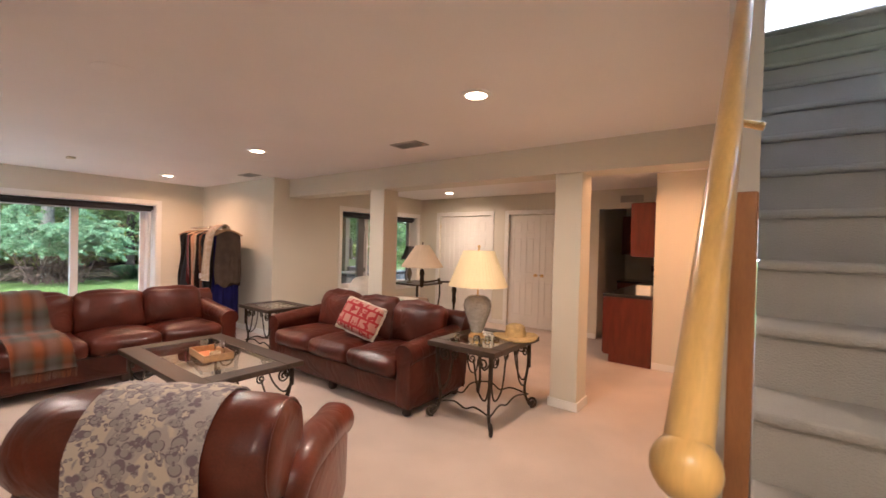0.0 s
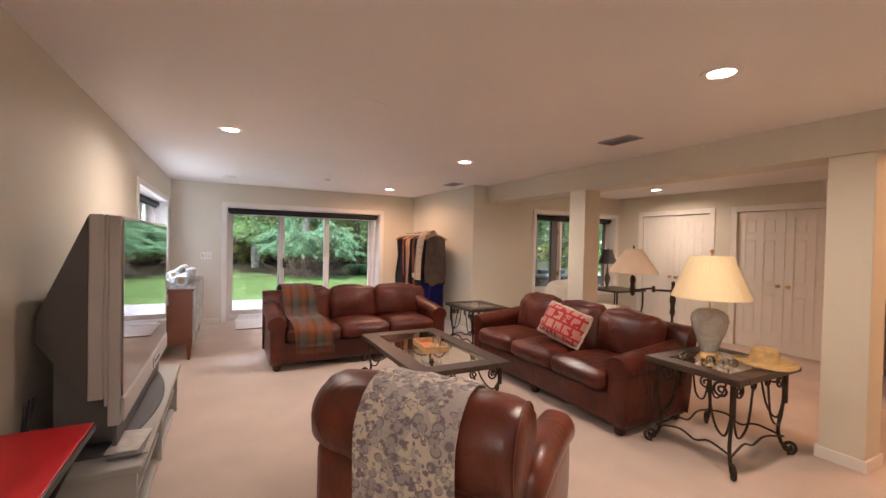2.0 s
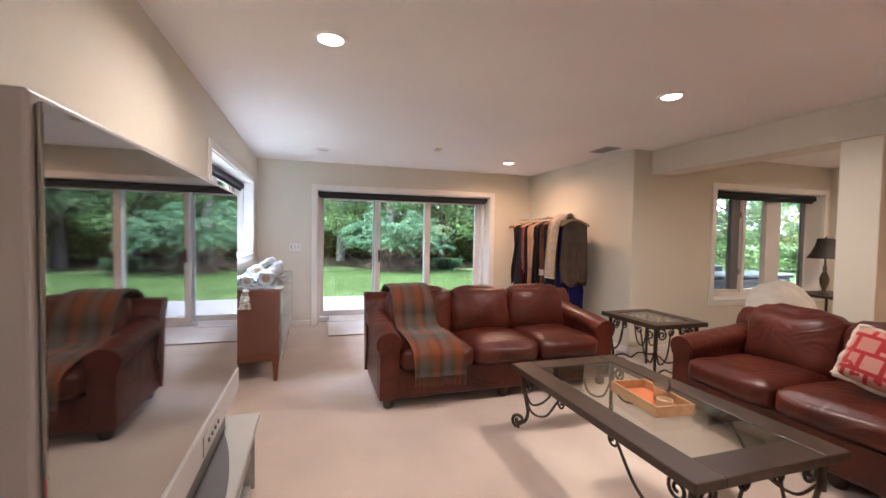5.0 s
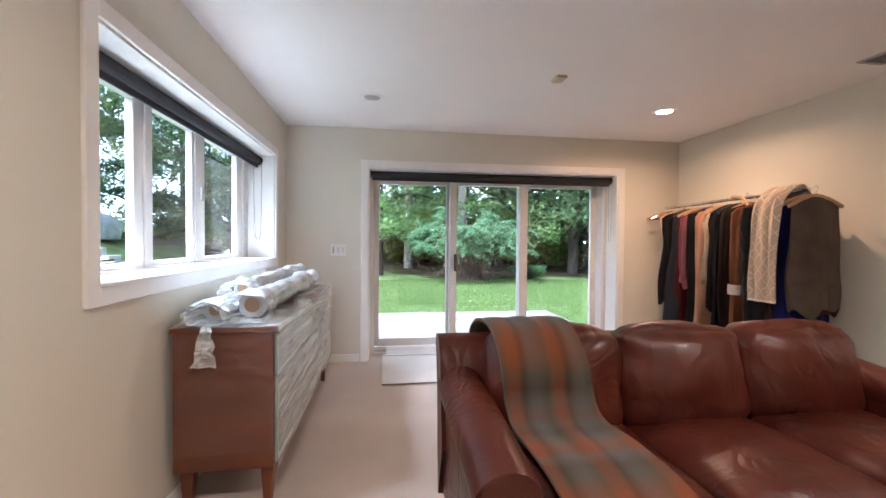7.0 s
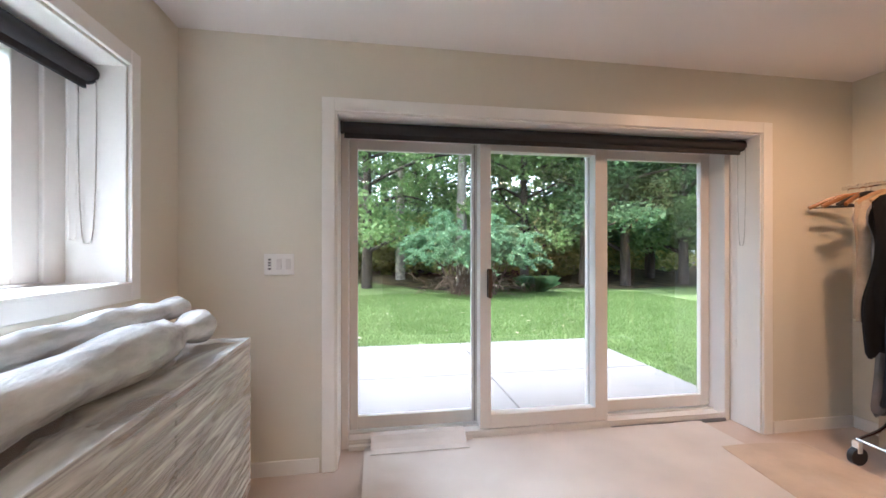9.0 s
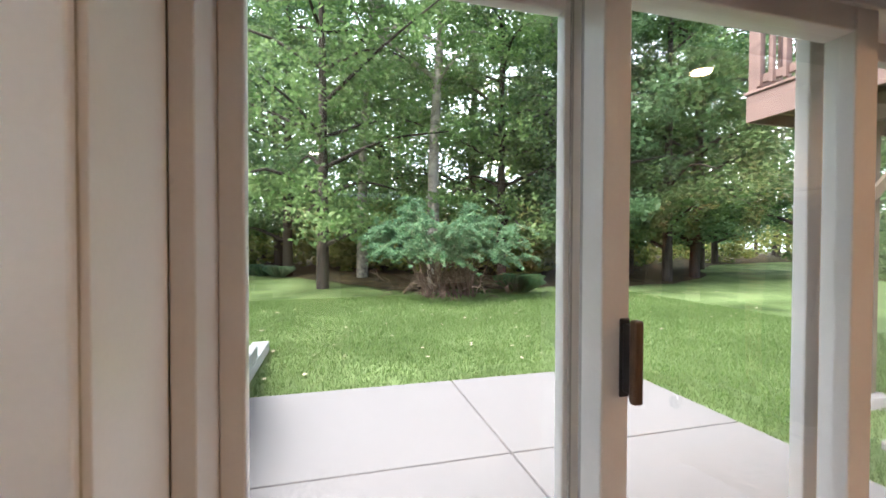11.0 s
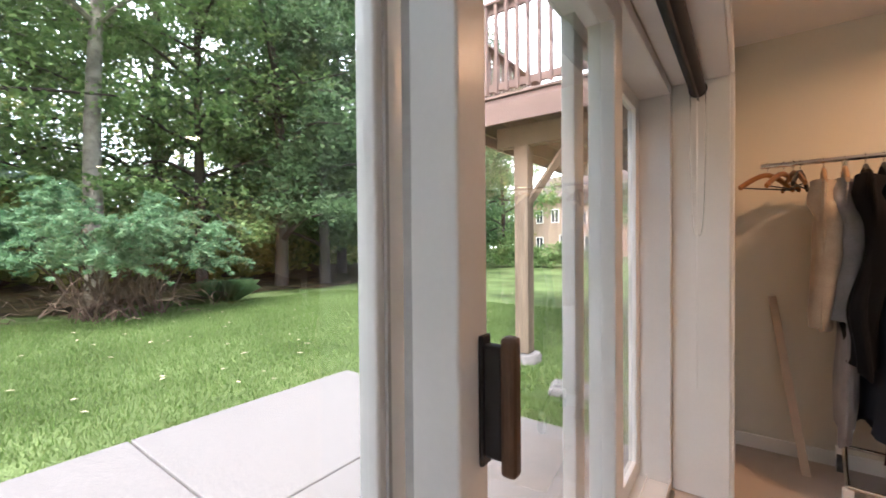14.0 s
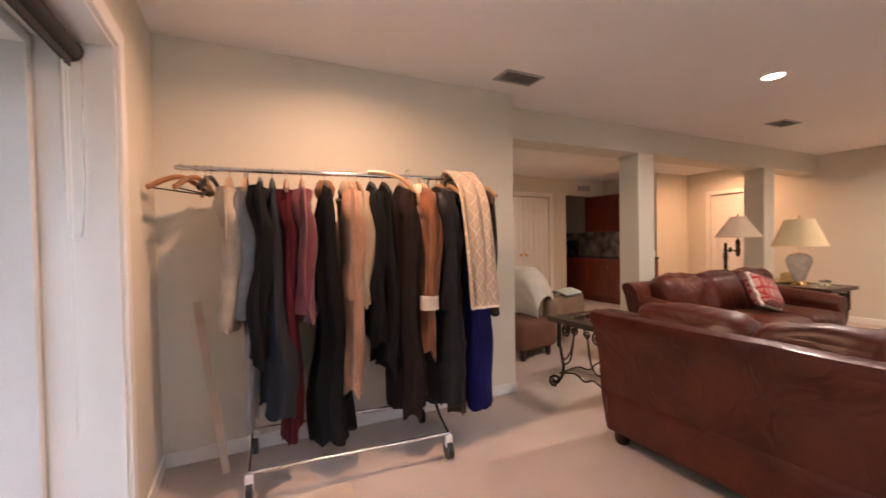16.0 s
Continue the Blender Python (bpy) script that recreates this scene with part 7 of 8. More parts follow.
def tree(name, h, spread, low, seed, leaf, bark, label, per=70, clumps=110, size=0.13, lean=0.0, limbs=26):
    """Trunk, limbs and a ragged crown; built at the origin."""
    rnd = random.Random(seed)
    t = thing(name, pose(0, 0, 0), label, "tree", "woodland trees")
    bm = B()
    top = Vector((lean * h, rnd.uniform(-0.3, 0.3), h))
    spine = smooth_path([(0, 0, -0.2), (rnd.uniform(-.1, .1), rnd.uniform(-.1, .1), h * 0.25), (lean * h * 0.5 + rnd.uniform(-.2, .2), rnd.uniform(-.2, .2), h * 0.6), top], 5)
    tube(bm, spine, 0.0105 * h + 0.02, 10, 1.0, (1.15, 0.2))
    centres, radii = [], []
    for k in range(limbs):
        f = low / h + (0.95 - low / h) * (k + rnd.random()) / limbs
        a = spine[min(len(spine) - 1, int(f * (len(spine) - 1)))]
        ang = k * 2.4 + rnd.uniform(-0.5, 0.5)
        reach = spread * (1.0 - 0.55 * abs(2 * (k / limbs) - 0.7)) * rnd.uniform(0.65, 1.15)
        mid = a + Vector((math.cos(ang) * reach * 0.5, math.sin(ang) * reach * 0.5, reach * 0.22))
        end = a + Vector((math.cos(ang) * reach, math.sin(ang) * reach, reach * rnd.uniform(-0.05, 0.42)))
        tube(bm, smooth_path([a, mid, end], 3), 0.035 + 0.0045 * h * (1 - f), 6, 1.0, (1, 0.25))
        m = max(2, clumps // limbs)
        for _ in range(m):
            s = rnd.uniform(0.30, 1.08)
            q = a.lerp(end, s) + Vector((rnd.gauss(0, 0.14), rnd.gauss(0, 0.14), rnd.gauss(0, 0.09))) * spread
            q.z = max(low * 0.75, q.z)
            centres.append(tuple(q))
            radii.append(spread * rnd.uniform(0.10, 0.25))
    part("trunk", bm, bark, t, "", True)
    me = leaf_cloud("crown", centres, radii, per, size, leaf, seed, 0.5, 0.66, 0.0)
    cr = new("crown", me)
    cr.parent = t
    return t


BASES = [
    tree("maple_tree", 15.0, 4.4, 2.6, 11, M_LEAF, M_BARK, "tall leafy maple at the edge of the lawn", 115, 208, 0.086),
    tree("oak_tree", 17.0, 4.0, 3.2, 12, M_LEAF2, M_BARK, "tall dark-leaved oak in the woods", 110, 208, 0.088),
    tree("birch_tree", 17.0, 3.2, 8.0, 13, M_LEAF, M_PALEBARK, "slim pale-barked birch behind the shrub", 110, 130, 0.07, 0.02),
    tree("maple_tree", 15.5, 4.6, 2.2, 14, M_LEAF, M_BARK, "tall leafy maple deeper in the woods", 80, 182, 0.115),
    tree("oak_tree", 17.0, 4.4, 2.8, 15, M_LEAF2, M_BARK, "tall dark-leaved oak deep in the woods", 80, 182, 0.12),
]
rnd = random.Random(3)
SPOTS = [(0, -20.0, 0.0, 1.0), (2, -19.3, 3.4, 1.0), (1, -19.4, 9.9, 0.95), (1, -19.8, 8.4, 1.0), (0, -20.5, 6.2, 0.95), (0, -27.5, -5.0, 1.05), (1, -25.5, -1.6, 1.0), (0, -19.6, 12.6, 1.0),
    (0, -32.5, -10.0, 1.0), (1, -31.5, -15.5, 1.0), (0, -23.0, 17.5, 0.95), (1, -25.5, 20.5, 0.9), (2, -23.0, 1.4, 1.1), (0, -27.5, 2.6, 1.15), (1, -28.0, 7.5, 1.2), (1, -34.5, 0.8, 1.2), (1, -30.0, -2.5, 1.1), (0, -24.0, 10.8, 1.1), 
    (0, -28.5, 13.8, 1.1), (1, -29.5, 26.0, 1.0),
    (0, -24.0, -25.0, 1.0), (1, -20.0, -27.0, 1.0), (0, -27.0, -21.0, 1.0), (1, -14.0, -24.0, 0.9), (0, -17.5, -22.0, 0.85), (1, -9.0, -26.0, 0.95), (0, -36.0, -14.0, 1.1), (1, -20.5, 14.8, 1.0), (0, -22.5, 13.2, 1.1), (1, -20.2, 20.5, 0.9), (0, -20.5, 25.5, 0.9), (1, -11.0, 29.0, 0.85), (0, -12.0, 33.0, 0.8), (1, -27.0, 34.0, 0.8), (0, -30.0, 42.0, 0.9),
    (1, -22.5, -16.0, 0.9), (0, -26.5, -17.5, 1.0), (1, -18.5, -17.5, 0.95), (0, -15.5, -18.5, 0.9), (1, -29.0, -11.0, 0.95), (0, -12.0, -19.5, 0.9), (1, -21.0, -20.5, 1.1)]
used = set()
for n, (k, x, y, s) in enumerate(SPOTS):
    k = k + 3 if n > 13 and k < 2 else k
    m = pose(x, y, height(x, y) - 0.02, 0, 0, rnd.uniform(0, 360)) @ Matrix.Scale(s * rnd.uniform(0.94, 1.06), 4)
    if k not in used:
        used.add(k)
        BASES[k].matrix_world = m
        BASES[k].scale = m.to_scale()
    else:
        base = BASES[k]
        c = copy_thing(base, Matrix.Identity(4))
        c.matrix_world = m

# far woods: joined foliage behind the nearer trees
rng = np.random.default_rng(8)
cs, rs = [], []
for k in range(520):
    f = rng.uniform(0, 1)
    y = -45 + 110 * f
    x = -40 - 12 * rng.uniform() + 6 * math.sin(y * 0.13)
    cs.append((x, y, rng.uniform(0.3, 17)))
    rs.append(rng.uniform(0.8, 2.0))
for k in range(420):
    y = -48 + 120 * rng.uniform()
    cs.append((-38 - 9 * rng.uniform() + 5 * math.sin(y * 0.13), y, rng.uniform(0.2, 4.5)))
    rs.append(rng.uniform(0.8, 1.6))
for k in range(260):
    cs.append((rng.uniform(-46, -29), rng.uniform(12, 44), rng.uniform(0.3, 8)))
    rs.append(rng.uniform(0.7, 1.6))
for k in range(90):
    cs.append((rng.uniform(-36, -22), rng.uniform(44, 60), rng.uniform(0.3, 9)))
    rs.append(rng.uniform(0.8, 1.8))
for k in range(420):
    cs.append((rng.uniform(-38, -12), rng.uniform(-27, -20), rng.uniform(0.3, 13)))
    rs.append(rng.uniform(0.8, 1.7))
for k in range(480):
    cs.append((rng.uniform(-44, -2), rng.uniform(-36, -27), rng.uniform(0.3, 18)))
    rs.append(rng.uniform(0.8, 1.8))
for p in smooth_path([(a, b, 0) for a, b in EDGE], 9):
    for k in range(5):
        cs.append((p.x - rng.uniform(4, 12), p.y + rng.uniform(-1, 1), rng.uniform(0.2, 2.6)))
        rs.append(rng.uniform(0.5, 1.1))
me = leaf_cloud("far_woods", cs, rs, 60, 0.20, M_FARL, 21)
tagged(new("far_woods", me), "distant woodland foliage behind the trees, sunlight put into its colour", "woods", kind="stuff")
bm = B()
for k in range(60):
    y = -42 + 100 * k / 60 + rnd.uniform(-0.8, 0.8)
    x = -35 - 10 * rnd.random()
    tube(bm, [(x, y, -0.2), (x + rnd.uniform(-.3, .3), y + rnd.uniform(-.3, .3), 6), (x + rnd.uniform(-.6, .6), y + rnd.uniform(-.6, .6), 14)], rnd.uniform(0.10, 0.24), 7, 1.0, (1.1, 0.4))
tagged(part("far_trunks", bm, M_BARK, None, "distant bare trunks deep in the woods"), category="woods", kind="stuff")

# big shrub in front of the trees
sb = thing("flowering_shrub", pose(-17.2, 3.25, height(-17.2, 3.25)), "large blue-green arching shrub with bare stems below", "shrub")
bm = B()
cs, rs = [], []
rnd2 = random.Random(5)
for k in range(62):
    a = rnd2.uniform(0, 6.283)
    reach = rnd2.uniform(0.3, 2.15)
    b0 = Vector((rnd2.uniform(-0.5, 0.5), rnd2.uniform(-0.7, 0.7), 0))
    zt = rnd2.uniform(1.25, 2.75) * (1 - 0.12 * reach)
    end = Vector((math.cos(a) * reach * 0.75, math.sin(a) * reach * 1.0, zt))
    mid = b0.lerp(end, 0.5) + Vector((0, 0, 0.40))
    tube(bm, smooth_path([b0, mid, end], 4), 0.016, 5, 1.0, (1.2, 0.3))
    for s in (0.62, 0.82):
        cs.append(tuple(b0.lerp(end, s) + Vector((0, 0, 0.4 * (1 - abs(2 * s - 1))))))
        rs.append(rnd2.uniform(0.18, 0.30))
    for t in range(7):   # arching twigs, drooping at their tips
        q = a + rnd2.uniform(-1.3, 1.3)
        l = rnd2.uniform(0.35, 0.80)
        o = mid.lerp(end, rnd2.uniform(0.35, 1.0))
        up = rnd2.uniform(0.10, 0.50)
        for i in range(1, 8):
            f = i / 7
            cs.append((o.x + math.cos(q) * l * f, o.y + math.sin(q) * l * f, max(0.5, o.z + up * f - 0.62 * l * f * f)))
            rs.append(0.115 - 0.065 * f)
for k in range(150):
    a = rnd2.uniform(0, 6.283)
    r = rnd2.uniform(0.2, 1.6)
    p = Vector((math.cos(a) * r, math.sin(a) * r * 1.2, rnd2.uniform(0.02, 0.55)))
    d = Vector((rnd2.uniform(-0.5, 0.5), rnd2.uniform(-0.5, 0.5), rnd2.uniform(-0.1, 0.35)))
    tube(bm, [p, p + d * 0.5 + Vector((0, 0, 0.06)), p + d], 0.008, 4)
part("stems", bm, mat("dry_brown_stems", (0.13, 0.085, 0.055), 0.9, var=0.35, scale=6), sb)
crown = new("crown", leaf_cloud("crown", cs, rs, 14, 0.056, M_BUSHL, 31, 0.32, 0.8, 0.1))
crown.parent = sb


def tuft(x, y, h, n, seed, label, material):
    g = thing("grass_tuft", pose(x, y, height(x, y)), label, "plant", "ornamental grasses")
    rng = np.random.default_rng(seed)
    a = rng.uniform(0, 6.283, n)
    r = rng.uniform(0.0, 0.25, n)
    sp = rng.uniform(0.2, 0.9, n) * h
    v = []
    for k in range(n):
        c, s = math.cos(a[k]), math.sin(a[k])
        b0 = (c * r[k], s * r[k])
        w = 0.012
        v += [(b0[0] - s * w, b0[1] + c * w, 0), (b0[0] + s * w, b0[1] - c * w, 0), (b0[0] + c * sp[k] * 0.6 + s * w, b0[1] + s * sp[k] * 0.6 - c * w, h * 0.85), (b0[0] + c * sp[k] * 1.1, b0[1] + s * sp[k] * 1.1, h * rng.uniform(0.5, 0.9))]
    me = bpy.data.meshes.new("blades")
    me.from_pydata(v, [], np.arange(4 * n).reshape(-1, 4).tolist())
    me.materials.append(material)
    o = new("blades", me)
    o.parent = g
    tagged(o, kind="stuff")


tuft(-17.6, 5.5, 0.62, 260, 1, "dark green ornamental grass tuft beside the shrub", M_LEAF2)
for k in range(10):
    tuft(-25.4 - 0.75 * k + rnd.uniform(-.2, .2), -1.9 - 0.75 * k, 0.55, 170, 40 + k, "low green bed plant along the lawn edge", M_BUSHL)

# low hedge shrubs toward the neighbour
for k in range(5):
    x, y = -19.4 + 1.15 * k, 20.4 + 0.6 * k
    hs = thing("hedge_shrub", pose(x, y, height(x, y)), "rounded green hedge shrub at the far lawn", "shrub", "hedge shrubs")
    cs = [(rnd.gauss(0, 0.5), rnd.gauss(0, 0.45), rnd.uniform(0.2, 1.15)) for _ in range(30)]
    o = new("crown", leaf_cloud("crown", cs, [rnd.uniform(0.25, 0.45) for _ in cs], 40, 0.10, M_LEAF, 60 + k))
    o.parent = hs

# covered box below the deck, seen through the back window
ob_ = thing("storage_box", pose(-6.05, 6.95, -0.14), "dark covered storage box outside the back window", "storage box")
bm = B()
box(bm, -0.32, 0.32, -1.0, 1.05, 0.0, 0.92, 0.03)
part("body", bm, M_DGREY, ob_)
bm = B()
box(bm, -0.35, 0.35, -1.03, 1.08, 0.921, 0.985, 0.02)
part("lid", bm, M_BLACK, ob_, "dark hinged lid")

# fallen pale leaves on the lawn
bm = B()
for k in range(150):
    x, y = rnd.uniform(-17, -10.9), rnd.uniform(-4, 12)
    if y < 3.6 and x > -10.9:
        continue
    z = height(x, y) + 0.035
    a = rnd.uniform(0, 6.28)
    s = rnd.uniform(0.02, 0.045)
    vs = [bm.verts.new((x + s * math.cos(a + q) * f, y + s * math.sin(a + q) * f, z + (0.008 if q else 0.0))) for q, f in ((0, 1.2), (1.6, 0.7), (3.14, 1.2), (4.7, 0.7))]
    bm.faces.new(vs)
tagged(part("fallen_leaves", bm, mat("dry_pale_leaf", (0.50, 0.42, 0.28), 0.8, var=0.3, scale=40), None, "dry pale leaves scattered on the lawn"), category="leaves", kind="stuff")

# ---- stepped timber retaining wall ----
rw = thing("retaining_wall", pose(0, -0.58, -0.13), "weathered grey timber retaining wall stepping down along the patio", "retaining wall")
ENDS = (-12.6, -11.75, -11.0, -10.5, -10.05)
for k, xe in enumerate(ENDS):
    x = -7.78
    first = 1.2 if k % 2 else 2.0
    while x > xe + 0.01:
        x2 = max(xe, x - first)
        if x2 - xe < 0.3:
            x2 = xe
        bm = B()
        box(bm, x2 + 0.004, x - 0.004, -0.10 - 0.006 * k, 0.11 - 0.006 * k + 0.006 * (k % 2), 0.148 * k, 0.148 * (k + 1) - 0.012, 0.012)
        part("timber", bm, M_TIE, rw)
        x, first = x2, 2.0

# ---- deck on posts beyond the door ----
dk2 = thing("raised_deck", pose(-10.2, 4.7, 0), "brown-stained raised wooden deck with railing on timber posts", "deck")
DX, DY, Z0, Z1 = 5.05, 4.6, 2.64, 2.93
bm = B()
box(bm, 0, DX, 0, 0.045, Z0, Z1, 0.004)
part("fascia", bm, M_DECK, dk2)
bm = B()
box(bm, 0, 0.045, 0.047, DY, Z0, Z1, 0.004)
part("fascia", bm, M_DECK, dk2)
for k in range(12):
    bm = B()
    x = 0.25 + 0.41 * k
    box(bm, x, x + 0.04, 0.047, DY, Z0 + 0.03, Z1 - 0.01)
    part("joist", bm, M_POSTW, dk2)
for k in range(32):
    bm = B()
    y = -0.02 + 0.145 * k
    box(bm, -0.02, DX, y, y + 0.138, Z1 + 0.001, Z1 + 0.03, 0.003)
    part("deck_board", bm, M_DECK, dk2)
bm = B()
box(bm, 0.5, DX, 0.30, 0.345, Z0 - 0.21, Z0 + 0.028, 0.004)
box(bm, 0.5, DX, 0.40, 0.445, Z0 - 0.21, Z0 + 0.028, 0.004)
part("beam", bm, M_POSTW, dk2)
for x, y in ((0.82, 0.37), (3.9, 0.37), (0.82, 4.2)):
    bm = B()
    box(bm, x - 0.085, x + 0.085, y - 0.085 if y < 1 else y - 0.085, y + 0.085, -0.02, Z0 - 0.21 if y < 1 else Z0 + 0.03, 0.008)
    p = part("post", bm, M_POSTW, dk2)
    bm = B()
    lathe(bm, [(0.20, -0.2), (0.20, 0.0), (0.18, 0.03), (0.0, 0.03)], 20, (x, y, -0.06))
    part("footing", bm, M_CONC, p, "round concrete footing", True)
    bm = B()
    if y < 1:
        tube(bm, [(x + 0.06, y, 1.75), (x + 0.62, y, Z0 - 0.15)], 0.05, 4)
        part("brace", bm, M_POSTW, p)
RT = 3.98
for x in (0.06, 1.75, 3.4, 4.95):
    bm = B()
    box(bm, x - 0.045, x + 0.045, 0.01, 0.10, Z1 - 0.2, RT, 0.004)
    part("rail_post", bm, M_DECK, dk2)
for z in (Z1 + 0.10, RT - 0.06):
    bm = B()
    box(bm, 0.0, DX, 0.035, 0.075, z, z + 0.085, 0.004)
    part("rail", bm, M_DECK, dk2)
bm = B()
box(bm, -0.05, DX, -0.02, 0.13, RT + 0.025, RT + 0.06, 0.005)
part("cap_rail", bm, M_DECK, dk2)
bm = B()
box(bm, -0.05, 0.09, 0.132, DY, RT + 0.025, RT + 0.06, 0.005)
part("cap_rail", bm, M_DECK, dk2)
bm = B()
box(bm, 0.035, 0.075, 0.10, DY, Z1 + 0.10, Z1 + 0.185, 0.004)
part("rail", bm, M_DECK, dk2)
bm = B()
box(bm, 0.0, 0.034, -0.045, 0.0, Z1 + 0.06, RT + 0.02, 0.003)
me = bpy.data.meshes.new("baluster")
bm.to_mesh(me)
bm.free()
me.materials.append(M_DECK)
for k in range(38):
    o = new("baluster", me)
    o.parent = dk2
    o.location = (0.12 + 0.13 * k, 0.033, 0)
for k in range(33):
    o = new("baluster", me)
    o.parent = dk2
    o.location = (0.0, 0.22 + 0.13 * k, 0)
ss = thing("stepping_stone", pose(-8.45, 4.34, -0.13, 0, 0, 12), "pale flat stepping stones on the lawn", "stone")
bm = B()
box(bm, -0.30, 0.28, -0.16, 0.18, 0, 0.07, 0.02)
part("slab", bm, M_CONC, ss)

# ---- neighbour's house ----
nh = thing("neighbour_house", pose(-21.5, 43.0, -0.2, 0, 0, -22), "tan two-storey house with pink gable beyond the lawn", "house")
M_TANS = mat("tan_siding", (0.34, 0.25, 0.18), 0.8, var=0.1, scale=1.5, fine=20, bump=0.4, dist=0.01, stretch=(1, 1, 6))
M_PINKS = mat("pinkish_siding", (0.44, 0.29, 0.22), 0.8, var=0.1, scale=1.5, fine=20, bump=0.4, dist=0.01, stretch=(1, 1, 6))
M_ROOF = mat("brown_shingles", (0.12, 0.085, 0.07), 0.9, var=0.25, scale=3, fine=14, bump=0.8, dist=0.02)
M_PANE = mat("dark_window_glass", (0.05, 0.06, 0.07), 0.08, var=0.2, scale=2, bump=0.0, spec=0.8)
bm = B()
box(bm, -7, 7, 0, 8, 0, 6.2)
part("wall", bm, M_TANS, nh)
bm = B()
box(bm, 1.2, 6.0, -1.6, 0, 0, 5.2)
part("wall", bm, M_PINKS, nh)
bm = B()
hexa(bm, [(-7.4, -0.5, 6.2), (7.4, -0.5, 6.2), (7.4, 8.5, 6.2), (-7.4, 8.5, 6.2), (-7.4, 3.9, 9.4), (7.4, 3.9, 9.4), (7.4, 4.1, 9.4), (-7.4, 4.1, 9.4)])
part("roof", bm, M_ROOF, nh)
bm = B()
hexa(bm, [(0.8, -2.0, 5.2), (6.4, -2.0, 5.2), (6.4, 1.0, 5.2), (0.8, 1.0, 5.2), (3.5, -2.0, 7.2), (3.7, -2.0, 7.2), (3.7, 1.0, 7.2), (3.5, 1.0, 7.2)])
part("roof", bm, M_ROOF, nh)
for x, y, z, w, h in ((-5.5, 0, 3.6, 1.1, 1.5), (-3.2, 0, 3.6, 1.1, 1.5), (-0.8, 0, 3.6, 1.1, 1.5), (-5.5, 0, 0.7, 1.1, 1.4), (-2.0, 0, 0.3, 2.2, 2.0), (2.0, -1.6, 3.2, 0.9, 1.2), (4.4, -1.6, 3.2, 0.9, 1.2), (2.6, -1.6, 0.2, 2.2, 1.9)):
    bm = B()
    for a in ((x, x + 0.09, z, z + h), (x + w - 0.09, x + w, z, z + h), (x + 0.09, x + w - 0.09, z, z + 0.09), (x + 0.09, x + w - 0.09, z + h - 0.09, z + h), (x + w / 2 - 0.04, x + w / 2 + 0.04, z + 0.09, z + h - 0.09)):
        box(bm, a[0], a[1], y - 0.08, y - 0.002, a[2], a[3])
    f = part("window", bm, M_WHITE, nh)
    bm = B()
    box(bm, x + 0.09, x + w - 0.09, y - 0.04, y - 0.003, z + 0.09, z + h - 0.09)
    part("pane", bm, M_PANE, f)

# ---- seen through the side window: boulder and a small balcony deck ----
bo = thing("boulder", pose(-21.4, -12.0, height(-21.4, -12)), "large grey boulder on the lawn", "boulder")
bm = B()
bmesh.ops.create_icosphere(bm, subdivisions=4, radius=1.0)
for v in bm.verts:
    v.co = Vector((v.co.x * 1.7, v.co.y * 1.2, max(-0.2, v.co.z) * 1.1)) * (1 + 0.16 * noise.noise(v.co * 1.6) + 0.06 * noise.noise(v.co * 5))
part("rock", bm, mat("grey_granite_rock", (0.34, 0.335, 0.33), 0.9, var=0.3, scale=2, fine=20, bump=0.8, dist=0.03), bo, "", True)
nd = thing("neighbour_deck", pose(-16.5, -11.7, 1.38), "brown-stained wooden deck with railing on posts over a bank", "deck")
bm = B()
box(bm, -3.0, 2.2, -1.4, 1.2, 2.68, 2.93, 0.01)
part("platform", bm, M_DECK, nd)
for x, y in ((-1.9, 1.0), (1.6, 1.0), (-1.9, -1.2), (1.6, -1.2)):
    bm = B()
    box(bm, x - 0.07, x + 0.07, y - 0.07, y + 0.07, -0.35, 2.68, 0.01)
    part("post", bm, M_POSTW, nd)
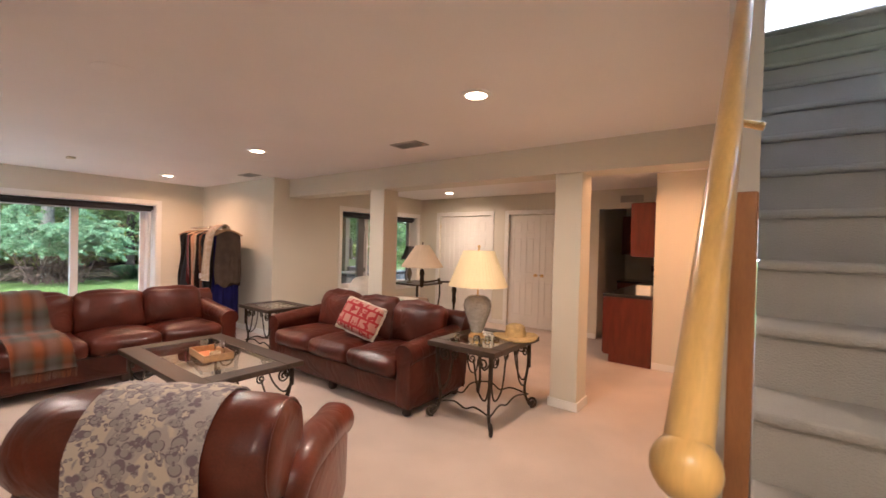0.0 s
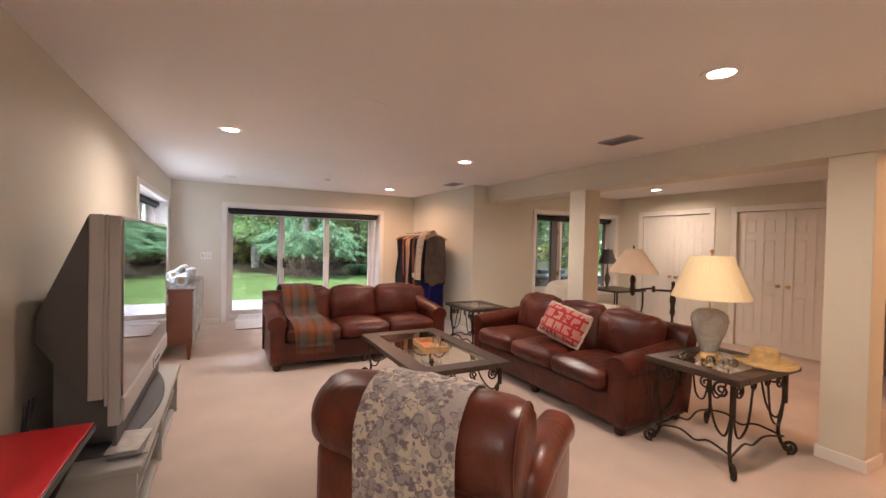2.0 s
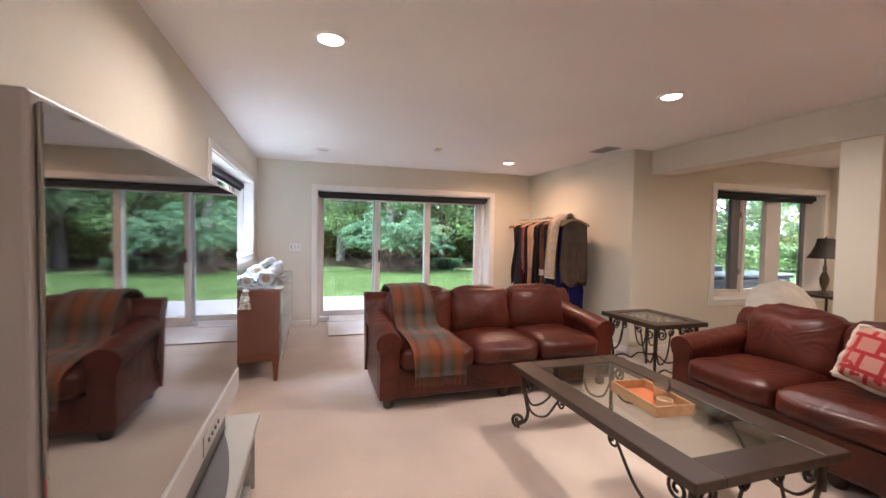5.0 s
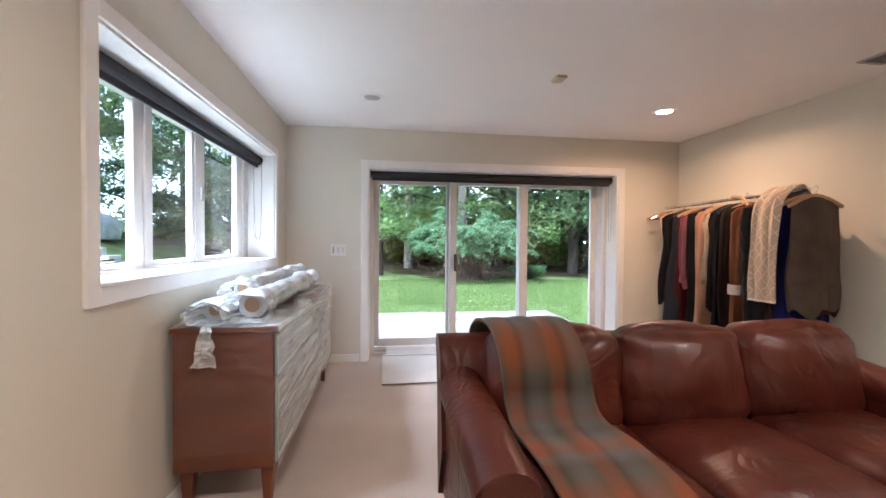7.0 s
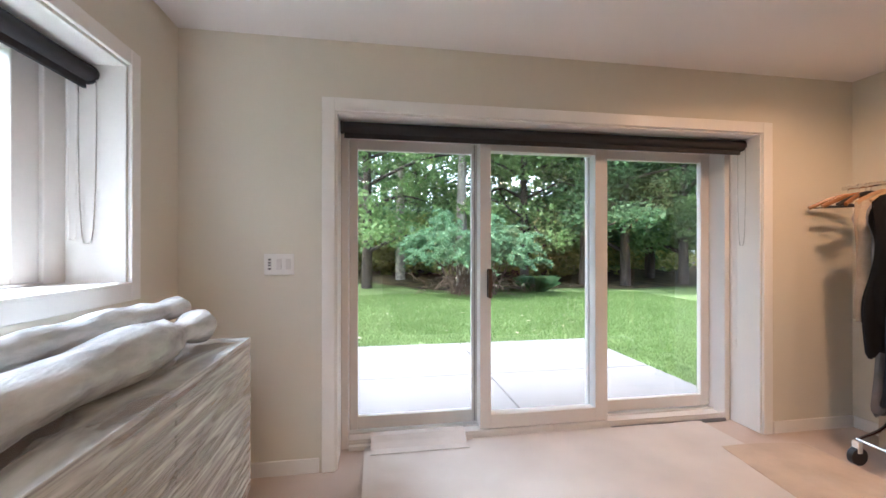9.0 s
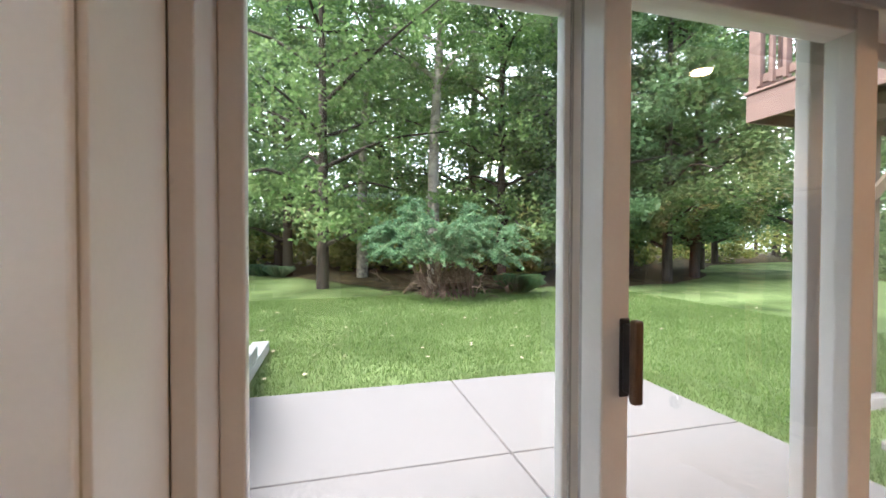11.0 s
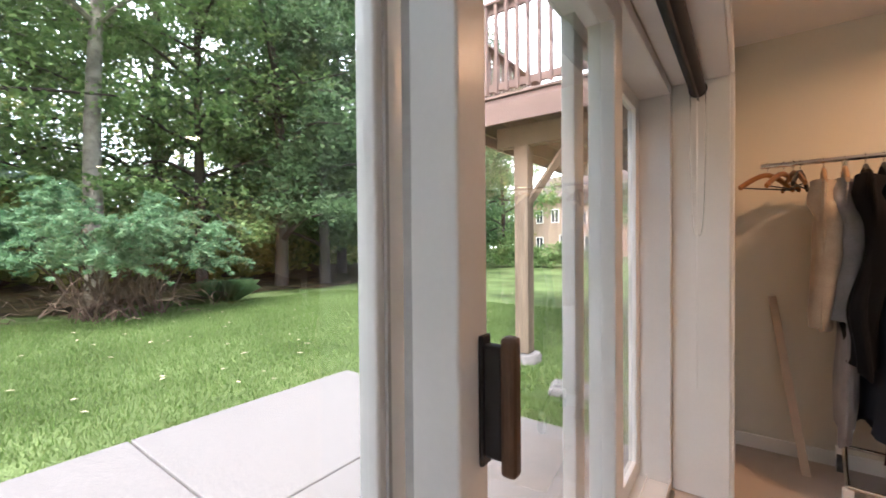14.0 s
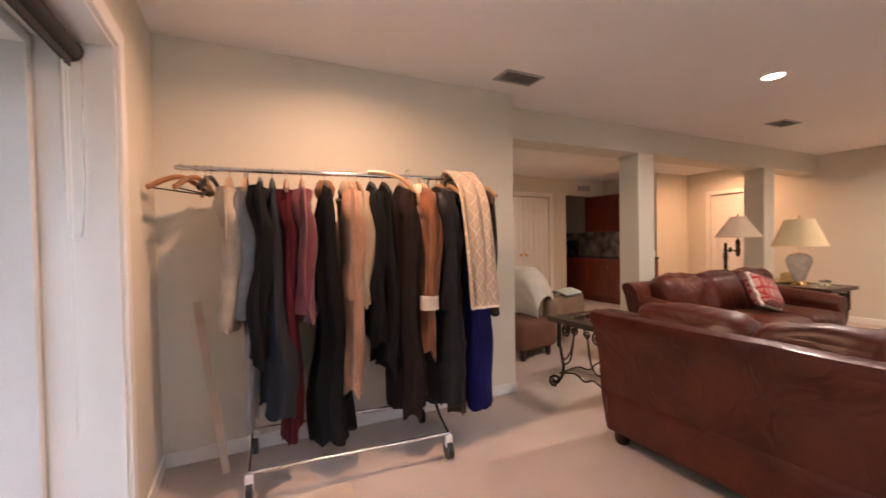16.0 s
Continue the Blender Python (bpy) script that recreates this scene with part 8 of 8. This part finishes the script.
for k in range(35):
    bm = B()
    x = -2.98 + 0.15 * k
    box(bm, x, x + 0.05, 1.12, 1.17, 2.93, 3.82)
    part("baluster", bm, M_DECK, nd)
for k in range(16):
    bm = B()
    y = -1.38 + 0.16 * k
    box(bm, -2.97, -2.92, y, y + 0.05, 2.93, 3.82)
    part("baluster", bm, M_DECK, nd)
for z in (3.0, 3.8):
    bm = B()
    box(bm, -3.0, 2.2, 1.10, 1.19, z, z + 0.08)
    part("rail", bm, M_DECK, nd)
    bm = B()
    box(bm, -2.99, -2.90, -1.4, 1.098, z, z + 0.08)
    part("rail", bm, M_DECK, nd)

# low timber terrace wall on the bank
tw = thing("terrace_wall", pose(-10.3, -4.8, 0.55), "low weathered grey timber terrace wall on the grass bank", "retaining wall")
for k, (x0, x1) in enumerate(((-1.9, 0.1), (0.11, 2.1), (-1.6, 0.6), (0.61, 2.1), (-1.1, 0.9), (0.91, 2.1), (-0.7, 1.2))):
    bm = B()
    z = (k // 2) * 0.15
    box(bm, x0, x1, -0.1 + 0.008 * (k % 3), 0.1 + 0.008 * (k % 3), z, z + 0.142, 0.012)
    part("timber", bm, M_TIE, tw)

# patio furniture under the deck, seen through the back window
for k, (x, y) in enumerate(((-6.4, 6.0), (-6.5, 7.3))):
    gb = thing("patio_chair", pose(x, y, -0.10), "dark wicker patio chair under the deck", "chair", "patio chairs")
    M_WICK = M_BLACK
    bm = B()
    box(bm, -0.35, 0.35, -0.42, 0.42, 0.12, 0.48, 0.03)
    part("seat", bm, M_WICK, gb)
    bm = B()
    box(bm, -0.38, -0.26, -0.42, 0.42, 0.48, 1.02, 0.03)
    part("backrest", bm, M_WICK, gb)
    for s in (-1, 1):
        bm = B()
        box(bm, -0.26, 0.35, s * 0.37 - 0.05, s * 0.37 + 0.05, 0.48, 0.70, 0.02)
        part("arm", bm, M_WICK, gb)
    for a in (-0.3, 0.3):
        for b in (-0.36, 0.36):
            bm = B()
            cyl(bm, (a, b, -0.03), (a, b, 0.12), 0.025, seg=8)
            part("leg", bm, M_WICK, gb)
